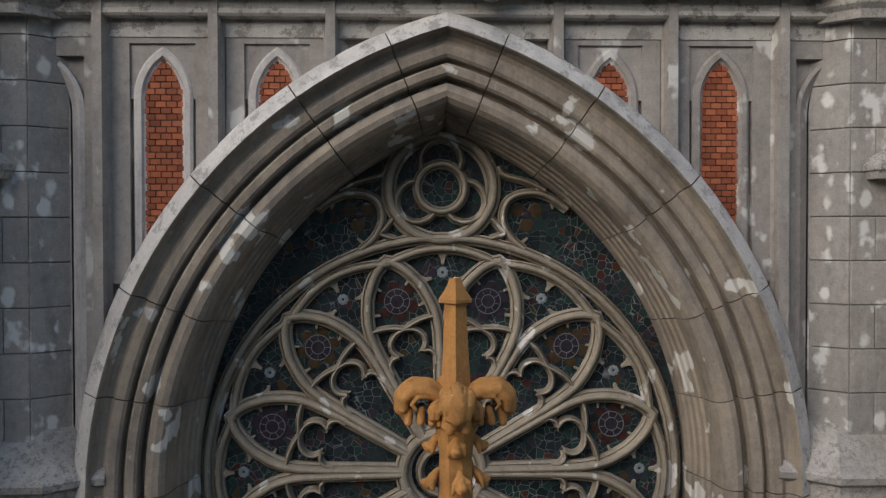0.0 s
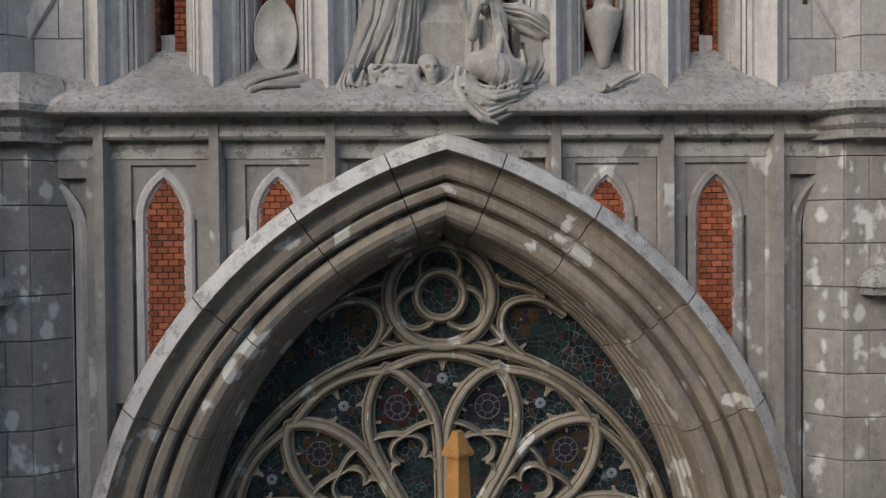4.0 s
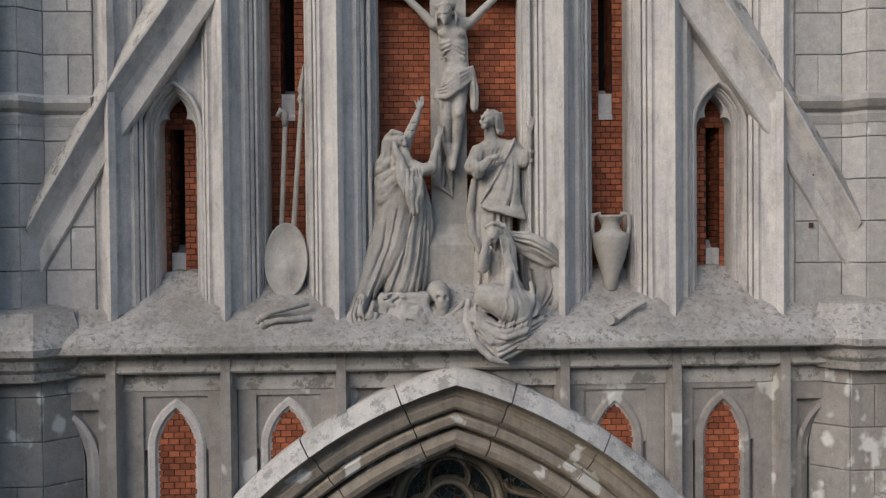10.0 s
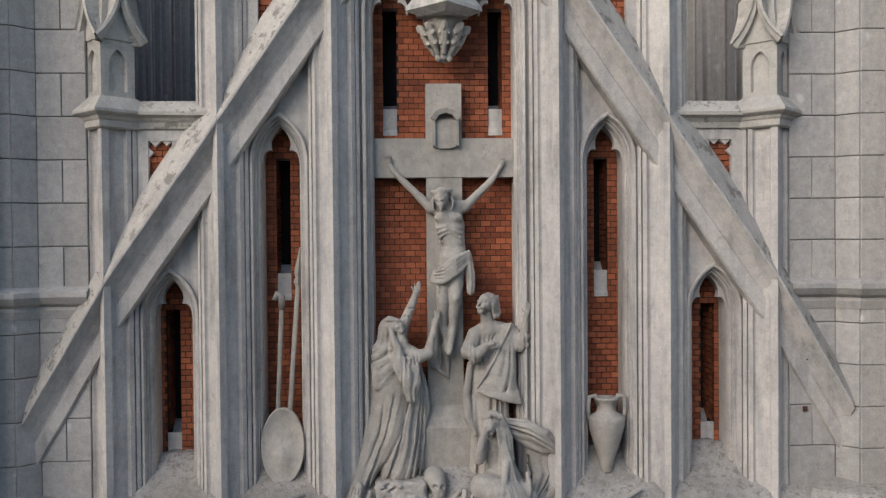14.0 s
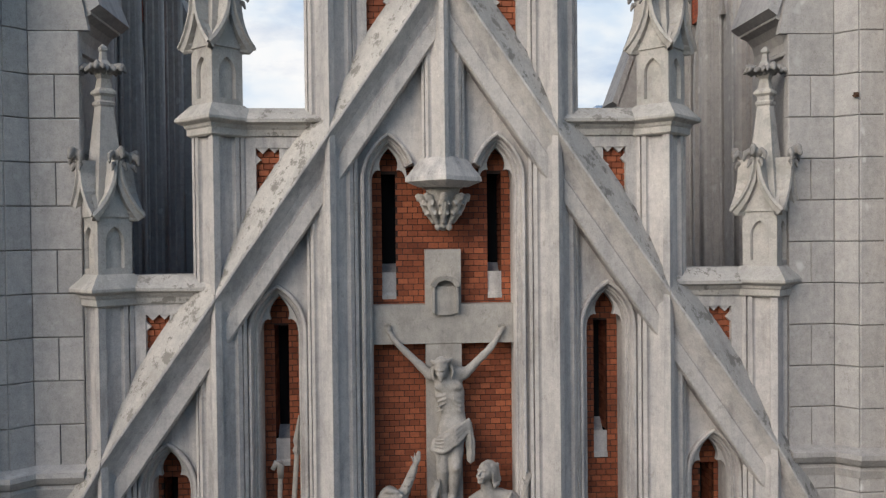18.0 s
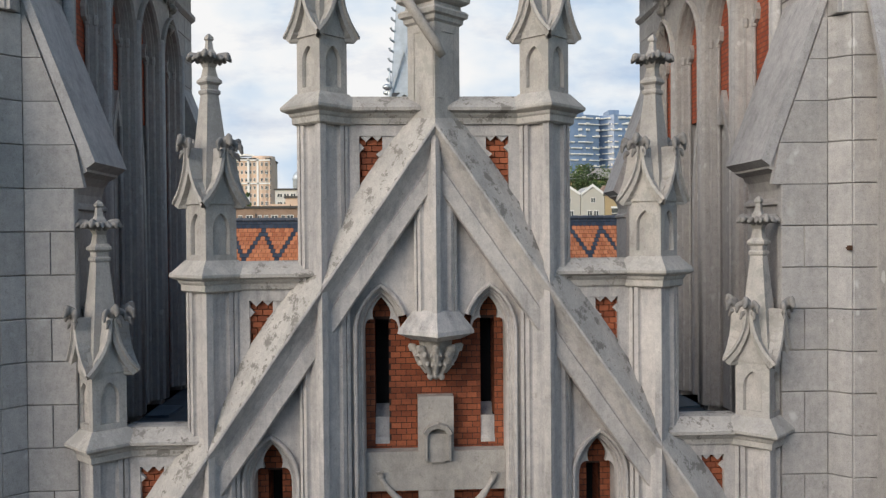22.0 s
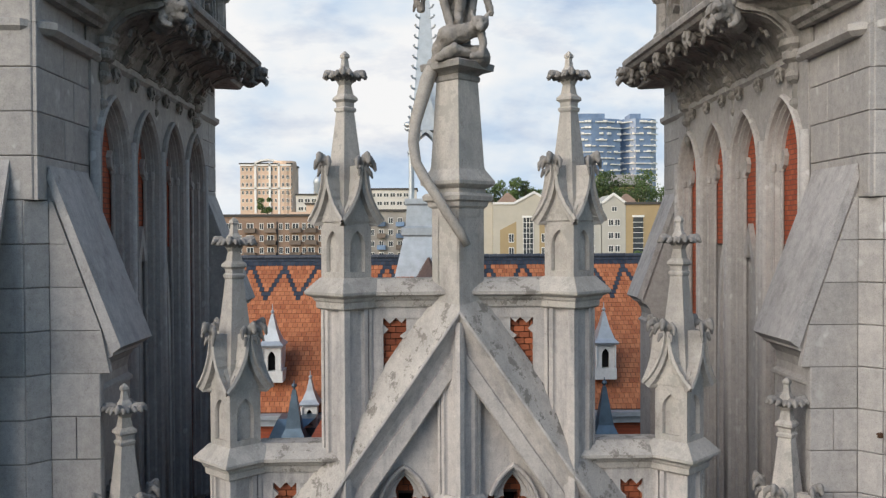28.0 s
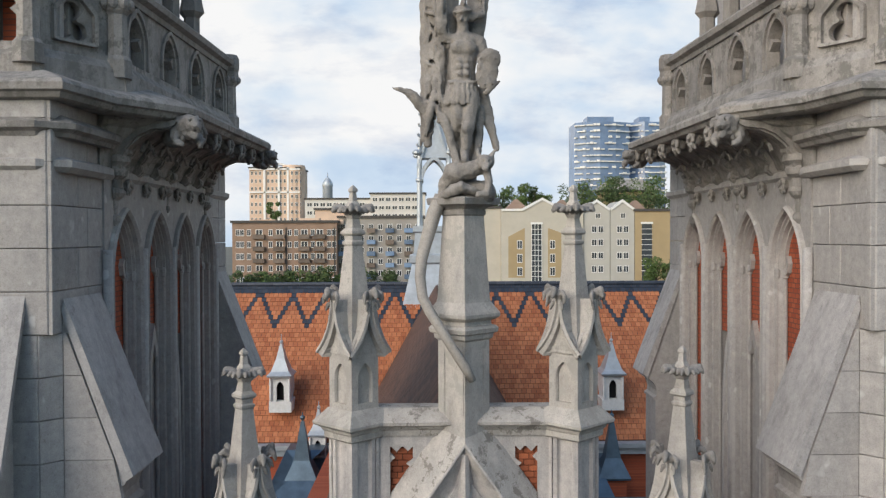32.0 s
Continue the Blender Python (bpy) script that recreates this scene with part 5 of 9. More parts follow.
    wrap("string_course", front, [(-0.1, 20.38), (0.02, 20.38), (0.05, 20.48), (0.03, 20.52), (0.10, 20.56), (0.16, 20.64), (0.16, 20.70), (-0.1, 20.80)], M_TOWER, "moulded string course on the tower")
    low_plan = [(4.42, 0.30), (4.80, -0.10), (6.4, -0.10)]
    wrap("tower_ledge", [(4.45, 0.02), (4.80, -0.30), (6.4, -0.30)], [(-0.6, 17.40), (0.0, 17.40), (0.02, 17.50), (0.08, 17.56), (0.10, 17.66), (0.22, 17.72), (0.24, 17.80), (0.10, 17.98), (-0.05, 18.18), (-0.55, 18.3)], M_LEDGE, "weathered ledge round the tower")
    wrap("plinth_ledge", [(3.98, 0.0), (4.28, -0.06), (4.58, -0.32), (6.4, -0.32)], [(-0.8, 11.2), (0.02, 11.2), (0.02, 11.86), (0.04, 11.95), (0.12, 12.0), (0.14, 12.08), (0.10, 12.12), (-0.30, 12.62), (-0.8, 12.7)], M_LEDGE, "sloping plinth ledge at the arch springing")
    wrap("corbel_shelf", [(4.98, -0.12), (5.02, -0.34), (6.4, -0.34)], [(-0.3, 15.54), (0.0, 15.54), (0.02, 15.62), (0.05, 15.64), (0.05, 15.70), (-0.08, 15.82), (-0.3, 15.95)], M_LEDGE, "small weathered shelf on the tower")
    # inner buttress with a sloping slab, near and far corner
    for y0, y1 in ((0.26, 1.34), (7.6, 8.4)):
        bm = bmesh.new()
        body = [(4.9, 18.0), (4.31, 18.0), (4.31, 25.60), (4.27, 25.62), (4.27, 25.66), (4.33, 25.70), (4.34, 25.80), (4.31, 25.92), (4.24, 26.01), (4.14, 26.06), (4.14, 26.14), (4.84, 28.08), (4.9, 28.08)]
        slab(bm, [(s * x, zz) for x, zz in body], y0, y1)
        part("buttress", bm, M_TOWER, tower, "ashlar buttress with a rounded corbel")
        bm = bmesh.new()
        slab(bm, [(s * x, zz) for x, zz in ((4.85, 28.33), (4.88, 28.17), (4.14, 26.09), (4.03, 26.17))], y0 - 0.04, y1 + 0.05)
        soften(bm, 0.012)
        part("sloping_slab", bm, M_SLAB, tower, "smooth grey sloping buttress slab")
    # front buttress, at the edge of view
    bm = bmesh.new()
    stack(bm, [[(x, y, zz) for y, zz in ((0.1, 12.0), (-0.55, 12.0), (-0.55, 26.3), (0.1, 28.25))] for x in sorted((s * 5.36, s * 6.5))])
    part("buttress", bm, M_TOWER, tower)
    # deeper block below it, out of view, added to shade the lower tower
    bm = bmesh.new()
    stack(bm, [[(x, y, zz) for y, zz in ((0.1, 0.0), (-1.9, 0.0), (-1.9, 17.2), (-0.7, 18.6), (0.1, 18.6))] for x in sorted((s * 5.75, s * 7.6))])
    part("buttress", bm, M_TOWER, tower)
    bm = bmesh.new()
    stack(bm, [[(x, y, zz) for y, zz in ((0.0, 28.22), (-0.68, 26.10), (-0.71, 26.25), (0.0, 28.42))] for x in sorted((s * 5.20, s * 6.6))])
    part("sloping_slab", bm, M_SLAB, tower, "smooth grey sloping buttress slab")
    # upper string, cornice on corbels, parapet
    inner_plan = [(4.86, 8.55), (4.86, 1.55), (4.78, 1.5), (4.78, 0.22), (5.06, 0.0), (6.6, 0.0)]
    wrap("string_course", inner_plan, [(-0.1, 29.86), (0.0, 29.86), (0.07, 29.92), (0.07, 30.0), (-0.1, 30.06)], M_TOWER)
    wrap("string_course", [(4.74, 1.6), (4.78, 0.22), (5.06, 0.0), (6.6, 0.0)], [(-0.1, 30.28), (0.02, 30.28), (0.05, 30.33), (0.12, 30.37), (0.13, 30.44), (-0.1, 30.56)], M_PARAPET)
    lip = [(4.35, 8.9), (4.35, 7.8), (3.62, 6.85), (3.78, 1.95), (4.50, 0.95), (4.70, -0.14), (6.8, -0.14)]
    wrap("cornice", lip, [(-1.4, 30.76), (-0.10, 30.70), (-0.04, 30.72), (0.0, 30.78), (0.05, 30.80), (0.06, 30.88), (0.02, 30.93), (-0.75, 31.22), (-1.4, 31.25)], M_PARAPET, "weathered projecting cornice with a sloping top")
    bm = bmesh.new()
    cove = [(-0.2, 30.02), (0.02, 30.05), (0.08, 30.20), (0.22, 30.40), (0.48, 30.58), (0.85, 30.68), (0.98, 30.72), (0.98, 30.80), (-0.2, 30.80)]
    stack(bm, [[(s * (4.85 - o * k), y, zz) for o, zz in cove] for y, k in ((1.40, 0.06), (1.62, 0.45), (1.85, 0.80), (2.1, 1.0), (6.8, 1.15), (7.1, 0.85), (7.4, 0.2))])
    part("corbel_cove", bm, M_PARAPET, tower, "hollow cove under the cornice")
    # scroll brackets with a carved leaf at the head, small arches between them, bosses on the frieze below
    scroll = [(-0.05, 29.98), (0.08, 29.99), (0.14, 30.05), (0.13, 30.12), (0.11, 30.16), (0.17, 30.21), (0.20, 30.27), (0.19, 30.32), (0.24, 30.38), (0.38, 30.50), (0.56, 30.58), (0.80, 30.60), (0.90, 30.64), (0.92, 30.74), (0.5, 30.74), (-0.05, 30.5)]
    for j in range(7):
        y = 1.95 + 0.80 * j
        k = 1.0 + 0.14 * j / 6
        end = j in (0, 6)
        bm = bmesh.new()
        for w, g in ((0.155 if end else 0.10, 1.0), (0.085 if end else 0.05, 1.07)):
            stack(bm, [[(s * (4.85 - o * k * g), y + ww, zz - (0.015 if g > 1 else 0.0)) for o, zz in scroll] for ww in (-w, w)])
        soften(bm, 0.012)
        part("bracket", bm, M_PARAPET, tower, "scroll bracket under the cornice")
        bm = LEAFHEAD.copy()
        size = 1.25 if end else 1.0
        for v in bm.verts:
            o, w, z = v.co
            v.co = (s * (4.85 - 0.90 * k + (-o) * size), y + w * size, 30.60 + z * size)
        part("leaf_carving", bm, M_CARVE, tower, "carved leaf head of a bracket", smooth=True)
        if j < 6:
            bm = bmesh.new()
            for o, zz, r, up in ((0.80, 30.50, 0.036, 0.15), (0.34, 30.30, 0.030, 0.14)):
                for h in (-1, 1):
                    line = [(0.0, 0.04), (0.06, 0.0), (0.11, -0.05), (0.19, -0.05), (0.25, -0.10), (0.29, -0.16)]
                    tube(bm, [(s * (4.85 - o * k), y + 0.40 + h * u, zz + up + dz) for u, dz in line], r, 6)
            part("small_arch", bm, M_PARAPET, tower)
            bm = LEAFHEAD.copy()
            for v in bm.verts:
                o, w, z = v.co
                v.co = (s * (4.84 - o * 0.6), y + 0.40 + w * 0.75, 29.80 + z * 0.75)
            part("boss", bm, M_PARAPET, tower, "small carved boss on the frieze", smooth=True)
        if j in (0, 3, 6):
            # pendant console on the wall
            bm = bmesh.new()
            big_k = 0.95 if j == 3 else 1.35
            stack(bm, [[(s * (4.88 - r * big_k * (0.35 + 0.65 * math.sin(math.pi * i / 8))), y + r * big_k * math.cos(math.pi * i / 8), 30.10 + (zz - 29.96) * big_k) for i in range(9)] for zz, r in ((30.05, 0.17), (29.98, 0.18), (29.93, 0.13), (29.90, 0.15), (29.84, 0.14), (29.80, 0.09), (29.72, 0.085), (29.70, 0.11), (29.66, 0.12), (29.62, 0.10), (29.58, 0.055), (29.44, 0.045), (29.42, 0.07), (29.37, 0.075), (29.32, 0.05), (29.28, 0.015))])
            part("pendant", bm, M_PARAPET, tower, "small moulded pendant console")
    # pierced parapet that follows the cornice
    def along(p, q, build, name, label=""):
        bm = bmesh.new()
        p, q = Vector(p), Vector(q)
        d = (q - p)
        build(bm, d.length)
        d.normalize()
        nrm = Vector((d.y, -d.x))
        if nrm.x > 0 and abs(nrm.x) > abs(nrm.y) or (abs(nrm.y) >= abs(nrm.x) and nrm.y > 0):
            nrm = -nrm
        for v in bm.verts:
            lx, ly, lz = v.co
            w = p + d * lx - nrm * ly
            v.co = (s * w.x, w.y, lz)
        return part(name, bm, M_CARVE if name == "parapet_coping" else M_PARAPET, tower, label)

    def pierced(count, w=0.30):
        def build(bm, length):
            step = length / count
            for i in range(count):
                c = step * (i + 0.5)
                ww = min(w, step * 0.33)
                wall_with_arch(bm, step * i, step * (i + 1), 31.48, 32.34, 32.34, pointed(c, 31.80, ww, ww * 1.35, 6), 0.0, 0.20)
                run(bm, [(c - ww * 1.3, 31.50), *pointed(c, 31.80, ww * 1.3, ww * 1.7, 6), (c + ww * 1.3, 31.50)], [(-0.03, 0.05), (-0.03, -0.04), (0.03, -0.04), (0.03, 0.05)])
                for q in (-1, 1):
                    slab(bm, [(c + q * ww, 31.78), (c + q * ww * 0.55, 31.90), (c + q * ww * 0.95, 31.98)], 0.04, 0.16)
        return build

    def plinth(bm, length):
        stack(bm, [[(x, y, zz) for y, zz in ((0.30, 30.95), (-0.16, 30.95), (-0.14, 31.30), (-0.05, 31.42), (-0.05, 31.48), (0.30, 31.48))] for x in (-0.08, length + 0.08)])

    def coping(bm, length):
        stack(bm, [[(x, y, zz) for y, zz in ((0.30, 32.34), (-0.04, 32.34), (-0.05, 32.42), (-0.14, 32.46), (-0.16, 32.54), (-0.10, 32.60), (0.30, 32.66))] for x in (-0.1, length + 0.1)])

    def trefoil_bay(bm, length):
        c, n, rings = length / 2, 48, []
        hole, rim, square = [], [], []
        for i in range(n):
            a = 2 * math.pi * i / n - math.pi / 2
            best = 0.10
            for d in (90, 215, 325):
                lx, lz = 0.13 * math.cos(radians(d)), 0.13 * math.sin(radians(d)) + (0.05 if d == 90 else 0)
                dot = lx * math.cos(a) + lz * math.sin(a)
                disc = dot * dot - (lx * lx + lz * lz - 0.118 ** 2)
                if disc > 0:
                    best = max(best, dot + math.sqrt(disc))
            hole.append((c + best * math.cos(a), 31.83 + best * math.sin(a)))
            m = min(0.27 / max(1e-6, abs(math.cos(a))), 0.22 / max(1e-6, -math.sin(a)) if math.sin(a) < 0 else 9, 0.40 / (abs(math.cos(a)) * 0.95 + max(0, math.sin(a)) + 1e-6) if math.sin(a) > 0 else 9)
            rim.append((c + m * math.cos(a), 31.83 + m * math.sin(a)))
            t = min((c if abs(math.cos(a)) > 1e-6 else 9) / max(1e-6, abs(math.cos(a))), (0.51 if math.sin(a) > 0 else 0.35) / max(1e-6, abs(math.sin(a))))
            square.append((c + t * math.cos(a), 31.83 + t * math.sin(a)))
        rows = ((hole, 0.20), (hole, 0.09), (rim, 0.05), (rim, -0.02), ([(c + (x - c) * 1.18, 31.83 + (z - 31.83) * 1.18) for x, z in rim], -0.03), ([(c + (x - c) * 1.22, 31.83 + (z - 31.83) * 1.22) for x, z in rim], 0.03), (square, 0.03), (square, 0.20), (hole, 0.20))
        stack(bm, [[(x, y, z) for x, z in row] for row, y in rows], False)

    ring_plan = [(7.0, 0.42), (5.30, 0.42), (4.62, 1.45), (4.42, 6.95)]
    for (p, q), cnt in zip(zip(ring_plan, ring_plan[1:]), (2, 1, 4)):
        along(p, q, plinth, "parapet_plinth")
        along(p, q, trefoil_bay if cnt == 1 else pierced(cnt), "parapet", "pierced stone parapet")
        along(p, q, coping, "parapet_coping")
    for px, py in ((5.30, 0.36), (4.60, 1.42), (4.40, 6.95)):
        bm = bmesh.new()
        stack(bm, [[(s * px + r * math.cos(math.pi * k / 4), py + r * math.sin(math.pi * k / 4), zz) for k in range(8)] for zz, r in ((31.2, 0.19), (31.44, 0.19), (31.5, 0.14), (32.05, 0.13), (32.10, 0.17), (32.26, 0.19), (32.34, 0.18), (32.40, 0.20), (32.60, 0.20), (32.68, 0.16))])
        for k in range(8):
            blob(bm, (s * px + 0.17 * math.cos(math.pi * k / 4), py + 0.17 * math.sin(math.pi * k / 4), 32.18), (0.065, 0.065, 0.08), 6, 5)
        part("parapet_post", bm, M_PARAPET, tower, "stone post with a leafy capital")
    bm = bmesh.new()
    box(bm, *sorted((s * 5.6, s * 13.0)), 1.4, 7.6, 31.0, 40.0)
    part("belfry", bm, M_TOWER, tower)
    for k in range(3):
        bm = bmesh.new()
        box(bm, *sorted((s * (5.25 + 0.42 * k), s * (5.45 + 0.42 * k))), 0.9, 1.05, 31.5, 38.0)
        part("brick_filling", bm, M_BRICKFAR, tower)
        bm = bmesh.new()
        xx = s * (5.16 + 0.42 * k)
        stack(bm, [[(xx + 0.08 * math.cos(math.pi * i / 4), 0.86 + 0.08 * math.sin(math.pi * i / 4), zz) for i in range(8)] for zz in (31.4, 38.0)])
        part("colonnette", bm, M_TOWER, tower)
    bm = bmesh.new()
    box(bm, *sorted((s * 5.1, s * 7.0)), 1.05, 1.4, 31.0, 40.0)
    part("belfry_front", bm, M_TOWER, tower)
    for k in range(4):
        bm = bmesh.new()
        y = 2.2 + 1.3 * k
        stack(bm, [[(s * 4.9 + r * math.cos(math.pi * i / 3), y + r * math.sin(math.pi * i / 3), zz) for i in range(6)] for zz, r in ((31.4, 0.16), (33.2, 0.15), (33.3, 0.24), (33.5, 0.2), (34.6, 0.04))])
        part("small_pinnacle", bm, M_CARVE, tower)
    # gargoyles on the cornice
    for gx, gy, gz, sz in ((3.88, 2.0, 30.60, 0.86), (3.64, 6.8, 30.62, 0.7)):
        g = Clay((-0.5, -0.8, -0.5), (0.75, 0.6, 0.5), 0.022)
        g.limb([(0.05, 0.5, -0.10), (0.02, 0.2, -0.05), (0.0, -0.14, 0.0)], [0.18, 0.2, 0.17], 0.05)
        g.limb([(0.0, -0.2, 0.06), (-0.04, -0.36, 0.04), (-0.06, -0.46, -0.02)], [0.15, 0.13, 0.08], 0.04)
        g.limb([(-0.02, -0.26, -0.10), (-0.05, -0.42, -0.14)], [0.10, 0.05], 0.03)
        g.limb([(-0.05, -0.52, -0.07), (-0.03, -0.3, -0.07)], [0.03, 0.02], 0.015, 1.0, True)
        for q in (-1, 1):
            g.limb([(0.12 * q, -0.18, 0.12), (0.19 * q, -0.10, 0.24)], [0.07, 0.02], 0.03)
            g.egg((-0.04 + 0.075 * q, -0.41, 0.10), (0.035, 0.04, 0.03), 0.01, True)
            g.limb([(-0.04 + 0.03 * q, -0.42, 0.13), (-0.04 + 0.12 * q, -0.36, 0.13)], 0.03, 0.015)
            g.limb([(0.16 * q, -0.04, -0.08), (0.20 * q, -0.20, -0.22), (0.15 * q, -0.30, -0.28)], [0.09, 0.07, 0.05], 0.03)
            g.limb([(0.10 * q, 0.10, 0.10), (0.30 * q, 0.14, 0.16), (0.36 * q, 0.10, -0.02)], [0.06, 0.05, 0.02], 0.02, 0.5)
            for i in range(4):
                g.limb([(0.15 * q, -0.10 + 0.06 * i, 0.16 - 0.03 * i), (0.20 * q, -0.06 + 0.07 * i, -0.05)], 0.03, 0.012)
        ob = g.skin("gargoyle", M_CARVE, 0.03)
        ob.matrix_basis = Matrix.Translation((s * gx, gy, gz)) @ Matrix.Rotation(radians(-32 * s), 4, "Z") @ Matrix.Diagonal((s * sz, sz, sz, 1))
        tagged(ob, "weathered stone beast-head gargoyle on the cornice", "gargoyle", "cornice gargoyles")

for x, y, z in ((5.01, -0.02, 25.07), (4.47, 0.2, 19.75), (4.46, 0.2, 19.13)):
    anchor = thing("iron_anchor", (x, y, z), "small rusty iron anchor in the tower wall", "anchor", "iron anchors")
    bm = bmesh.new()
    tube(bm, [(x, y - 0.05, z), (x, y + 0.08, z)], 0.012, 8)
    part("bolt", bm, M_RUST, anchor)
    bm = bmesh.new()
    box(bm, x - 0.024, x + 0.024, y - 0.022, y + 0.02, z - 0.03, z + 0.03)
    soften(bm, 0.005)
    part("plate", bm, M_RUST, anchor)


# ---- roofs behind the gable ----
deck = thing("flat_roof", (0, 5.0, 22.2), "dark felt roof between the towers", "roof", kind="structure")
bm = bmesh.new()
box(bm, -5.3, 5.3, 1.46, 12.0, 21.9, 22.2)
for s in (-1, 1):
    box(bm, *sorted((s * 3.75, s * 5.3)), 0.95, 1.458, 21.9, 22.198)
part("felt", bm, M_FLAT, deck)
for s in (-1, 1):
    for k, (y, w) in enumerate(((1.9, 0.5), (3.2, 0.8), (4.6, 0.4))):
        bm = bmesh.new()
        box(bm, *sorted((s * 4.8, s * (4.8 - w))), y, y + 0.9, 22.2, 22.24)
        rough_up(bm, 0.03, 3)
        part("loose_sheet", bm, M_LEADBLUE, deck, "loose blue-grey roofing sheet")
# added wall behind the camera, never in view: it cuts the low sky light
opposite = thing("wall_opposite", (0, -46, 0), "plain dim wall added unseen behind the camera to block low sky light", "wall", kind="structure")
bm = bmesh.new()
box(bm, -160, 160, -50, -46, 0, 33)
part("street_front", bm, plain("dim_light_block", (0.10, 0.085, 0.07), 0.9, scale=0.3), opposite)
ground = thing("ground", (0, 0, 0), "hazy city ground", "ground", kind="structure")
bm = bmesh.new()
box(bm, -3000, 3000, -400, 4000, -1.0, 0.0)
part("soil", bm, plain("city_ground", (0.12, 0.12, 0.10), 0.95, scale=0.02, bump=0), ground)


def tiled(name, label, o, u, v, nu, nv, w, h, mats, pick, keep=lambda a, b: True):
    """A tiled slope: tiles of w x h laid from o along u, in rows up v, each tilted and lapped."""
    n = u.cross(v).normalized()
    if n.z < 0:
        n = -n
    vs, fs, mi = [], [], []
    for j in range(nv):
        for i in range(nu):
            a = (i + (0.5 if j % 2 else 0.0)) * w
            b = j * h
            if not keep(a, b):
                continue
            lift = 0.035 + 0.012 * rng.random()
            q = len(vs)
            g = 0.012
            for da, db, up in ((g, 0, lift), (w - g, 0, lift), (w - g, h * 1.12, 0.012), (g, h * 1.12, 0.012), (g, 0, -0.03), (w - g, 0, -0.03)):
                vs.append(o + u * (a + da) + v * (b + db) + n * up)
            fs += [(q, q + 1, q + 2, q + 3), (q + 4, q + 5, q + 1, q)]
            mi += [pick(i, j, a, b)] * 2
    me = bpy.data.meshes.new(name)
    me.from_pydata([tuple(p) for p in vs], [], fs)
    for m in mats:
        me.materials.append(m)
    me.polygons.foreach_set("material_index", mi)
    return new(name, me)


trans = thing("transept_roof", (0, 38, 18), "steep orange tiled transept roof with dark zigzag bands", "roof", kind="structure")
RY, RZ, EY, EZ = 39.6, 26.2, 33.4, 18.5
up_v = Vector((0, RY - EY, RZ - EZ))
run_len = up_v.length
up_v.normalize()


def zig(i, j, a, b):
    d = run_len - b
    if d < 0.75:
        return 1
    ph = (a % 1.95) / 1.95
    tri = abs(ph - 0.5) * 2
    for shift in (0.0,):
        z = 0.75 + 2.2 * (1 - tri)
        if 0.75 <= d <= 3.1 and abs(d - z) < 0.34:
            return 1
    if d > 2.55 and d < 3.05 and tri < 0.17:
        return 1
    return 0


t_obj = tiled("roof_tiles", "", Vector((-24, EY, EZ)), Vector((1, 0, 0)), up_v, 185, 33, 0.26, 0.30, (M_TILE, M_TILEDARK), zig)
t_obj.parent = trans
t_obj.matrix_parent_inverse = trans.matrix_basis.inverted()
t_obj["kind"] = "stuff"
bm = bmesh.new()
stack(bm, [[(x, y, z) for y, z in ((EY, EZ - 0.05), (RY, RZ - 0.05), (RY + 6, EZ - 0.05))] for x in (-24, 24.2)])
part("roof_body", bm, M_TILEOLD, trans)
bm = bmesh.new()
for k in range(96):
    x = -24 + 0.5 * k
    tube(bm, [(x, RY, RZ + 0.02), (x + 0.49, RY, RZ + 0.04)], 0.14, 8)
part("ridge_tiles", bm, M_TILEDARK, trans, "dark ridge tiles")
bm = bmesh.new()
box(bm, -24, 24, EY - 0.5, EY + 0.02, EZ - 0.6, EZ - 0.05)
box(bm, -24, 24, EY - 0.7, EY - 0.5, EZ - 0.25, EZ - 0.02)
part("eaves_gutter", bm, M_ZINC, trans, "pale zinc eaves gutter")
bm = bmesh.new()
box(bm, -24, 24, EY - 0.1, EY + 12.5, 0, EZ - 0.6)
part("transept_wall", bm, M_BRICKFAR, trans)

nave = thing("nave_roof", (0, 20, 20), "weathered brown tiled nave roof", "roof", kind="structure")
for s in (-1, 1):
    v = Vector((-s * 4.6, 0, 4.6 * 1.72)).normalized()
    o = Vector((s * 4.6, 2.0, 26.35 - 4.6 * 1.72))
    ln = math.hypot(4.6, 4.6 * 1.72)
    ob = tiled("roof_tiles", "", o, Vector((0, 1, 0)), v, 138, int(ln / 0.3), 0.26, 0.30, (M_TILEOLD,), lambda i, j, a, b: 0, lambda a, b: 2.0 + a < 33.6 + (b / ln) * 6.2)
    ob.parent = nave
    ob.matrix_parent_inverse = nave.matrix_basis.inverted()
    ob["kind"] = "stuff"
bm = bmesh.new()
stack(bm, [[(x, y, z) for x, z in ((-4.55, 18.4), (0, 26.25), (4.55, 18.4))] for y in (1.95, 38.8)])
part("roof_body", bm, M_TILEOLD, nave)
bm = bmesh.new()
box(bm, -5.4, 5.4, 12.0, 34.0, 0.0, 18.5)
part("aisle_block", bm, M_BRICKFAR, nave)


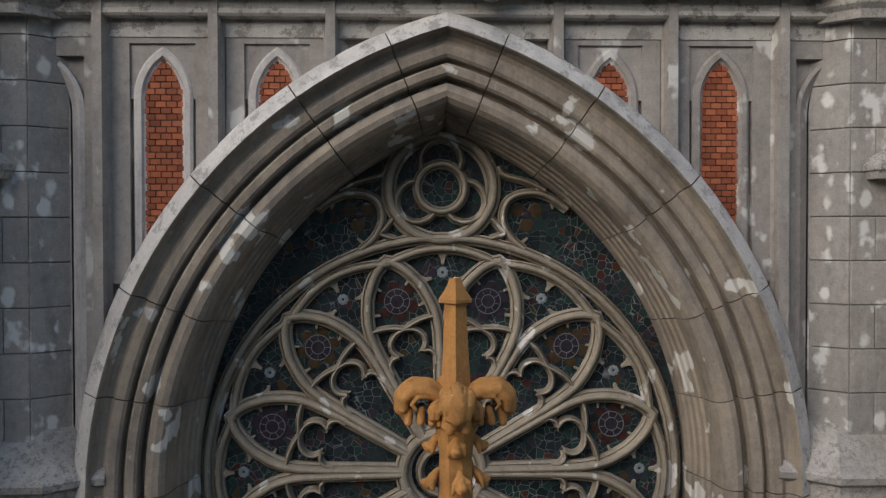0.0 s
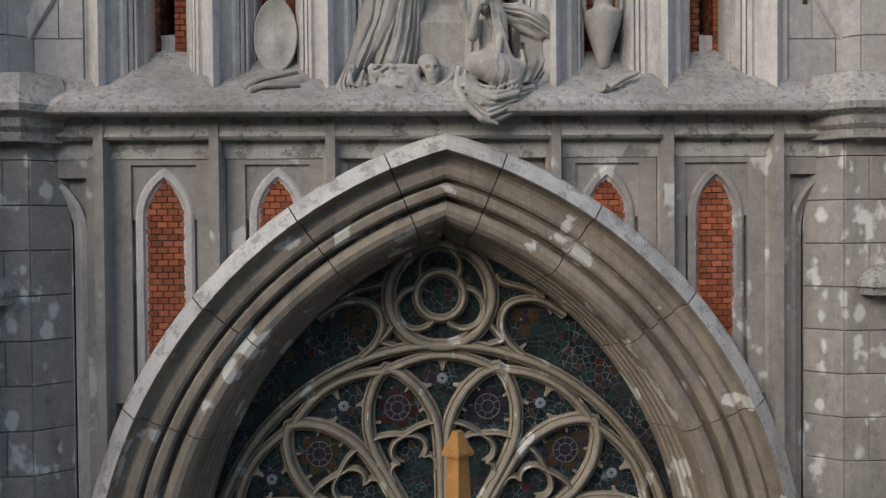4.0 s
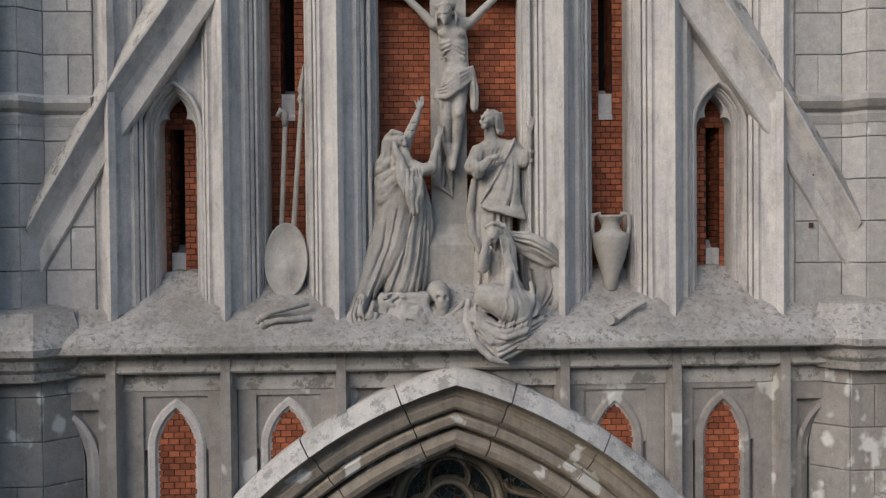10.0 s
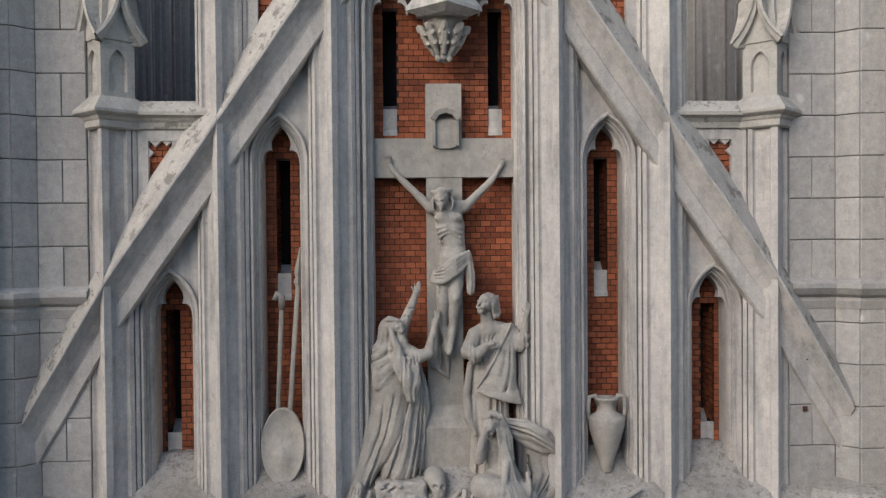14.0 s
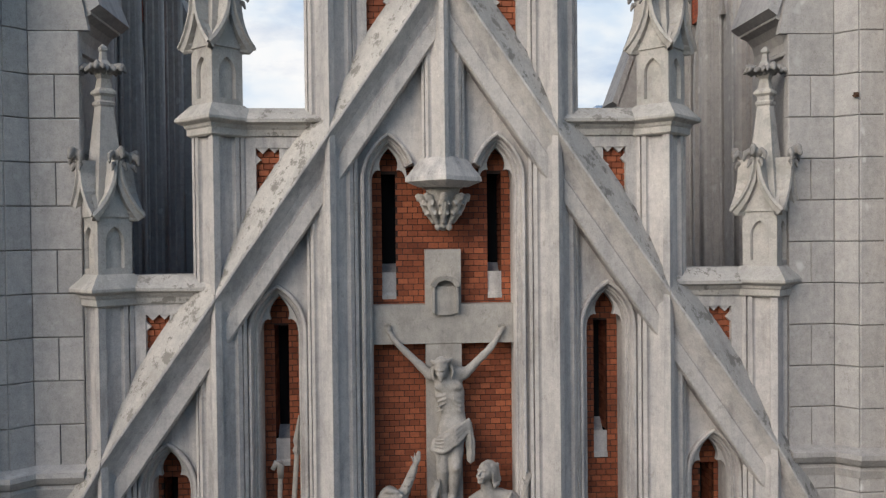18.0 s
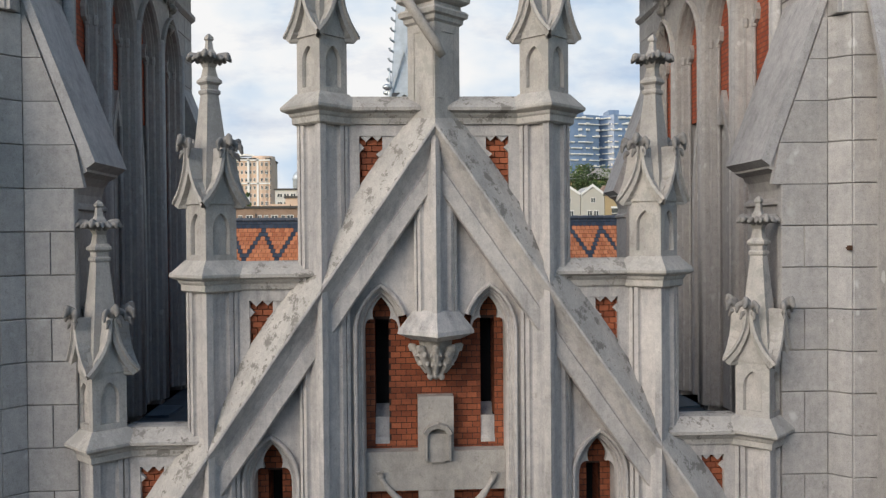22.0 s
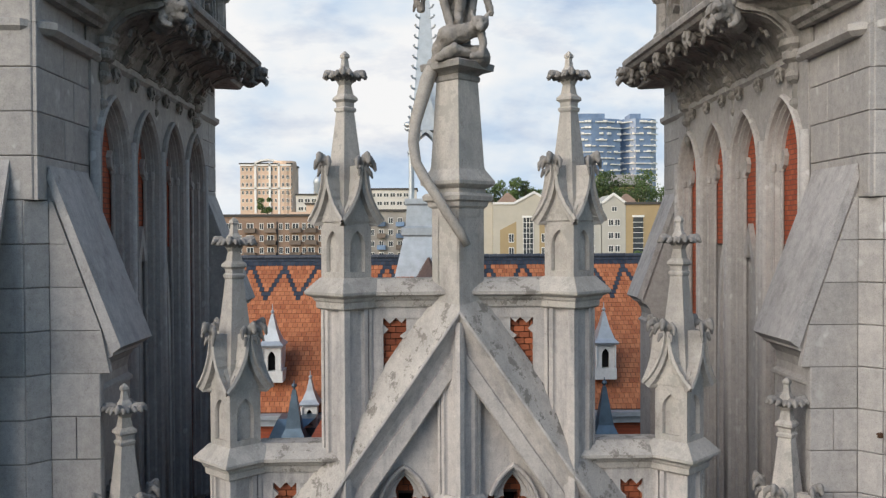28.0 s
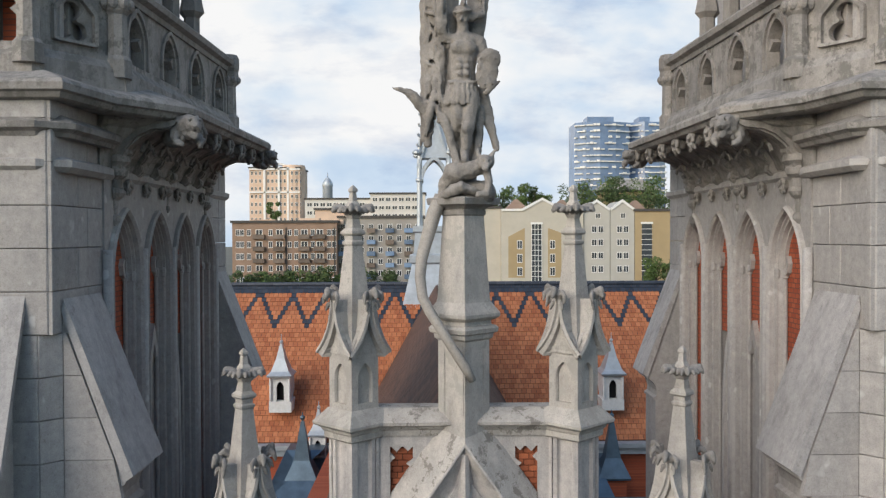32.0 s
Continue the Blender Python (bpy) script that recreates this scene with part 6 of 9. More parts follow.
for s in (-1, 1):
    lean = thing("lean_to_roof", (s * 6.6, 31, 15), "blue-grey sheet metal lean-to roof beside the transept", "roof", "metal lean-tos")
    bm = bmesh.new()
    stack(bm, [[(s * (6.6 + k * a), y, z) for a, y, z in ((-1.7, 29.2, 16.6), (1.7, 29.2, 16.6), (1.7, 33.0, 16.6), (-1.7, 33.0, 16.6))] if k == 1 else [(s * 6.6 - 0.9, 31.6, 18.55), (s * 6.6 + 0.9, 31.6, 18.55), (s * 6.6 + 0.9, 33.0, 18.55), (s * 6.6 - 0.9, 33.0, 18.55)] for k in (1, 0)])
    part("metal_roof", bm, M_LEADBLUE, lean)
    bm = bmesh.new()
    box(bm, s * 6.6 - 1.6, s * 6.6 + 1.6, 29.35, 33.2, 0.0, 16.6)
    part("lean_wall", bm, M_BRICKFAR, lean)
    bm = bmesh.new()
    box(bm, s * 6.6 - 1.75, s * 6.6 + 1.75, 29.1, 29.22, 16.45, 16.62)
    part("eaves_band", bm, M_ZINC, lean)


def dormer(x, y, z, k=1.0):
    d = thing("dormer", (x, y, z), "small white dormer turret with a zinc pyramid roof", "dormer", "transept dormers")
    bm = bmesh.new()
    box(bm, x - 0.50 * k, x + 0.50 * k, y - 0.35, y + 1.6, z - 0.55 * k, z - 0.05)
    part("base", bm, M_WHITE, d)
    bm = bmesh.new()
    wall_with_arch(bm, x - 0.40 * k, x + 0.40 * k, z - 0.05, z + 1.05 * k, z + 1.05 * k, pointed(x, z + 0.55 * k, 0.17 * k, 0.30 * k, 5), y - 0.32, y - 0.12)
    box(bm, x - 0.40 * k, x - 0.3 * k, y - 0.12, y + 1.4, z - 0.05, z + 1.05 * k)
    box(bm, x + 0.3 * k, x + 0.40 * k, y - 0.12, y + 1.4, z - 0.05, z + 1.05 * k)
    part("front", bm, M_WHITE, d)
    # no louvre: a near-black sheet gives the shade inside
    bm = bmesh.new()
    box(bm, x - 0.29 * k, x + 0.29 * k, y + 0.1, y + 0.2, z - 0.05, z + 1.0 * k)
    part("opening", bm, M_DARK, d, "near-black sheet for the shade in the dormer opening")
    for q in (-1, 1):
        bm = bmesh.new()
        tube(bm, [(x + q * 0.42 * k, y - 0.38, z), (x + q * 0.42 * k, y - 0.38, z + 1.0 * k)], 0.06, 8)
        part("colonnette", bm, M_WHITE, d)
    bm = bmesh.new()
    zr = z + 1.05 * k
    stack(bm, [[(x - a, y - 0.3 - a + 0.35, zz), (x + a, y - 0.3 - a + 0.35, zz), (x + a, y + 0.3 + a, zz), (x - a, y + 0.3 + a, zz)] for zz, a in ((zr, 0.52 * k), (zr + 0.1, 0.58 * k), (zr + 0.3, 0.40 * k), (zr + 0.8 * k, 0.20 * k), (zr + 1.45 * k, 0.05))])
    part("roof", bm, M_ZINC, d, "curved zinc pyramid roof")
    bm = bmesh.new()
    tube(bm, [(x, y + 0.15, zr + 1.4 * k), (x, y + 0.15, zr + 1.9 * k)], [0.04, 0.015], 6)
    blob(bm, (x, y + 0.15, zr + 1.55 * k), (0.10, 0.10, 0.10), 7, 5)
    part("knob", bm, M_ZINC, d)


M_WHITE = plain("white_painted_wood", (0.62, 0.63, 0.63), 0.6, var=0.1)
dormer(-8.15, 34.0, 20.6, 1.14)
dormer(9.05, 34.0, 20.6, 1.14)
dormer(-6.1, 33.0, 18.0, 0.9)
dormer(6.2, 33.0, 19.6, 0.8)


def metal_turret(x, y, z0, z1, w):
    t = thing("roof_turret", (x, y, z0), "blue-grey metal pyramid turret roof with a knob", "turret", "metal turrets")
    bm = bmesh.new()
    stack(bm, [[(x - a, y - a, z), (x + a, y - a, z), (x + a, y + a, z), (x - a, y + a, z)] for z, a in ((z0, w), (z0 + 0.1, w * 1.05), (z0 + (z1 - z0) * 0.35, w * 0.5), (z1, 0.08))])
    part("roof", bm, M_LEADBLUE, t)
    bm = bmesh.new()
    tube(bm, [(x, y, z1 - 0.05), (x, y, z1 + 0.45)], [0.06, 0.02], 7)
    blob(bm, (x, y, z1 + 0.18), (0.13, 0.13, 0.13), 8, 6)
    part("knob", bm, M_LEADBLUE, t)
    bm = bmesh.new()
    box(bm, x - w * 0.8, x + w * 0.8, y - w * 0.8, y + w * 0.8, z0 - 12, z0)
    part("shaft", bm, M_BRICKFAR, t)
    bm = bmesh.new()
    stack(bm, [[(xx, yy, zz) for yy, zz in ((y - 0.3, z0 - 0.2), (y + 2.5, z0 + 0.9), (y + 2.5, z0 - 0.2))] for xx in (x, x + 2.0 * (1 if x < 0 else -0.9))])
    part("lean_to", bm, M_LEADBLUE, t, "blue-grey sheet-metal lean-to roof")


metal_turret(-6.6, 31.0, 17.3, 20.1, 0.75)
metal_turret(8.4, 31.0, 17.3, 20.1, 0.75)

# flèche on the crossing
fl = thing("crossing_spire", (-1.0, 40.5, 24.0), "silvery openwork crossing spire with crockets", "spire")
bm = bmesh.new()
FXc, FYc = -0.15, 40.5
sq = lambda a, z: [(FXc - a, FYc - a, z), (FXc + a, FYc - a, z), (FXc + a, FYc + a, z), (FXc - a, FYc + a, z)]
stack(bm, [sq(a, z) for z, a in ((23.0, 2.6), (25.0, 1.85), (27.4, 1.30), (27.5, 1.45), (27.9, 1.45), (28.0, 1.2), (29.2, 1.12), (29.3, 1.25), (29.6, 1.25))])
part("base", bm, M_ZINC, fl, "stepped zinc spire base")
for q in ((-1, -1), (1, -1), (1, 1), (-1, 1)):
    bm = bmesh.new()
    tube(bm, [(FXc + q[0] * 0.85, FYc + q[1] * 0.85, 29.4), (FXc + q[0] * 0.85, FYc + q[1] * 0.85, 33.2), (FXc + q[0] * 0.85, FYc + q[1] * 0.85, 35.0)], [0.16, 0.15, 0.03], 8)
    blob(bm, (FXc + q[0] * 0.85, FYc + q[1] * 0.85, 32.3), (0.24, 0.24, 0.16), 8, 5)
    blob(bm, (FXc + q[0] * 0.98, FYc + q[1] * 0.98, 33.9), (0.3, 0.3, 0.18), 8, 5)
    part("corner_shaft", bm, M_ZINC, fl)
for q in (-1, 1):
    bm = bmesh.new()
    run(bm, pointed(FXc, 32.3, 0.75, 1.3, 8), [(-0.10, FYc + q * 0.85 - 0.1), (0.10, FYc + q * 0.85 - 0.1), (0.10, FYc + q * 0.85 + 0.1), (-0.10, FYc + q * 0.85 + 0.1)])
    run(bm, [(FXc - 0.95, 33.0), (FXc, 36.2), (FXc + 0.95, 33.0)], [(-0.08, FYc + q * 0.9 - 0.08), (0.08, FYc + q * 0.9 - 0.08), (0.08, FYc + q * 0.9 + 0.08), (-0.08, FYc + q * 0.9 + 0.08)])
    part("gablet", bm, M_ZINC, fl)
bm = bmesh.new()
stack(bm, [sq(a, z) for z, a in ((33.6, 0.80), (44.0, 0.06))])
part("spire", bm, M_ZINC, fl)
for k in range(16):
    z = 34.2 + 0.6 * k
    a = 0.80 * (44 - z) / 10.4
    for q in ((-1, -1), (1, -1)):
        bm = bmesh.new()
        tube(bm, [(FXc + q[0] * a, FYc + q[1] * a, z), (FXc + q[0] * (a + 0.18), FYc + q[1] * (a + 0.18), z + 0.06), (FXc + q[0] * (a + 0.24), FYc + q[1] * (a + 0.2), z + 0.2)], [0.06, 0.06, 0.07], 6)
        part("crocket", bm, M_ZINC, fl)

# ---- the city behind ----
M_FARBRICK = plain("brown_brick_facade", (0.27, 0.185, 0.135), 0.9, var=0.2, scale=0.35, bump=0)
M_FARGREY = plain("grey_panel_facade", (0.30, 0.28, 0.255), 0.9, var=0.15, scale=0.3, bump=0)
M_YEL = plain("beige_render", (0.46, 0.43, 0.365), 0.9, var=0.07, scale=0.3, bump=0)
M_GREYB = plain("grey_beige_render", (0.43, 0.415, 0.375), 0.9, var=0.06, scale=0.3, bump=0)
M_OCHRE = plain("ochre_render", (0.36, 0.275, 0.155), 0.9, var=0.08, scale=0.3, bump=0)
M_ORANGE = plain("orange_brick_panel", (0.62, 0.46, 0.35), 0.9, var=0.12, scale=0.2, bump=0)
M_PALE = plain("pale_concrete", (0.58, 0.56, 0.52), 0.9, var=0.08, scale=0.2, bump=0)
M_BLUEG = plain("blue_glass_facade", (0.14, 0.21, 0.34), 0.2, 0.0, 0.25, 0.15, bump=0)
M_BALC = plain("blue_balcony_panel", (0.14, 0.21, 0.32), 0.7, var=0.2, scale=0.6, bump=0, obj=0.4)
M_BALCDARK = plain("dark_balcony", (0.16, 0.125, 0.10), 0.8, var=0.25, scale=0.7, bump=0, obj=0.3)
M_PANE = plain("window_pane", (0.05, 0.06, 0.07), 0.12, 0.0, 0.3, 0.4, bump=0)
M_TRIM = plain("white_window_trim", (0.72, 0.72, 0.70), 0.6, var=0.05, bump=0)
M_ROOF = plain("dark_flat_roof", (0.07, 0.065, 0.06), 0.9, bump=0)


def mesh_of(name, build, mats):
    bm = bmesh.new()
    build(bm)
    me = bpy.data.meshes.new(name)
    bmesh.ops.recalc_face_normals(bm, faces=bm.faces)
    bm.to_mesh(me)
    bm.free()
    me.materials.append(mats)
    return me


def frame_bars(bm):
    for a, b, c, d in ((-0.5, -0.42, 0, 1), (0.42, 0.5, 0, 1), (-0.42, 0.42, 0, 0.08), (-0.42, 0.42, 0.92, 1), (-0.04, 0.04, 0.08, 0.92)):
        box(bm, a, b, -0.10, 0.0, c, d)


WIN_FRAME = mesh_of("window", frame_bars, M_TRIM)
WIN_PANE = mesh_of("pane", lambda bm: box(bm, -0.46, 0.46, -0.04, 0.02, 0.04, 0.96), M_PANE)
BALCONY = {k: mesh_of("balcony", lambda bm: (box(bm, -0.5, 0.5, -1.0, 0, 0, 0.06), box(bm, -0.5, 0.5, -1.0, -0.92, 0.06, 0.42), box(bm, -0.5, -0.47, -1.0, 0, 0.06, 0.42), box(bm, 0.47, 0.5, -1.0, 0, 0.06, 0.42)), m) for k, m in (("blue", M_BALC), ("dark", M_BALCDARK))}


def hang(me, name, parent, x, y, z, w, h, d=1.0):
    ob = new(name, me)
    ob.parent = parent
    ob.matrix_parent_inverse = parent.matrix_basis.inverted()
    ob.matrix_basis = Matrix.Translation((x, y, z)) @ Matrix.Diagonal((w, d, h, 1))
    return ob


def window(parent, x, y, z, w, h):
    f = hang(WIN_FRAME, "window", parent, x, y, z, w, h)
    p = new("pane", WIN_PANE)
    p.parent = f
    return f


def house(x0, x1, y0, y1, z1, mat, label, category="apartment building"):
    b = thing("apartment_building", ((x0 + x1) / 2, y0, 0), label, category, "city buildings")
    bm = bmesh.new()
    box(bm, x0, x1, y0, y1, 0, z1)
    part("wall", bm, mat, b)
    bm = bmesh.new()
    box(bm, x0 - 0.4, x1 + 0.4, y0 - 0.4, y1, z1 + 0.004, z1 + 0.6)
    part("roof", bm, M_ROOF, b)
    return b


# brown five-storey block
b = house(-49, -23.3, 200, 214, 32.2, M_FARBRICK, "brown brick five-storey block with dark balconies")
for j in range(5):
    z = 29.0 - 2.95 * j
    for i, (x, kind) in enumerate(((-47.6, 0), (-46.6, 1), (-44.9, 0), (-42.4, 2), (-39.6, 0), (-37.4, 2), (-34.9, 0), (-33.3, 0), (-31.3, 2), (-29.2, 0), (-27.5, 2), (-25.2, 0), (-24.0, 0))):
        window(b, x, 199.98, z, 1.7 if kind == 2 else 1.0, 1.6)
        if kind == 2:
            hang(BALCONY["dark"], "balcony", b, x, 199.98, z - 0.75, 2.8, 2.6, 1.1)
for x in (-35.8, -23.9):
    bm = bmesh.new()
    box(bm, x - 0.12, x + 0.12, 199.7, 200, 10, 31)
    part("drainpipe", bm, M_ROOF, b)
for x, w, h in ((-45, 6, 1.3), (-40.5, 3, 1.0), (-33, 5, 1.6), (-26, 4, 1.2)):
    bm = bmesh.new()
    box(bm, x, x + w, 203, 206, 31.8, 31.8 + h)
    part("roof_hut", bm, M_ORANGE, b)
# grey wing with blue balconies
b = house(-23.3, -2.0, 204, 218, 33.4, M_FARGREY, "grey block with blue glazed balconies")
for j in range(6):
    z = 30.4 - 2.9 * j
    for i in range(9):
        x = -22.2 + 2.35 * i
        window(b, x, 203.98, z, 1.2, 1.5)
        if i in (0, 1, 3, 5, 7):
            hang(BALCONY["blue" if (i + j) % 3 else "dark"], "balcony", b, x, 203.98, z - 0.7, 2.1, 2.7, 1.1)
# tan hall behind, orange high-rise, pale slab
b = house(-34, -24, 240, 255, 36.5, M_ORANGE, "low tan rendered hall with a flat roof")
b = house(-70, -50.5, 320, 340, 55.0, M_ORANGE, "orange and white high-rise with rounded corner")
for j in range(13):
    for i in range(12):
        window(b, -69 + 1.58 * i, 319.98, 52.4 - 3.0 * j, 0.85, 1.5)
bm = bmesh.new()
for x in (-64.5, -59.0, -55.5):
    box(bm, x, x + 0.8, 319.3, 319.95, 10, 55.4)
for z in (45.5, 54.4):
    box(bm, -70, -50.4, 319.3, 319.9, z, z + 0.6)
part("white_pilaster", bm, M_TRIM, b)
bm = bmesh.new()
stack(bm, [[(-53.5 + r * math.cos(2 * math.pi * k / 20), 324 + r * math.sin(2 * math.pi * k / 20), z) for k in range(20)] for z, r in ((0, 4.6), (55.6, 4.6), (56.4, 4.3))])
part("round_corner", bm, M_ORANGE, b)
for j in range(13):
    for k in (-2, -1, 0, 1, 2):
        a = -math.pi / 2 + 0.35 * k
        window(b, -53.5 + 4.65 * math.cos(a), 324 + 4.65 * math.sin(a), 52.4 - 3.0 * j, 0.8, 1.5)
bm = bmesh.new()
run(bm, [(-66, 55.6), (-63, 57.0), (-60, 57.4), (-57, 57.0), (-54, 55.6)], [(0, 322), (0.7, 322), (0.7, 326), (0, 326)])
part("roof_arc", bm, M_TRIM, b)
b = house(-46, -22, 302, 316, 42.2, M_PALE, "long pale concrete block with ribbon windows")
b2 = house(-22, -2, 300, 316, 44.0, M_PALE, "pale concrete block with loggias")
for bb, xs, xe, y, zt in ((b, -45.5, -22.5, 301.98, 42.2), (b2, -21.5, -2.5, 299.98, 44.0)):
    for j in range(4):
        for i in range(int((xe - xs) / 2.4)):
            window(bb, xs + 1.2 + 2.4 * i, y, zt - 2.6 - 3.0 * j, 2.0, 1.4)
dome = thing("church_dome", (-53, 430, 0), "small distant silver dome on a drum", "dome")
bm = bmesh.new()
stack(bm, [[(-53 + r * math.cos(2 * math.pi * k / 16), 430 + r * math.sin(2 * math.pi * k / 16), z) for k in range(16)] for z, r in ((0, 2.6), (54, 2.6), (54.5, 2.9), (56.5, 2.5), (58, 1.5), (59, 0.4), (61.5, 0.1))])
part("dome_shell", bm, M_ZINC, dome, smooth=True)

# yellow gabled row
def gabled(x0, x1, peak, eave, y0, mat, label, rows, glazed=False):
    b = thing("apartment_building", ((x0 + x1) / 2, y0, 0), label, "apartment building", "city buildings")
    xm = (x0 + x1) / 2
    w = (x1 - x0)
    bm = bmesh.new()
    if w > 10:
        out = [(x0, 0), (x1, 0), (x1, eave), (xm + 5.0, eave), (xm, peak), (xm - 5.0, eave), (x0, eave)]
    else:
        out = [(x0, 0), (x1, 0), (x1, eave), (xm, peak), (x0, eave)]
    slab(bm, out, y0, y0 + 14)
    part("wall", bm, mat, b)
    top = out[2:]
    bm = bmesh.new()
    run(bm, top[::-1], [(-0.3, y0 - 0.3), (0.25, y0 - 0.3), (0.25, y0 + 0.5), (-0.3, y0 + 0.5)])
    part("parapet_trim", bm, M_TRIM, b, "white zigzag parapet trim")
    for x, z, ww, h in rows:
        window(b, x, y0 - 0.02, z, ww, h)
    return b


Z = lambda Y: 58.98 - 0.0614 * Y
X = lambda p: 2.28 + 0.06246 * p
b = gabled(17.3, 37.6, 37.9, 35.2, 200, M_YEL, "beige rendered gabled apartment house with ochre panels", [(X(p), Z(q), 1.3, 2.2) for p in (313, 443) for q in (545, 600, 653)])
for pts in (((268, 660), (333, 660), (333, 460), (268, 495)), ((425, 660), (478, 660), (478, 480), (425, 460))):
    bm = bmesh.new()
    slab(bm, [(X(p), Z(q)) for p, q in pts], 199.95, 200.2)
    part("ochre_panel", bm, M_OCHRE, b)
bm = bmesh.new()
box(bm, X(360), X(400), 199.9, 200.2, 10, Z(445))
part("stair_glazing", bm, M_PANE, b)
bm = bmesh.new()
for k in range(12):
    box(bm, X(358), X(402), 199.82, 199.9, Z(445) - 1.3 * k, Z(445) - 1.3 * k + 0.12)
for p in (360, 373, 386, 400):
    box(bm, X(p) - 0.06, X(p) + 0.06, 199.80, 199.86, 10, Z(445))
box(bm, X(356), X(404), 199.7, 199.95, Z(445), Z(437))
part("window_grid", bm, M_TRIM, b)
gabled(37.75, 44.3, 37.4, 35.2, 200.5, M_GREYB, "grey-beige gabled apartment house", [(X(625), Z(422), 1.3, 1.3)] + [(X(p), Z(q), 1.3, 1.7) for p in (610, 636) for q in (480, 533, 586, 641)])
gabled(44.45, 50.4, 37.4, 35.2, 200.5, M_GREYB, "grey-beige gabled apartment house", [(X(725), Z(422), 1.3, 1.3)] + [(X(p), Z(q), 1.3, 1.7) for p in (711, 737) for q in (480, 533, 586, 641)])
b = house(50.5, 72, 200.5, 214, 34.8, M_OCHRE, "ochre rendered apartment house")
bm = bmesh.new()
box(bm, X(800), X(840), 200.35, 200.6, 10, Z(445))
part("stair_glazing", bm, M_PANE, b)
bm = bmesh.new()
for k in range(12):
    box(bm, X(798), X(842), 200.25, 200.35, Z(445) - 1.3 * k, Z(445) - 1.3 * k + 0.12)
box(bm, X(796), X(844), 200.1, 200.4, Z(445), Z(437))
part("window_grid", bm, M_TRIM, b)
b = house(11.5, 17.25, 202, 216, 35.6, M_YEL, "beige side wing with small windows")
for k, (x0, x1, z0, z1) in enumerate(((19, 24.5, 35.6, 38.2), (31, 36, 35.6, 38.0), (50, 55, 35.0, 37.8))):
    r = thing("mansard_roof", ((x0 + x1) / 2, 208, z0), "brown hipped roof behind the parapet", "roof", "far roofs")
    bm = bmesh.new()
    stack(bm, [[(x0, 205, z0), (x1, 205, z0), (x1, 213, z0), (x0, 213, z0)], [((x0 + x1) / 2 - 0.3, 208, z1), ((x0 + x1) / 2 + 0.3, 208, z1), ((x0 + x1) / 2 + 0.3, 210, z1), ((x0 + x1) / 2 - 0.3, 210, z1)]])
    part("slope", bm, M_FARBRICK, r)
old = house(57, 74, 270, 282, 43.0, M_OCHRE, "low ochre house with a grey hipped roof")
bm = bmesh.new()
stack(bm, [[(55, 268, 43.6), (76, 268, 43.6), (76, 284, 43.6), (55, 284, 43.6)], [(60, 275, 47.5), (71, 275, 47.5), (71, 277, 47.5), (60, 277, 47.5)]])
part("hipped_roof", bm, M_FARGREY, old)
for i in range(5):
    window(old, 59 + 3.2 * i, 269.98, 40.0, 1.3, 1.9)

# blue glass high-rises
for x0, x1, y, zt, lab in ((74.0, 101.5, 420, 86.0, "blue glass high-rise with white balcony bands"), (102.5, 122, 428, 87.0, "second blue glass high-rise with white bands")):
    b = thing("high_rise", ((x0 + x1) / 2, y, 0), lab, "high-rise", "blue high-rises")
    xm = (x0 + x1) / 2
    plan = [(x0, y + 4), (x0 + 5, y), (xm - 2, y - 1.5), (xm + 6, y - 0.5), (x1, y + 3), (x1, y + 24), (x0, y + 24)]
    bm = bmesh.new()
    prism(bm, plan, 0, zt)
    part("glass_body", bm, M_BLUEG, b)
    bm = bmesh.new()
    prism(bm, [(x0 + 6, y + 3), (x1 - 8, y + 3), (x1 - 8, y + 15), (x0 + 6, y + 15)], zt, zt + 3.0)
    part("crown", bm, M_BLUEG, b)
    for j in range(17):
        z = zt - 2.0 - 3.05 * j
        bm = bmesh.new()
        for (ax, ay), (bx, by) in zip(plan[:4], plan[1:5]):
            d = Vector((bx - ax, by - ay))
            nrm = Vector((d.y, -d.x)).normalized()
            for k in range(4):
                if rng.random() < 0.72:
                    p, q = Vector((ax, ay)) + d * (k / 4 + 0.01), Vector((ax, ay)) + d * ((k + 0.93) / 4)
                    prism(bm, [(p.x, p.y), (p.x + nrm.x * 1.1, p.y + nrm.y * 1.1), (q.x + nrm.x * 1.1, q.y + nrm.y * 1.1), (q.x, q.y)], z, z + (0.55 if rng.random() < 0.7 else 1.0))
        if len(bm.verts):
            part("balcony_band", bm, M_TRIM, b)["kind"] = "stuff"
        else:
            bm.free()


# trees between the houses
M_LEAF = [island_mat("leaf_green", (0.055, 0.10, 0.025), (0.13, 0.19, 0.05), 0.7), island_mat("leaf_dark", (0.035, 0.065, 0.022), (0.085, 0.125, 0.04), 0.7)]
M_BARK = plain("bark", (0.09, 0.07, 0.05), 0.95)


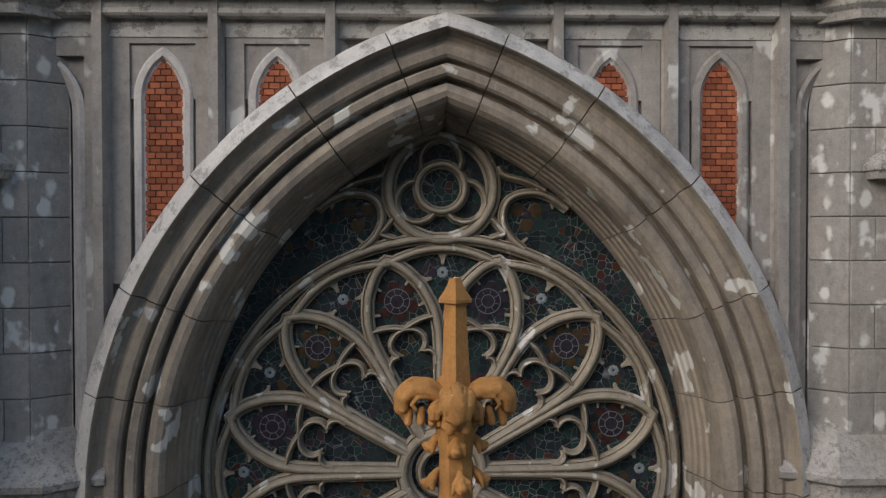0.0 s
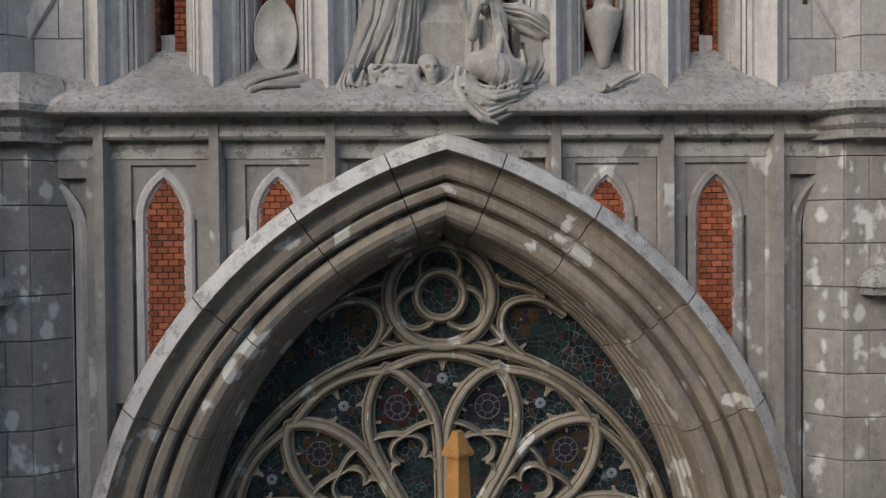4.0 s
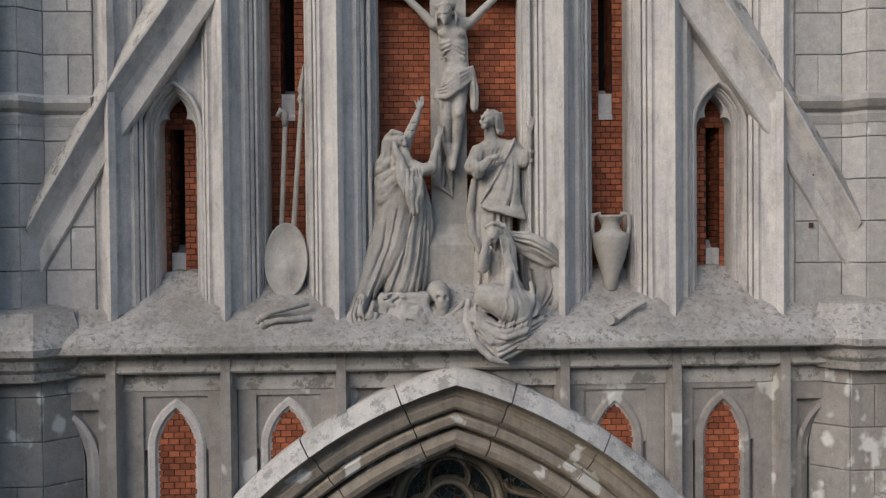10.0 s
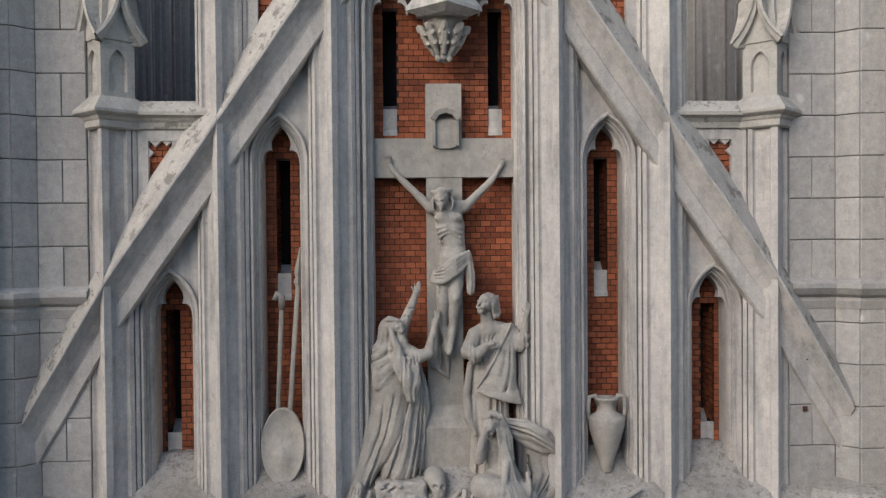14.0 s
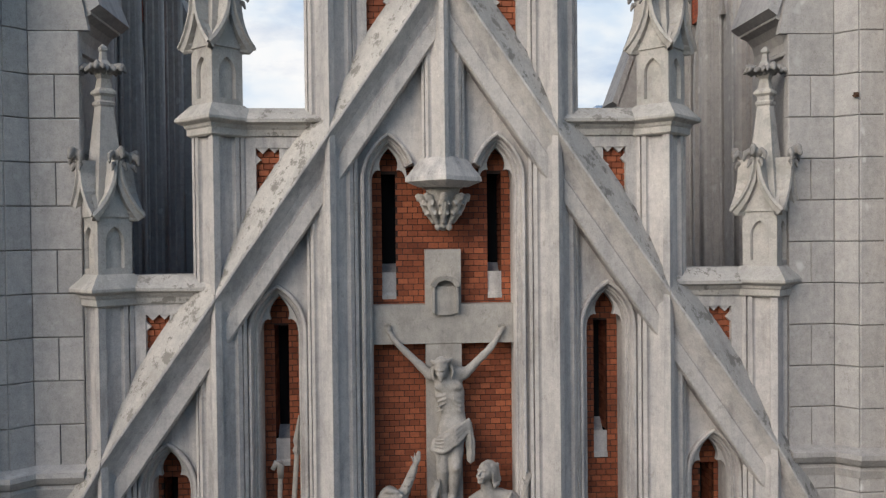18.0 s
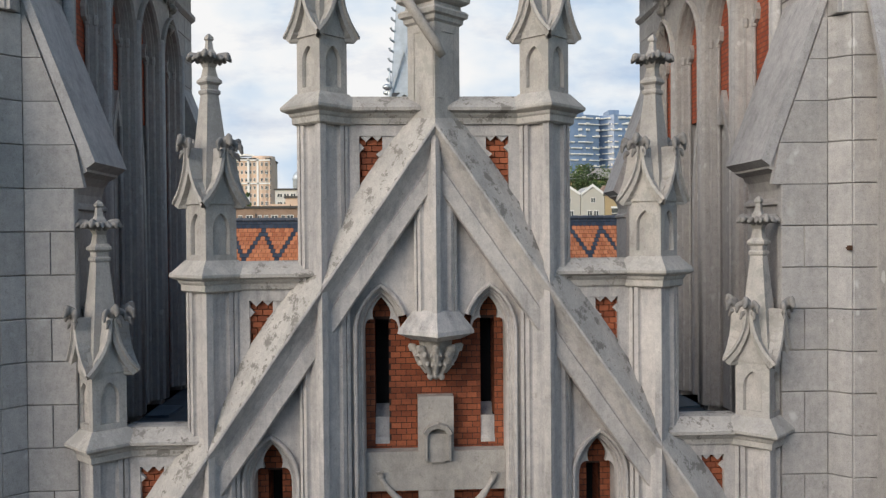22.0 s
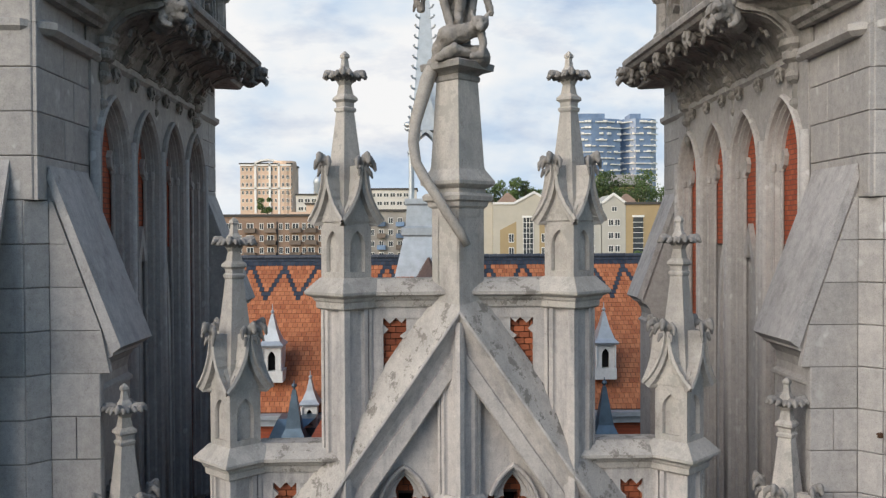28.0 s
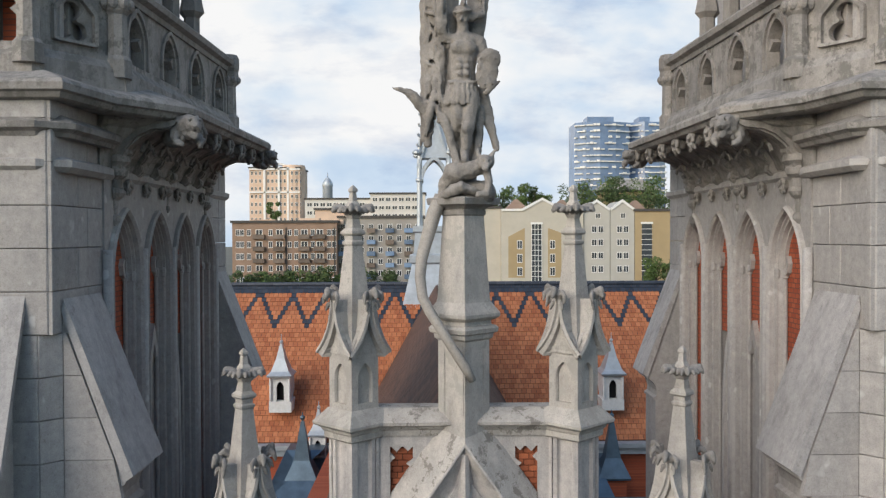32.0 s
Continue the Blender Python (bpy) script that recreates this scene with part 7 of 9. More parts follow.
def tree(x, y, z0, h, w, k, seed):
    r = random.Random(seed)
    t = thing("tree", (x, y, 0), "leafy green deciduous tree between the houses", "tree", "city trees")
    bm = bmesh.new()
    tube(bm, [(x, y, 0), (x + 0.2, y, z0), (x, y, z0 + h * 0.5)], [0.5, 0.35, 0.12], 7)
    for q in range(5):
        a = q * 1.3
        tube(bm, [(x, y, z0 + h * 0.15), (x + w * 0.35 * math.cos(a), y + w * 0.35 * math.sin(a), z0 + h * (0.35 + 0.08 * q))], [0.16, 0.04], 5)
    part("trunk", bm, M_BARK, t)
    vs, fs = [], []
    lobes = [(Vector((x + r.uniform(-0.5, 0.5) * w, y + r.uniform(-0.4, 0.4) * w, z0 + h * r.uniform(0.25, 0.85))), r.uniform(0.18, 0.34) * w) for _ in range(11)]
    for c, rad in lobes:
        for _ in range(130):
            d = Vector((r.gauss(0, 1), r.gauss(0, 1), r.gauss(0, 1))).normalized() * rad * r.uniform(0.55, 1.08)
            p = c + Vector((d.x, d.y, d.z * 0.85))
            s1 = r.uniform(0.20, 0.45)
            u, v = Vector((r.gauss(0, 1), r.gauss(0, 1), r.gauss(0, 1))).normalized() * s1, Vector((r.gauss(0, 1), r.gauss(0, 1), r.gauss(0, 1))).normalized() * s1
            q = len(vs)
            vs += [p - u, p - v * 0.6, p + u, p + v * 0.6]
            fs.append((q, q + 1, q + 2, q + 3))
    me = bpy.data.meshes.new("crown")
    me.from_pydata([tuple(p) for p in vs], [], fs)
    me.materials.append(M_LEAF[k])
    ob = new("crown", me)
    ob.parent = t
    ob.matrix_parent_inverse = t.matrix_basis.inverted()
    ob["kind"] = "stuff"


HILL_TREES = ((16, 235, 34, 8.0, 5), (20, 240, 34, 9.5, 7), (25, 238, 35, 10, 7), (29.5, 240, 35, 9.5, 6), (34, 242, 34.5, 7, 5), (41.5, 232, 34, 11.5, 9), (46.5, 235, 34, 12, 9), (52.5, 236, 34, 10.5, 7), (58, 238, 33, 9, 8), (63, 236, 33, 9.5, 8), (69, 240, 33, 10, 8), (57, 250, 37, 10, 7), (66, 252, 38, 10, 8))
STREET_TREES = ((-43, 186, 15, 6.3, 5), (-39, 187, 15, 5.6, 6), (-34.5, 186, 15, 6.2, 6), (-30, 187, 15, 7.6, 6), (-26, 186, 15, 7.0, 5), (-19, 188, 15, 7.8, 6), (-12, 190, 14, 7, 6), (53, 190, 17, 7, 5), (57, 188, 17, 8, 5), (-57, 300, 33, 9, 4), (-8, 190, 12, 7, 5), (20, 188, 10, 7, 6))
for k, (x, y, z0, h, w) in enumerate(HILL_TREES + STREET_TREES):
    tree(x, y, z0, h, w, k % 2, 40 + k)

# sky with broken cloud, far behind everything
cloud = bpy.data.materials.new("cloudy_sky")
cloud.use_nodes = True
n, link = links(cloud)
n.remove(n["Principled BSDF"])
em = n.new("ShaderNodeEmission")
geo = n.new("ShaderNodeNewGeometry")
c1 = tex(n, link, geo.outputs["Position"], 0.0016, 6, 0.5, (1, 1, 1.9))
cr = ramp(n, [(0.34, (0.50, 0.66, 0.87)), (0.45, (0.66, 0.79, 0.94)), (0.52, (0.88, 0.93, 0.98)), (0.58, (1.0, 1.0, 1.0))])
link(c1, cr.inputs["Fac"])
c2 = tex(n, link, geo.outputs["Position"], 0.0035, 6, 0.6, (1, 1, 2.8))
cg = ramp(n, [(0.50, (1.0, 1.0, 1.0)), (0.70, (0.76, 0.80, 0.88))])
link(c2, cg.inputs["Fac"])
link(mix(n, link, 1.0, cr.outputs["Color"], cg.outputs["Color"], "MULTIPLY"), em.inputs["Color"])
em.inputs["Strength"].default_value = SKY_GLOW
link(em.outputs[0], n["Material Output"].inputs["Surface"])
back = thing("backdrop_sky", (0, 2200, 0), "pale blue sky with soft broken clouds", "sky", kind="structure")
bm = bmesh.new()
box(bm, -2600, 2600, 2200, 2210, -50, 1900)
part("cloud_sheet", bm, cloud, back)


# ---- pinnacles on the stepped piers ----
c = Clay((-0.22, -0.10, -0.16), (0.22, 0.26, 0.24), 0.016)
c.limb([(0, -0.04, -0.10), (0, 0.02, 0.0), (0, 0.08, 0.10), (0, 0.15, 0.13), (0, 0.18, 0.07)], [0.03, 0.04, 0.05, 0.05, 0.035], 0.012)
for q in (-1, 1):
    c.limb([(0.02 * q, 0.03, 0.03), (0.09 * q, 0.07, 0.10), (0.15 * q, 0.10, 0.07), (0.16 * q, 0.11, 0.0)], [0.03, 0.035, 0.035, 0.02], 0.012)
    c.limb([(0.02 * q, 0.03, -0.02), (0.09 * q, 0.08, -0.02), (0.11 * q, 0.10, -0.08)], [0.028, 0.03, 0.018], 0.01)
    c.limb([(0.035 * q, 0.10, 0.17), (0.04 * q, 0.14, 0.05)], [0.010, 0.016], 0.008, 1.0, True)
LEAF = c.shell(0.008)
c = Clay((-0.02, -0.18, -0.12), (0.34, 0.18, 0.14), 0.016)
c.limb([(0.05, 0, 0.0), (0.15, 0, 0.03), (0.24, 0, 0.02), (0.28, 0, -0.03)], [0.05, 0.045, 0.045, 0.025], 0.012)
for q in (-1, 1):
    c.limb([(0.08, 0.02 * q, 0.0), (0.14, 0.08 * q, 0.02), (0.19, 0.10 * q, -0.02)], [0.03, 0.035, 0.02], 0.010)
    c.limb([(0.19, 0.02 * q, 0.01), (0.24, 0.07 * q, 0.0), (0.27, 0.08 * q, -0.04)], [0.025, 0.03, 0.015], 0.010)
    c.limb([(0.10, 0.04 * q, 0.06), (0.26, 0.03 * q, 0.04)], [0.008, 0.012], 0.006, 1.0, True)
ARM = c.shell(0.008)


def pinnacle(cx, zb, first):
    cy = 0.315
    p = thing("pinnacle", (cx, cy, zb), "stone pinnacle with ogee gablets, crockets and a leafy cross", "pinnacle", "gable pinnacles")
    bm = bmesh.new()
    prism(bm, diamond(cx, cy, 0.23), zb - 0.04, zb + 0.72)
    part("shaft", bm, M_PINN, p)
    for q in range(4):
        a = radians(-135 + 90 * q)
        nx, ny = math.cos(a), math.sin(a)
        tx, ty = -ny, nx
        d0 = 0.212

        def at(u, out, z):
            return (cx + nx * (d0 + out) + tx * u, cy + ny * (d0 + out) + ty * u, zb + z)

        # face of the shaft with a sunk pointed niche, mitred at the corners
        bm = bmesh.new()
        arch = pointed(0, 0.40, 0.115, 0.19, 8)
        pts = [(-0.115, 0.10), *arch, (0.115, 0.10)]
        outer = [(-1.0, 0.10)] + [(-1.0 + 2.0 * i / (len(arch) - 1), 0.74) for i in range(len(arch))] + [(1.0, 0.10)]
        for (a1, b1), (a2, b2), (c1, e1), (c2, e2) in zip(pts, pts[1:], outer, outer[1:]):
            stack(bm, [[at(a1 * g, o, b1), at(a2 * g, o, b2), at(c2 * (d0 + o), o, e2), at(c1 * (d0 + o), o, e1)] for o, g in ((-0.07, 0.86), (-0.03, 0.88), (0.0, 1.0))])
        stack(bm, [[at(-(d0 + o), o, 0.0), at(d0 + o, o, 0.0), at(d0 + o, o, 0.10), at(-(d0 + o), o, 0.10)] for o in (-0.07, 0.0)])
        bmesh.ops.remove_doubles(bm, verts=bm.verts, dist=0.0006)
        part("niche", bm, M_PINN, p, "small pointed niche")
        # ogee gablet: a thick curved band, mitred with its neighbours over flared eaves
        bm = bmesh.new()
        curve = [(0.325, 0.715), (0.30, 0.745), (0.245, 0.80), (0.18, 0.885), (0.12, 0.99), (0.075, 1.10), (0.048, 1.22), (0.035, 1.36)]
        for k in (-1, 1):
            rings = []
            for i, (u, z) in enumerate(curve):
                (u0, z0), (u1, z1) = curve[max(i - 1, 0)], curve[min(i + 1, len(curve) - 1)]
                du, dz = u1 - u0, z1 - z0
                g = math.hypot(du, dz)
                su, sz = dz / g, -du / g
                w = 0.10 - 0.045 * i / 7
                lo = max(u - su * w, 0.0)
                rings.append([at(k * min(uu, d0 + o), o, zz) for uu, zz, o in ((u + su * 0.012, z + sz * 0.012, -0.12), (u + su * 0.012, z + sz * 0.012, 0.118), (u - su * 0.022, z - sz * 0.022, 0.128), (u - su * 0.034, z - sz * 0.034, 0.100), (lo, z - sz * w, 0.085), (lo, z - sz * w, -0.12))])
            stack(bm, rings)
        stack(bm, [[at(-0.205, o, 0.70), at(0.205, o, 0.70), at(0.19, o, 0.83), at(0.11, o, 0.96), at(0.03, o, 1.2), at(-0.03, o, 1.2), at(-0.11, o, 0.96), at(-0.19, o, 0.83)] for o in (-0.12, 0.02)])
        part("gablet", bm, M_PINN, p, "ogee gablet with a moulded edge")
        bm = LEAF.copy()
        for v in bm.verts:
            v.co = at(v.co.x * 0.80, v.co.y * 0.85 + 0.055, v.co.z * 1.08 + 1.33)
        part("crocket", bm, M_CARVE, p, "curled leaf crocket", smooth=True)
    bm = bmesh.new()
    stack(bm, [[(x, y, zb + z) for x, y in diamond(cx, cy, h)] for z, h in ((0.70, 0.285), (1.10, 0.226), (2.02, 0.108))])
    part("spire", bm, M_PINN, p)
    bm = bmesh.new()
    stack(bm, [[(x, y, zb + z) for x, y in diamond(cx, cy, h)] for z, h in ((2.0, 0.10), (2.03, 0.13), (2.06, 0.135), (2.08, 0.105), (2.13, 0.11), (2.16, 0.155), (2.19, 0.15), (2.23, 0.10), (2.34, 0.075), (2.40, 0.11), (2.52, 0.085), (2.56, 0.055), (2.66, 0.040), (2.68, 0.060), (2.71, 0.055), (2.75, 0.012))])
    part("collar", bm, M_PINN, p, "moulded collar and tip")
    for q in range(4):
        a = radians(-90 + 90 * q)
        bm = ARM.copy()
        for v in bm.verts:
            r, w, z = v.co
            r, z = r * 0.90, z * 1.15 + 0.25 * r
            v.co = (cx + r * math.cos(a) - w * math.sin(a), cy + r * math.sin(a) + w * math.cos(a), zb + 2.40 + z)
        part("cross_leaf", bm, M_CARVE, p, "dark leaf arm of the cross", smooth=True)
    return p


base_pin = pinnacle(-1.353, 26.95, True)
for x, z in ((1.353, 26.95), (-2.70, 24.96), (2.70, 24.96), (-4.03, 22.97), (4.03, 22.97)):
    copy_thing(base_pin, Matrix.Translation((x, 0.315, z)))

# ---- pedestal of the apex statue ----
ped = thing("statue_pedestal", (0, 0.33, 26.6), "tapering stone pedestal with sunk panels on the gable apex", "pedestal")
bm = bmesh.new()
prism(bm, diamond(0, 0.33, 0.315), 26.6, 27.86)
part("die", bm, M_PINN, ped)
for s in (-1, 1):
    bm = bmesh.new()
    for u0, u1, z0, z1 in ((0.02, 0.09, 26.9, 27.80), (0.24, 0.31, 26.9, 27.80), (0.09, 0.24, 27.70, 27.80)):
        stack(bm, [[(s * u, 0.03 + u - o, z) for u in (u0, u1)][::1] + [(s * u, 0.03 + u + 0.05, z) for u in (u1, u0)] for z in (z0, z1) for o in (0.03,)])
    part("panel_frame", bm, M_PINN, ped, "frame of a sunk panel")
bm = bmesh.new()
stack(bm, [[(x, y, z) for x, y in diamond(0, 0.33, h)] for z, h in ((27.80, 0.315), (27.83, 0.36), (27.88, 0.37), (27.90, 0.42), (27.95, 0.435), (27.98, 0.40), (27.99, 0.345), (28.04, 0.335), (28.06, 0.40), (28.09, 0.45), (28.13, 0.455), (28.15, 0.44), (28.27, 0.335), (28.31, 0.325))])
part("mid_cap", bm, M_PINN, ped, "moulded middle cap")
bm = bmesh.new()
stack(bm, [[(x, y, z) for x, y in diamond(0, 0.33, h)] for z, h in ((28.28, 0.325), (29.36, 0.25))])
part("tapered_shaft", bm, M_PINN, ped)
bm = bmesh.new()
stack(bm, [[(x, y, z) for x, y in diamond(0, 0.33, h)] for z, h in ((29.32, 0.25), (29.34, 0.275), (29.38, 0.28), (29.40, 0.26), (29.43, 0.31), (29.46, 0.44), (29.53, 0.455), (29.545, 0.43))])
part("top_slab", bm, M_CARVE, ped)


def statue(name, label, clay, mat):
    return tagged(clay.skin(name, mat, 0.016 if mat == M_ANGEL else 0.007), label, "statue", "facade statues")


def fan(clay, a, b, n, r, bend=0.0, k=0.018, mid=0.5, depth=0.3):
    """Folds that run side by side from the line a to the line b, each given by two (x, z) ends."""
    rr = random.Random(int(a[0][0] * 977) + n)
    for i in range(n):
        t = (i + 0.5 + rr.uniform(-0.25, 0.25)) / n
        p = [a[0][c] + (a[1][c] - a[0][c]) * t for c in (0, 1)]
        q = [b[0][c] + (b[1][c] - b[0][c]) * t for c in (0, 1)]
        s = rr.uniform(0.0, 0.3)
        p = [p[c] + (q[c] - p[c]) * s for c in (0, 1)]
        m = (p[0] + (q[0] - p[0]) * mid + bend, p[1] + (q[1] - p[1]) * mid)
        clay.fold([p, m, q], r * rr.uniform(0.7, 1.2), k, depth=depth)


# armoured winged figure over a beast, on the pedestal
c = Clay((-1.0, -0.25, 29.45), (0.62, 0.75, 33.3), 0.017)
c.limb([(-0.20, 0.25, 29.56), (0.26, 0.28, 29.56)], 0.13, 0.05)
c.limb([(0.0, 0.25, 29.6), (0.26, 0.2, 29.62)], 0.13, 0.05)
c.limb([(-0.22, 0.06, 29.58), (-0.05, -0.02, 29.66), (0.10, 0.02, 29.62)], [0.06, 0.07, 0.05], 0.03)
c.limb([(-0.24, 0.22, 29.68), (-0.12, 0.10, 29.84), (0.06, 0.06, 29.86), (0.20, 0.04, 29.90)], [0.08, 0.12, 0.11, 0.09], 0.03)
c.egg((0.25, -0.02, 29.95), (0.105, 0.12, 0.10), 0.03)
c.limb([(0.25, -0.10, 29.93), (0.24, -0.17, 29.86)], [0.06, 0.04], 0.03)
for q in (-1, 1):
    c.limb([(0.25 + 0.07 * q, 0.0, 30.02), (0.27 + 0.11 * q, 0.02, 30.12)], [0.035, 0.012], 0.02)
    c.egg((0.25 + 0.045 * q, -0.125, 29.96), (0.022, 0.022, 0.018), 0.01, True)
c.limb([(0.27, 0.02, 29.85), (0.29, -0.02, 29.72), (0.26, -0.06, 29.58), (0.16, -0.08, 29.56)], [0.055, 0.05, 0.045, 0.035], 0.02)
for i in range(5):
    c.fold([(-0.2 + 0.07 * i, 29.95), (-0.17 + 0.07 * i, 29.80)], 0.018, 0.016, n=4, groove=False)
# legs
c.limb([(0.10, 0.14, 30.72), (0.04, 0.06, 30.36), (0.01, 0.10, 30.08), (0.0, 0.0, 29.99)], [0.10, 0.078, 0.052, 0.045], 0.02)
c.egg((0.02, 0.0, 30.36), (0.055, 0.05, 0.06), 0.02)
c.limb([(-0.02, 0.04, 30.27), (0.07, 0.04, 30.28)], 0.022, 0.01)
c.limb([(-0.08, 0.14, 30.72), (-0.07, 0.10, 30.50), (-0.10, 0.24, 30.3)], [0.095, 0.07, 0.05], 0.02)
c.limb([(-0.30, 0.22, 30.62), (-0.22, 0.16, 30.44), (-0.14, 0.14, 30.18), (-0.09, 0.10, 29.95)], [0.06, 0.062, 0.052, 0.05], 0.02)
c.limb([(0.20, 0.24, 30.6), (0.19, 0.22, 30.3), (0.14, 0.2, 29.95)], [0.07, 0.055, 0.07], 0.03)
# cloak that sweeps behind the legs
c.limb([(-0.34, 0.26, 31.1), (-0.26, 0.18, 30.72), (-0.08, 0.16, 30.44), (0.06, 0.2, 30.25)], [0.05, 0.055, 0.05, 0.04], 0.02)
c.limb([(0.0, 0.30, 31.2), (0.02, 0.32, 30.5), (0.0, 0.3, 29.8)], [0.16, 0.13, 0.16], 0.04, 0.6)
# body armour with a scalloped skirt
c.limb([(-0.02, 0.20, 30.74), (-0.02, 0.19, 30.98), (0.0, 0.19, 31.28), (0.0, 0.2, 31.40)], [0.165, 0.145, 0.175, 0.15], 0.03, 0.8)
c.limb([(-0.17, 0.2, 31.44), (0.18, 0.2, 31.42)], 0.085, 0.05)
for q in (-1, 1):
    c.egg((0.0 + 0.075 * q, 0.06, 31.33), (0.085, 0.04, 0.07), 0.03)
    for z in (31.18, 31.10, 31.02):
        c.egg((-0.01 + 0.045 * q, 0.065, z), (0.038, 0.025, 0.034), 0.015)
c.limb([(-0.18, 0.10, 30.93), (-0.02, 0.05, 30.90), (0.15, 0.10, 30.93)], 0.022, 0.01)
for i in range(9):
    a = radians(205 + 130 * i / 8)
    x, y = -0.01 + 0.20 * math.cos(a), 0.21 + 0.17 * math.sin(a)
    c.limb([(x * 0.9, y + 0.02, 30.90), (x, y, 30.78), (x * 1.03, y - 0.012, 30.66 + 0.02 * (i % 2))], [0.024, 0.030, 0.030], 0.006)
# head with a crested helmet
c.limb([(0.0, 0.2, 31.45), (-0.01, 0.17, 31.6)], [0.09, 0.07], 0.03)
c.head((-0.015, 0.15, 31.70), 1.0, -8, 14)
c.egg((-0.01, 0.17, 31.77), (0.112, 0.13, 0.10), 0.015)
c.limb([(-0.12, 0.08, 31.76), (-0.02, 0.03, 31.75), (0.10, 0.08, 31.77)], 0.02, 0.01)
c.limb([(0.0, 0.04, 31.84), (0.0, 0.15, 31.91), (0.0, 0.28, 31.86), (0.02, 0.3, 31.7)], [0.02, 0.035, 0.04, 0.03], 0.01, 1.0)
c.limb([(0.10, 0.18, 31.72), (0.2, 0.2, 31.74)], [0.06, 0.05], 0.02)
# arms, shield and blade
c.limb([(-0.19, 0.2, 31.44), (-0.27, 0.12, 31.58), (-0.27, 0.08, 31.85), (-0.25, 0.08, 32.15)], [0.085, 0.08, 0.065, 0.05], 0.02)
c.limb([(0.18, 0.2, 31.42), (0.24, 0.16, 31.25), (0.2, 0.06, 31.16)], [0.085, 0.065, 0.045], 0.02)
c.limb([(0.31, 0.02, 31.18), (0.26, 0.03, 30.96)], [0.135, 0.135], 0.01, 0.22)
c.limb([(0.30, -0.012, 31.16), (0.27, -0.005, 30.98)], [0.098, 0.098], 0.008, 0.12, True)
for i in range(10):
    a = 2 * math.pi * i / 10
    c.egg((0.285 + 0.118 * math.cos(a), -0.005, 31.07 + 0.20 * math.sin(a)), (0.012, 0.012, 0.012), 0.005)
c.limb([(0.26, 0.05, 30.78), (0.42, 0.04, 30.92)], [0.035, 0.012], 0.01)
# wings: long overlapping feathers
c.limb([(-0.18, 0.34, 32.5), (-0.22, 0.32, 31.7), (-0.24, 0.30, 31.1), (-0.24, 0.28, 30.6)], [0.18, 0.15, 0.12, 0.07], 0.04, 0.7)
c.limb([(-0.36, 0.34, 32.6), (-0.37, 0.34, 31.6), (-0.36, 0.34, 31.0), (-0.42, 0.32, 30.55), (-0.44, 0.32, 30.2)], [0.2, 0.13, 0.13, 0.09, 0.05], 0.03, 0.6)
c.limb([(0.14, 0.38, 31.5), (0.2, 0.42, 32.1), (0.27, 0.44, 33.0)], [0.12, 0.14, 0.1], 0.03, 0.5)
c.limb([(-0.30, 0.40, 32.2), (-0.42, 0.44, 33.0)], [0.2, 0.13], 0.03, 0.5)
for i in range(7):
    x = -0.50 + 0.042 * i
    c.fold([(x - 0.03, 32.6), (x, 31.7), (x - 0.015, 31.2 - 0.06 * i)], 0.026, 0.012)
    c.fold([(x + 0.01, 31.5 - 0.03 * i), (x + 0.005, 31.0), (x - 0.02, 30.55 - 0.05 * (i % 3))], 0.026, 0.012)
for i in range(4):
    c.fold([(-0.50 + 0.04 * i, 30.8), (-0.50 + 0.03 * i, 30.45), (-0.52 + 0.025 * i, 30.18 + 0.06 * i)], 0.024, 0.012, depth=0.28)
c.limb([(-0.30, 0.24, 31.0), (-0.40, 0.2, 30.6), (-0.46, 0.22, 30.3)], [0.04, 0.045, 0.025], 0.012)
for i in range(14):
    q = random.Random(i)
    c.fold([(-0.5 + 0.3 * q.random(), 31.9 - 0.09 * i), (-0.5 + 0.3 * q.random(), 31.78 - 0.09 * i)], 0.028, 0.01, n=3)
for i in range(5):
    c.fold([(0.14 + 0.035 * i, 31.75), (0.17 + 0.035 * i, 32.2), (0.19 + 0.04 * i, 32.8)], 0.022, 0.012, depth=0.4)
for i in range(3):
    c.limb([(0.19 + 0.03 * i, 0.27, 30.85), (0.28 + 0.025 * i, 0.27, 30.5), (0.385 + 0.012 * i, 0.26 - 0.01 * i, 30.20 - 0.03 * i)], [0.05, 0.05, 0.035], 0.010, 0.6)
c.limb([(-0.42, 0.30, 30.60), (-0.54, 0.26, 30.70), (-0.66, 0.22, 30.82), (-0.86, 0.2, 30.88)], [0.10, 0.075, 0.05, 0.018], 0.02, 0.5)
statue("apex_statue", "weathered grey stone winged figure with shield above a beast", c, M_ANGEL)
tail = thing("stone_tail", (0, 0.0, 27.3), "long pale stone tail curling round the pedestal", "carving")
bm = bmesh.new()
tube(bm, [(0.09, -0.10, 27.36), (0.0, -0.12, 27.52), (-0.14, -0.10, 27.74), (-0.29, -0.06, 27.98), (-0.41, 0.0, 28.16), (-0.50, 0.06, 28.34), (-0.535, 0.12, 28.58), (-0.51, 0.18, 28.82), (-0.43, 0.24, 29.10), (-0.36, 0.28, 29.36), (-0.27, 0.3, 29.56)], [0.045, 0.058, 0.062, 0.062, 0.062, 0.062, 0.065, 0.072, 0.082, 0.09, 0.09], 12)
rough_up(bm, 0.01, 9)
part("tail_coil", bm, M_STATUE, tail, smooth=True)

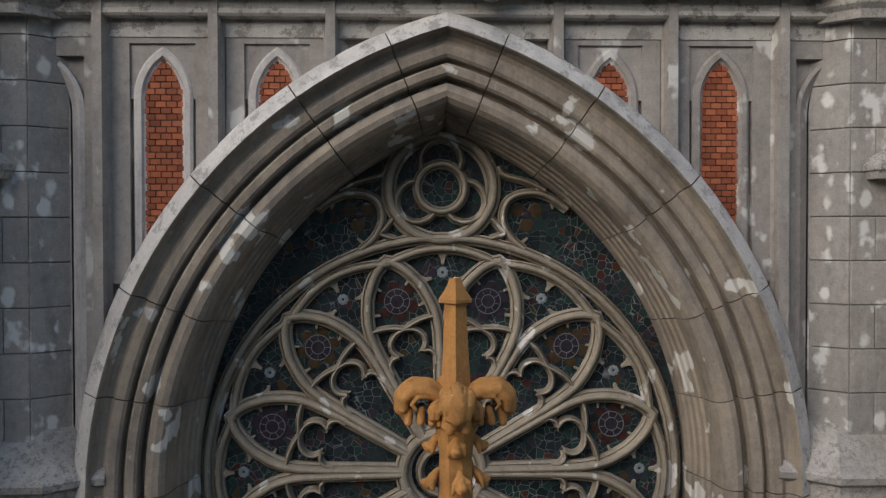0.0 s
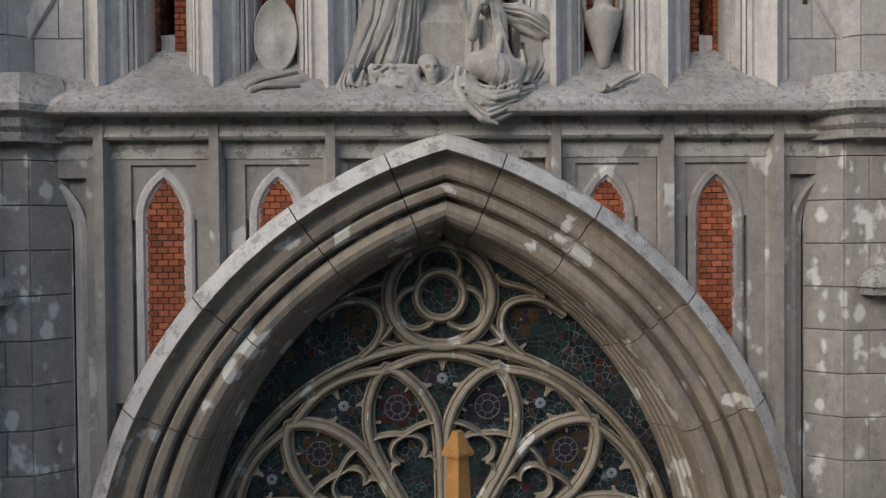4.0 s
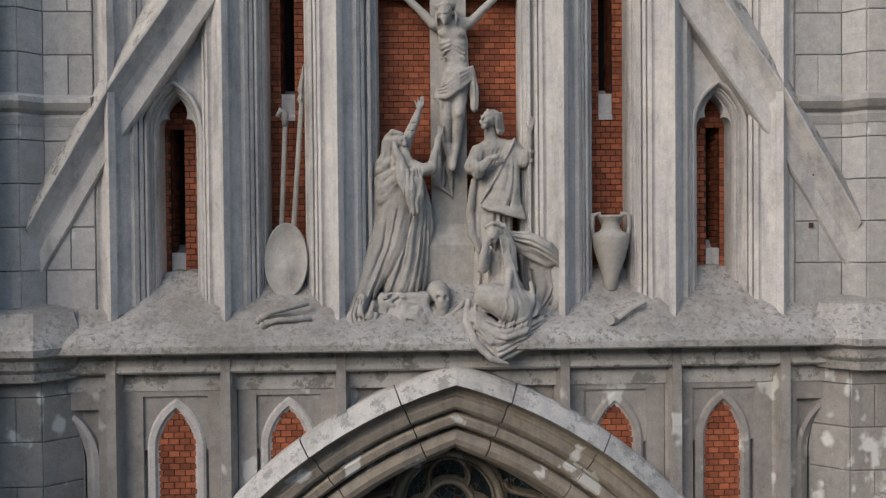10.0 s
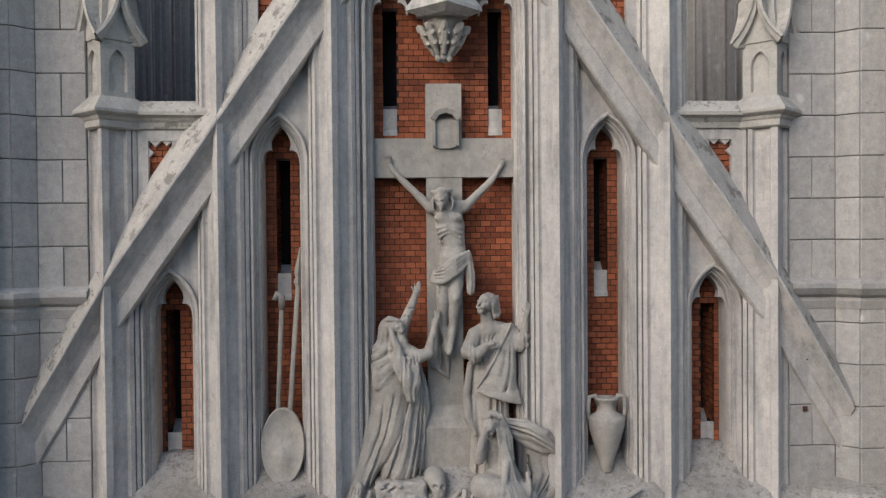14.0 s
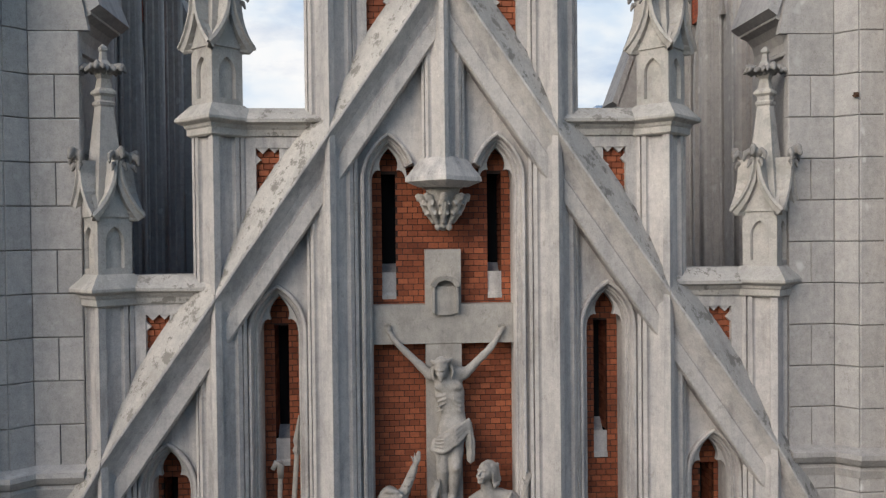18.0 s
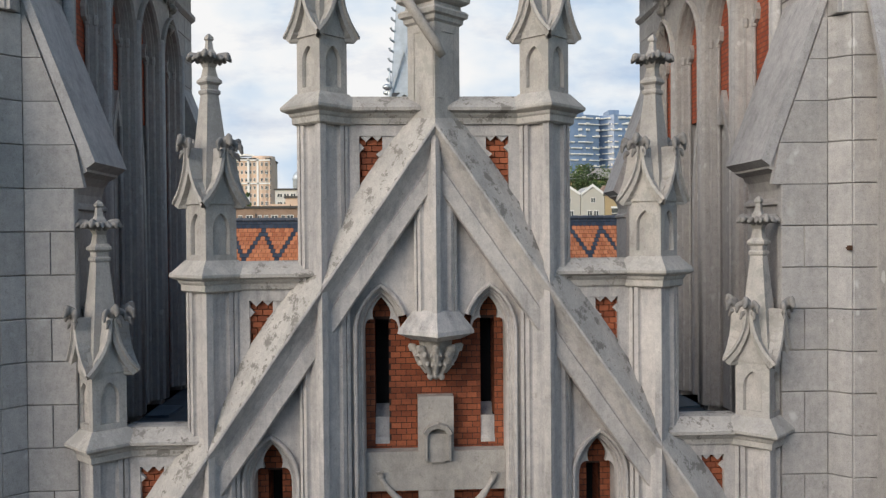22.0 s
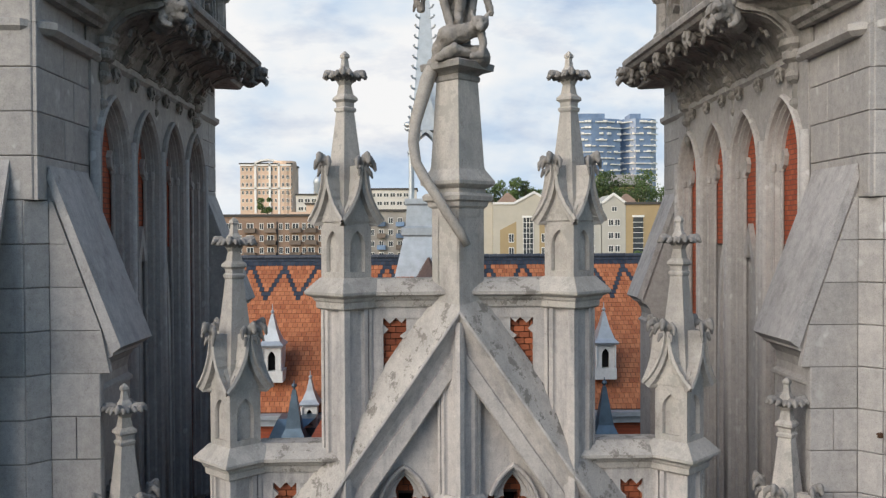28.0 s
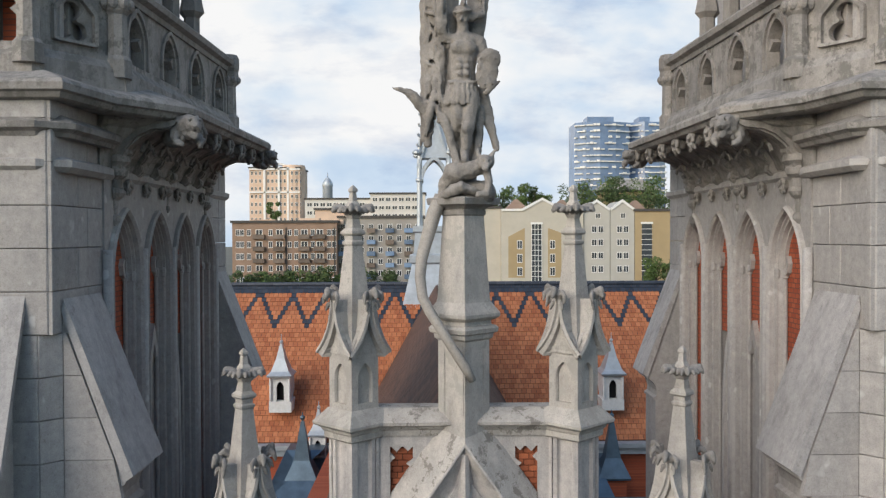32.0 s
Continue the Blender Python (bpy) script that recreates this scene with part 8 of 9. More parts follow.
# ---- the crucifixion group on the ledge ----
cross = thing("stone_cross", (0, 0.75, 18.3), "tall pale stone cross with a scroll plaque", "cross")
bm = bmesh.new()
box(bm, -0.225, 0.225, 0.60, 0.80, 19.15, 23.24)
soften(bm, 0.012)
part("post", bm, M_STATUE, cross)
bm = bmesh.new()
box(bm, -0.885, 0.885, 0.588, 0.80, 22.06, 22.55)
soften(bm, 0.012)
part("crossbeam", bm, M_STATUE, cross)
bm = bmesh.new()
stack(bm, [[(x, y, z) for x, y in ((-h, f), (h, f), (h, 0.8), (-h, 0.8))] for z, h, f in ((18.0, 0.30, 0.44), (18.92, 0.295, 0.44), (19.0, 0.27, 0.48), (19.18, 0.222, 0.595))])
soften(bm, 0.01)
part("foot_block", bm, M_STATUE, cross)
bm = bmesh.new()
slab(bm, [(-0.13, 22.44), (-0.06, 22.42), (0.08, 22.42), (0.17, 22.45), (0.17, 22.78), (-0.13, 22.78)], 0.545, 0.60)
run(bm, [(-0.14, 22.78), (-0.08, 22.86), (0.02, 22.89), (0.12, 22.86), (0.18, 22.78)], [(-0.03, 0.59), (-0.03, 0.46), (0.03, 0.48), (0.03, 0.59)])
run(bm, [(-0.13, 22.45), (-0.13, 22.80)], [(-0.015, 0.60), (-0.015, 0.50), (0.02, 0.50), (0.02, 0.60)])
run(bm, [(0.17, 22.80), (0.17, 22.45)], [(-0.015, 0.60), (-0.015, 0.50), (0.02, 0.50), (0.02, 0.60)])
part("scroll_plaque", bm, M_STATUE, cross, "curled blank scroll plaque")

c = Clay((-0.86, 0.2, 19.7), (0.86, 0.66, 22.5), 0.014)
c.limb([(0.09, 0.52, 20.95), (0.105, 0.52, 21.20), (0.06, 0.51, 21.45), (0.035, 0.52, 21.64)], [0.185, 0.145, 0.185, 0.165], 0.03, 0.62)
c.limb([(-0.17, 0.53, 21.68), (0.25, 0.53, 21.69)], 0.075, 0.05)
for q in (-1, 1):
    c.egg((0.04 + 0.09 * q, 0.42, 21.55), (0.09, 0.04, 0.06), 0.03)
    for i in range(4):
        c.limb([(0.05 + 0.05 * q, 0.405, 21.44 - 0.05 * i), (0.05 + 0.15 * q, 0.44, 21.42 - 0.065 * i)], 0.013, 0.015)
c.egg((0.06, 0.40, 21.27), (0.09, 0.03, 0.07), 0.03, True)
for s, hx, hz in ((-1, -0.70, 22.25), (1, 0.72, 22.22)):
    sx = 0.035 + s * 0.23
    c.limb([(sx, 0.53, 21.69), (sx + s * 0.17, 0.52, 21.86), (sx + s * 0.30, 0.52, 21.99), (hx - s * 0.06, 0.55, hz - 0.11), (hx, 0.56, hz)], [0.062, 0.050, 0.046, 0.034, 0.030], 0.02)
    c.egg((hx, 0.55, hz + 0.02), (0.045, 0.03, 0.045), 0.015)
    for f in range(4):
        c.limb([(hx + s * (0.03 - 0.02 * f), 0.54, hz + 0.03), (hx + s * (0.045 - 0.028 * f), 0.50, hz + 0.085)], [0.014, 0.011], 0.008)
c.limb([(0.0, 0.5, 21.66), (-0.03, 0.42, 21.76)], [0.08, 0.07], 0.02)
c.head((-0.045, 0.38, 21.79), 1.02, -24, 34)
for i in range(13):
    a = 2 * math.pi * i / 13
    c.limb([(-0.04 + 0.115 * math.cos(a), 0.41 + 0.11 * math.sin(a), 21.865 + 0.012 * math.cos(a) + 0.015 * math.sin(3 * a)), (-0.04 + 0.125 * math.cos(a + 0.6), 0.41 + 0.115 * math.sin(a + 0.6), 21.878 + 0.012 * math.cos(a + 0.6))], 0.021, 0.006)
for q in (-1, 1):
    for i in range(3):
        c.limb([(-0.035 + 0.10 * q, 0.40 + 0.03 * i, 21.84), (-0.03 + 0.125 * q, 0.38 + 0.03 * i, 21.74), (-0.035 + 0.115 * q, 0.37 + 0.03 * i, 21.64 + 0.02 * i)], [0.020, 0.018, 0.010], 0.006)
c.limb([(-0.06, 0.31, 21.70), (-0.055, 0.30, 21.63)], [0.04, 0.018], 0.02)
# legs and loincloth
c.limb([(0.13, 0.50, 20.82), (0.12, 0.42, 20.56), (0.09, 0.50, 20.20), (0.06, 0.46, 20.02), (0.035, 0.40, 19.87)], [0.105, 0.078, 0.055, 0.042, 0.034], 0.02)
c.limb([(-0.02, 0.52, 20.78), (-0.035, 0.46, 20.50), (-0.03, 0.53, 20.20), (0.0, 0.50, 20.03), (0.01, 0.45, 19.90)], [0.10, 0.074, 0.052, 0.04, 0.034], 0.02)
c.egg((0.12, 0.36, 20.55), (0.045, 0.04, 0.05), 0.02)
c.limb([(0.10, 0.49, 20.99), (0.04, 0.48, 20.83)], [0.185, 0.165], 0.02, 0.7)
for i in range(4):
    c.limb([(-0.17 + 0.01 * i, 0.46, 20.76 + 0.035 * i), (-0.04, 0.37, 20.76 + 0.05 * i), (0.12, 0.345, 20.86 + 0.055 * i), (0.29, 0.42, 20.99 + 0.045 * i)], [0.030, 0.042, 0.040, 0.026], 0.006, 0.8)
for i in range(4):
    c.limb([(-0.15 + 0.01 * i, 0.42, 20.79 + 0.035 * i), (-0.03, 0.325, 20.785 + 0.05 * i), (0.12, 0.30, 20.887 + 0.055 * i), (0.27, 0.385, 21.012 + 0.045 * i)], [0.012, 0.018, 0.018, 0.010], 0.005, 1.0, True)
c.limb([(0.28, 0.45, 21.08), (0.31, 0.46, 20.85), (0.315, 0.47, 20.62)], [0.05, 0.065, 0.055], 0.015)
c.pleats([(0.22, 21.05), (0.23, 20.56)], [(0.38, 21.05), (0.385, 20.58)], 2.6, 0.045, 0.6, grow=0.3, seed=0.2)
c.limb([(-0.13, 0.46, 20.77), (-0.09, 0.43, 20.66), (-0.10, 0.48, 20.38)], [0.045, 0.030, 0.014], 0.012)
statue("crucified_statue", "pale stone figure hanging on the cross", c, M_STATUE)

# standing draped figure with a raised arm
c = Clay((-1.42, -0.16, 17.78), (0.16, 0.78, 20.85), 0.0115)
c.limb([(-0.66, 0.47, 19.98), (-0.68, 0.46, 19.6), (-0.64, 0.46, 19.2), (-0.63, 0.44, 18.8), (-0.61, 0.42, 18.48)], [0.19, 0.25, 0.30, 0.33, 0.31], 0.04, 0.75)
c.limb([(-0.42, 0.46, 19.5), (-0.36, 0.46, 19.15), (-0.38, 0.46, 18.8), (-0.40, 0.44, 18.48)], [0.10, 0.13, 0.12, 0.10], 0.05, 0.8)
c.limb([(-0.78, 0.44, 19.1), (-0.90, 0.38, 18.72), (-1.02, 0.30, 18.42), (-1.14, 0.20, 18.16)], [0.20, 0.19, 0.15, 0.11], 0.05, 0.8)
c.pleats([(-0.90, 19.45), (-0.98, 18.9), (-1.18, 18.2)], [(-0.42, 19.35), (-0.56, 18.9), (-0.82, 18.32)], 3.0, 0.095, 0.46, seed=0.35, fine=0.4)
c.pleats([(-0.46, 19.40), (-0.60, 18.9), (-0.82, 18.32)], [(-0.22, 19.25), (-0.24, 18.8), (-0.30, 18.36)], 4.6, 0.11, 0.46, seed=0.1, grow=0.6, fine=0.4)
# train of the skirt curling over the ledge
c.limb([(-1.13, 0.18, 18.22), (-1.23, 0.08, 18.02), (-1.16, 0.0, 17.90), (-1.00, 0.0, 17.92), (-0.92, 0.06, 18.10)], [0.085, 0.075, 0.07, 0.06, 0.045], 0.015)
c.limb([(-1.08, 0.14, 18.30), (-1.10, 0.04, 18.12), (-1.00, 0.02, 18.06), (-0.95, 0.10, 18.24)], [0.05, 0.045, 0.04, 0.03], 0.010)
c.limb([(-1.06, 0.06, 18.20), (-1.04, 0.0, 18.10), (-1.0, 0.04, 18.18)], 0.022, 0.01, 1.0, True)
for i in range(4):
    c.fold([(-1.16 + 0.03 * i, 18.3), (-1.22 + 0.05 * i, 18.06), (-1.10 + 0.03 * i, 17.92 + 0.03 * i), (-0.95, 17.98 + 0.04 * i)], 0.013, 0.006)
# the hem stands open over the rock
c.limb([(-0.92, 0.06, 18.16), (-0.82, 0.10, 18.30), (-0.70, 0.12, 18.24), (-0.60, 0.12, 18.36), (-0.50, 0.12, 18.29), (-0.40, 0.14, 18.38), (-0.30, 0.16, 18.30)], [0.03, 0.05, 0.04, 0.055, 0.04, 0.055, 0.04], 0.012, 1.0, True)
# cape over the shoulders with a slanting hem, and the long side of the mantle
c.limb([(-0.90, 0.46, 19.80), (-0.93, 0.46, 19.4), (-0.97, 0.44, 19.0)], [0.06, 0.07, 0.05], 0.03)
c.limb([(-0.80, 0.36, 19.90), (-0.82, 0.33, 19.66), (-0.84, 0.33, 19.50)], [0.13, 0.12, 0.085], 0.012, 0.75)
c.limb([(-0.62, 0.36, 19.94), (-0.70, 0.32, 19.74), (-0.78, 0.32, 19.56)], [0.16, 0.14, 0.09], 0.02, 0.7)
c.pleats([(-0.96, 19.52), (-0.82, 19.50), (-0.56, 19.80)], [(-0.94, 19.92), (-0.80, 20.0), (-0.56, 20.0)], 2.6, 0.04, 0.45, along="x", grow=0.0, seed=0.2)
# rough front panel of the shawl
c.limb([(-0.60, 0.22, 19.84), (-0.50, 0.17, 19.6), (-0.44, 0.18, 19.34)], [0.10, 0.105, 0.075], 0.010, 0.55)
c.limb([(-0.44, 0.24, 19.80), (-0.40, 0.20, 19.55), (-0.40, 0.22, 19.36)], [0.09, 0.08, 0.045], 0.010, 0.55)
c.pleats([(-0.62, 19.86), (-0.60, 19.5), (-0.55, 19.26)], [(-0.32, 19.80), (-0.32, 19.5), (-0.34, 19.28)], 3.5, 0.05, 0.26, grow=0.3, seed=0.6, fine=0.5)
# right edge of the mantle bulging from the hip
c.limb([(-0.34, 0.44, 19.72), (-0.26, 0.46, 19.4), (-0.235, 0.48, 19.14), (-0.30, 0.48, 18.8)], [0.03, 0.035, 0.035, 0.02], 0.015)
# head thrown back under a veil
c.limb([(-0.64, 0.42, 19.95), (-0.66, 0.38, 20.10)], [0.10, 0.075], 0.03)
c.head((-0.625, 0.34, 20.20), 1.0, 46, -36)
c.egg((-0.70, 0.42, 20.20), (0.125, 0.135, 0.13), 0.012)
c.limb([(-0.78, 0.40, 20.26), (-0.70, 0.30, 20.31), (-0.60, 0.30, 20.29)], [0.035, 0.038, 0.03], 0.012)
c.limb([(-0.76, 0.40, 20.18), (-0.78, 0.40, 20.02), (-0.84, 0.42, 19.86)], [0.085, 0.085, 0.08], 0.02)
c.limb([(-0.60, 0.33, 20.20), (-0.55, 0.31, 20.05), (-0.47, 0.30, 19.90)], [0.035, 0.05, 0.045], 0.012)
c.limb([(-0.69, 0.30, 20.20), (-0.64, 0.26, 20.02), (-0.58, 0.24, 19.88)], [0.03, 0.055, 0.06], 0.015)
c.pleats([(-0.82, 20.22), (-0.86, 20.0), (-0.90, 19.86)], [(-0.58, 20.24), (-0.50, 20.0), (-0.44, 19.88)], 5.0, 0.028, 0.42, grow=0.3, seed=0.4)
# raised arm and open hand
c.limb([(-0.60, 0.44, 20.02), (-0.53, 0.42, 20.24), (-0.445, 0.42, 20.42), (-0.395, 0.42, 20.55)], [0.09, 0.07, 0.058, 0.045], 0.02)
c.limb([(-0.40, 0.42, 20.54), (-0.365, 0.41, 20.64)], [0.036, 0.040], 0.008)
for f in range(4):
    c.limb([(-0.385 + 0.018 * f, 0.40, 20.65), (-0.365 + 0.016 * f - 0.02 * (f == 0), 0.39, 20.76 - 0.01 * abs(f - 2))], [0.014, 0.010], 0.005)
c.limb([(-0.395, 0.40, 20.62), (-0.425, 0.38, 20.70)], [0.014, 0.010], 0.005)
for i in range(4):
    c.limb([(-0.60 + 0.045 * i, 0.37, 20.16 + 0.09 * i), (-0.47 + 0.03 * i, 0.375, 20.12 + 0.10 * i)], 0.011, 0.006, 1.0, True)
# reaching arm with a gathered sleeve, hand on the post
c.limb([(-0.50, 0.36, 19.90), (-0.36, 0.30, 19.84), (-0.22, 0.32, 19.88)], [0.10, 0.085, 0.07], 0.015)
c.limb([(-0.23, 0.32, 19.86), (-0.17, 0.36, 20.08), (-0.125, 0.40, 20.28)], [0.07, 0.052, 0.034], 0.015)
for f in range(3):
    c.limb([(-0.135 + 0.015 * f, 0.39, 20.27), (-0.14 + 0.03 * f, 0.41, 20.40)], [0.017, 0.010], 0.006)
for i in range(6):
    c.limb([(-0.47 + 0.045 * i, 0.23, 19.95), (-0.43 + 0.045 * i, 0.21, 19.76)], 0.010, 0.006, 1.0, True)
# cloth hung over the post of the cross, drawn to a point
c.limb([(-0.14, 0.50, 20.24), (-0.13, 0.54, 19.95), (-0.13, 0.56, 19.72)], [0.05, 0.075, 0.085], 0.012, 0.45)
c.limb([(-0.02, 0.52, 20.16), (0.0, 0.55, 19.85), (0.03, 0.57, 19.56)], [0.035, 0.045, 0.018], 0.010, 0.5)
c.limb([(-0.20, 0.55, 19.76), (-0.08, 0.55, 19.62), (0.035, 0.56, 19.53)], [0.022, 0.024, 0.012], 0.008)
c.pleats([(-0.22, 20.2), (-0.23, 19.7)], [(0.03, 20.15), (0.06, 19.5)], 3.4, 0.03, 0.60, grow=0.2, seed=0.3)
statue("robed_statue", "pale stone draped figure reaching up to the cross", c, M_STATUE)

# standing figure with a hand on the breast
c = Clay((0.12, 0.03, 18.25), (1.14, 0.80, 20.78), 0.0115)
c.limb([(0.56, 0.52, 20.04), (0.55, 0.52, 19.6), (0.54, 0.52, 19.2), (0.54, 0.50, 18.7), (0.52, 0.50, 18.35)], [0.20, 0.23, 0.25, 0.26, 0.26], 0.04, 0.7)
c.limb([(0.36, 0.50, 20.08), (0.55, 0.48, 20.17), (0.76, 0.50, 20.12)], [0.09, 0.10, 0.10], 0.05)
# tunic pleats and the long fold at the side
c.pleats([(0.34, 19.36), (0.33, 18.9), (0.34, 18.36)], [(0.84, 19.30), (0.80, 18.9), (0.78, 18.36)], 4.4, 0.13, 0.44, grow=0.1, seed=0.2)
c.limb([(0.30, 0.44, 19.72), (0.25, 0.44, 19.35), (0.27, 0.42, 19.05), (0.35, 0.40, 18.86)], [0.04, 0.05, 0.05, 0.03], 0.03)
c.pleats([(0.22, 19.75), (0.20, 19.3), (0.28, 18.9)], [(0.46, 19.70), (0.40, 19.3), (0.44, 18.9)], 3.0, 0.05, 0.40, grow=0.2, seed=0.5)
c.pleats([(0.34, 20.12), (0.38, 19.9), (0.44, 19.66)], [(0.66, 20.16), (0.58, 19.9), (0.50, 19.66)], 4.0, 0.035, 0.46, grow=0.0, seed=0.1)
# cloak: a taut sheet from one shoulder to a slanting hem
c.limb([(0.77, 0.42, 20.14), (0.72, 0.38, 19.85), (0.67, 0.37, 19.60), (0.66, 0.38, 19.52)], [0.09, 0.15, 0.20, 0.205], 0.010, 0.62)
c.limb([(0.80, 0.34, 19.56), (0.90, 0.34, 19.27)], [0.05, 0.020], 0.02, 0.6)
for i in range(19):
    x = 0.40 + 0.028 * i
    y = 0.255 + 1.1 * (x - 0.66) ** 2
    c.limb([(0.50 + 0.55 * (x - 0.40), y + 0.02, 19.62), (x, y, 19.39 - 0.30 * (x - 0.40))], [0.030, 0.024], 0.012)
c.limb([(0.36, 0.30, 19.31), (0.62, 0.22, 19.235), (0.95, 0.30, 19.14)], 0.042, 0.006, 1.0, True)
c.limb([(0.80, 0.36, 20.22), (0.62, 0.30, 19.86), (0.48, 0.28, 19.62), (0.37, 0.32, 19.44)], [0.022, 0.020, 0.018, 0.014], 0.008)
c.limb([(0.74, 0.34, 20.20), (0.57, 0.29, 19.86), (0.43, 0.28, 19.60)], [0.012, 0.012, 0.010], 0.008, 1.0, True)
c.pleats([(0.70, 20.05), (0.58, 19.7), (0.44, 19.40)], [(0.86, 20.05), (0.89, 19.7), (0.90, 19.34)], 2.7, 0.035, 0.36, grow=0.4, seed=0.25, fine=0.2)
# neck, lifted head and curling hair
c.limb([(0.54, 0.48, 20.12), (0.50, 0.45, 20.36)], [0.10, 0.068], 0.03)
c.head((0.475, 0.40, 20.455), 1.10, -38, -20)
c.egg((0.545, 0.47, 20.50), (0.105, 0.12, 0.11), 0.012)
for i in range(6):
    c.limb([(0.47 + 0.035 * i, 0.36 + 0.02 * i, 20.59 - 0.006 * i), (0.58 + 0.014 * i, 0.36 + 0.022 * i, 20.47), (0.585 + 0.018 * i, 0.39 + 0.02 * i, 20.34)], [0.018, 0.022, 0.018], 0.006)
for i in range(4):
    c.egg((0.60 + 0.018 * i, 0.37 + 0.025 * i, 20.31 + 0.01 * (i % 2)), (0.026, 0.026, 0.03), 0.006)
# bent arm with a wide sleeve, hand on the breast
c.limb([(0.35, 0.46, 20.08), (0.27, 0.38, 19.88), (0.36, 0.29, 19.86), (0.48, 0.27, 19.96)], [0.09, 0.095, 0.085, 0.045], 0.02)
c.limb([(0.29, 0.34, 19.90), (0.33, 0.31, 19.80)], [0.09, 0.075], 0.015)
c.limb([(0.41, 0.29, 19.92), (0.41, 0.29, 19.78)], [0.035, 0.018], 0.008)
c.limb([(0.46, 0.25, 19.97), (0.56, 0.24, 20.00)], [0.034, 0.032], 0.008)
for f in range(4):
    c.limb([(0.55, 0.235, 20.025 - 0.02 * f), (0.65, 0.245, 20.02 - 0.028 * f)], [0.012, 0.009], 0.005)
c.pleats([(0.20, 20.06), (0.18, 19.9), (0.24, 19.74)], [(0.44, 20.04), (0.44, 19.9), (0.44, 19.74)], 3.6, 0.04, 0.38, grow=0.4, seed=0.45)
# open arm with a falling sleeve and spread fingers
c.limb([(0.82, 0.48, 20.12), (0.92, 0.40, 19.96), (0.97, 0.36, 20.06)], [0.09, 0.10, 0.075], 0.02)
c.limb([(0.90, 0.38, 19.98), (1.0, 0.35, 19.96)], [0.07, 0.045], 0.012)
c.limb([(0.965, 0.36, 20.06), (0.985, 0.34, 20.30)], [0.06, 0.034], 0.010)
c.limb([(0.985, 0.34, 20.29), (1.0, 0.33, 20.38)], [0.03, 0.036], 0.008)
for f in range(4):
    c.limb([(0.985 + 0.014 * f, 0.32, 20.39), (0.985 + 0.026 * f, 0.30, 20.50 - 0.014 * abs(f - 1))], [0.013, 0.009], 0.005)
c.limb([(0.975, 0.32, 20.34), (0.93, 0.30, 20.42)], [0.014, 0.010], 0.005)
c.pleats([(0.84, 20.14), (0.84, 19.86)], [(1.06, 20.14), (1.06, 19.88)], 3.2, 0.035, 0.40, grow=0.3, seed=0.2)
statue("robed_statue", "pale stone figure with one hand on the breast beside the cross", c, M_STATUE)

# kneeling veiled figure in front
c = Clay((0.02, -0.62, 17.42), (1.54, 0.55, 19.32), 0.0115)
c.limb([(0.58, 0.16, 18.86), (0.62, 0.16, 18.55), (0.66, 0.12, 18.3)], [0.15, 0.18, 0.24], 0.05, 0.8)
# lap, and the robe heaped below it over the edge
c.limb([(0.42, -0.02, 18.30), (0.62, -0.12, 18.24), (0.88, -0.02, 18.20)], [0.17, 0.20, 0.18], 0.06)
c.limb([(0.50, -0.16, 18.26), (0.66, -0.20, 18.14), (0.86, -0.14, 18.06)], [0.12, 0.14, 0.12], 0.08)
c.limb([(0.26, -0.04, 18.04), (0.46, -0.20, 17.84), (0.74, -0.18, 17.86), (1.0, 0.0, 18.02)], [0.14, 0.18, 0.17, 0.12], 0.05)
c.limb([(0.34, -0.18, 17.84), (0.52, -0.30, 17.66), (0.74, -0.24, 17.74)], [0.11, 0.12, 0.09], 0.03)
c.pleats([(0.16, 17.84), (0.50, 17.50), (1.04, 17.86)], [(0.16, 18.14), (0.50, 17.98), (1.04, 18.10)], 5.0, 0.075, 0.2, along="x", grow=0.0, seed=0.5)
c.limb([(0.18, -0.02, 18.26), (0.155, -0.12, 18.02), (0.24, -0.30, 17.80), (0.42, -0.40, 17.62), (0.60, -0.40, 17.56)], [0.035, 0.05, 0.05, 0.04, 0.02], 0.010)
c.limb([(0.26, -0.08, 18.22), (0.27, -0.22, 17.98), (0.42, -0.36, 17.80), (0.66, -0.34, 17.80)], [0.02, 0.028, 0.028, 0.014], 0.008)
for i in range(3):
    c.limb([(0.93 - 0.02 * i, 0.0, 18.52 - 0.10 * i), (0.95, -0.12, 18.28 - 0.08 * i), (0.83, -0.26 - 0.02 * i, 18.06 - 0.07 * i), (0.60, -0.34 - 0.02 * i, 17.97 - 0.06 * i), (0.36, -0.27, 18.04 - 0.05 * i)], [0.022, 0.034, 0.038, 0.034, 0.014], 0.008)
c.pleats([(0.34, 18.46), (0.36, 18.2), (0.30, 17.96)], [(0.92, 18.44), (1.0, 18.2), (1.02, 17.98)], 4.2, 0.045, 0.1, grow=0.5, seed=0.35, fine=0.5)
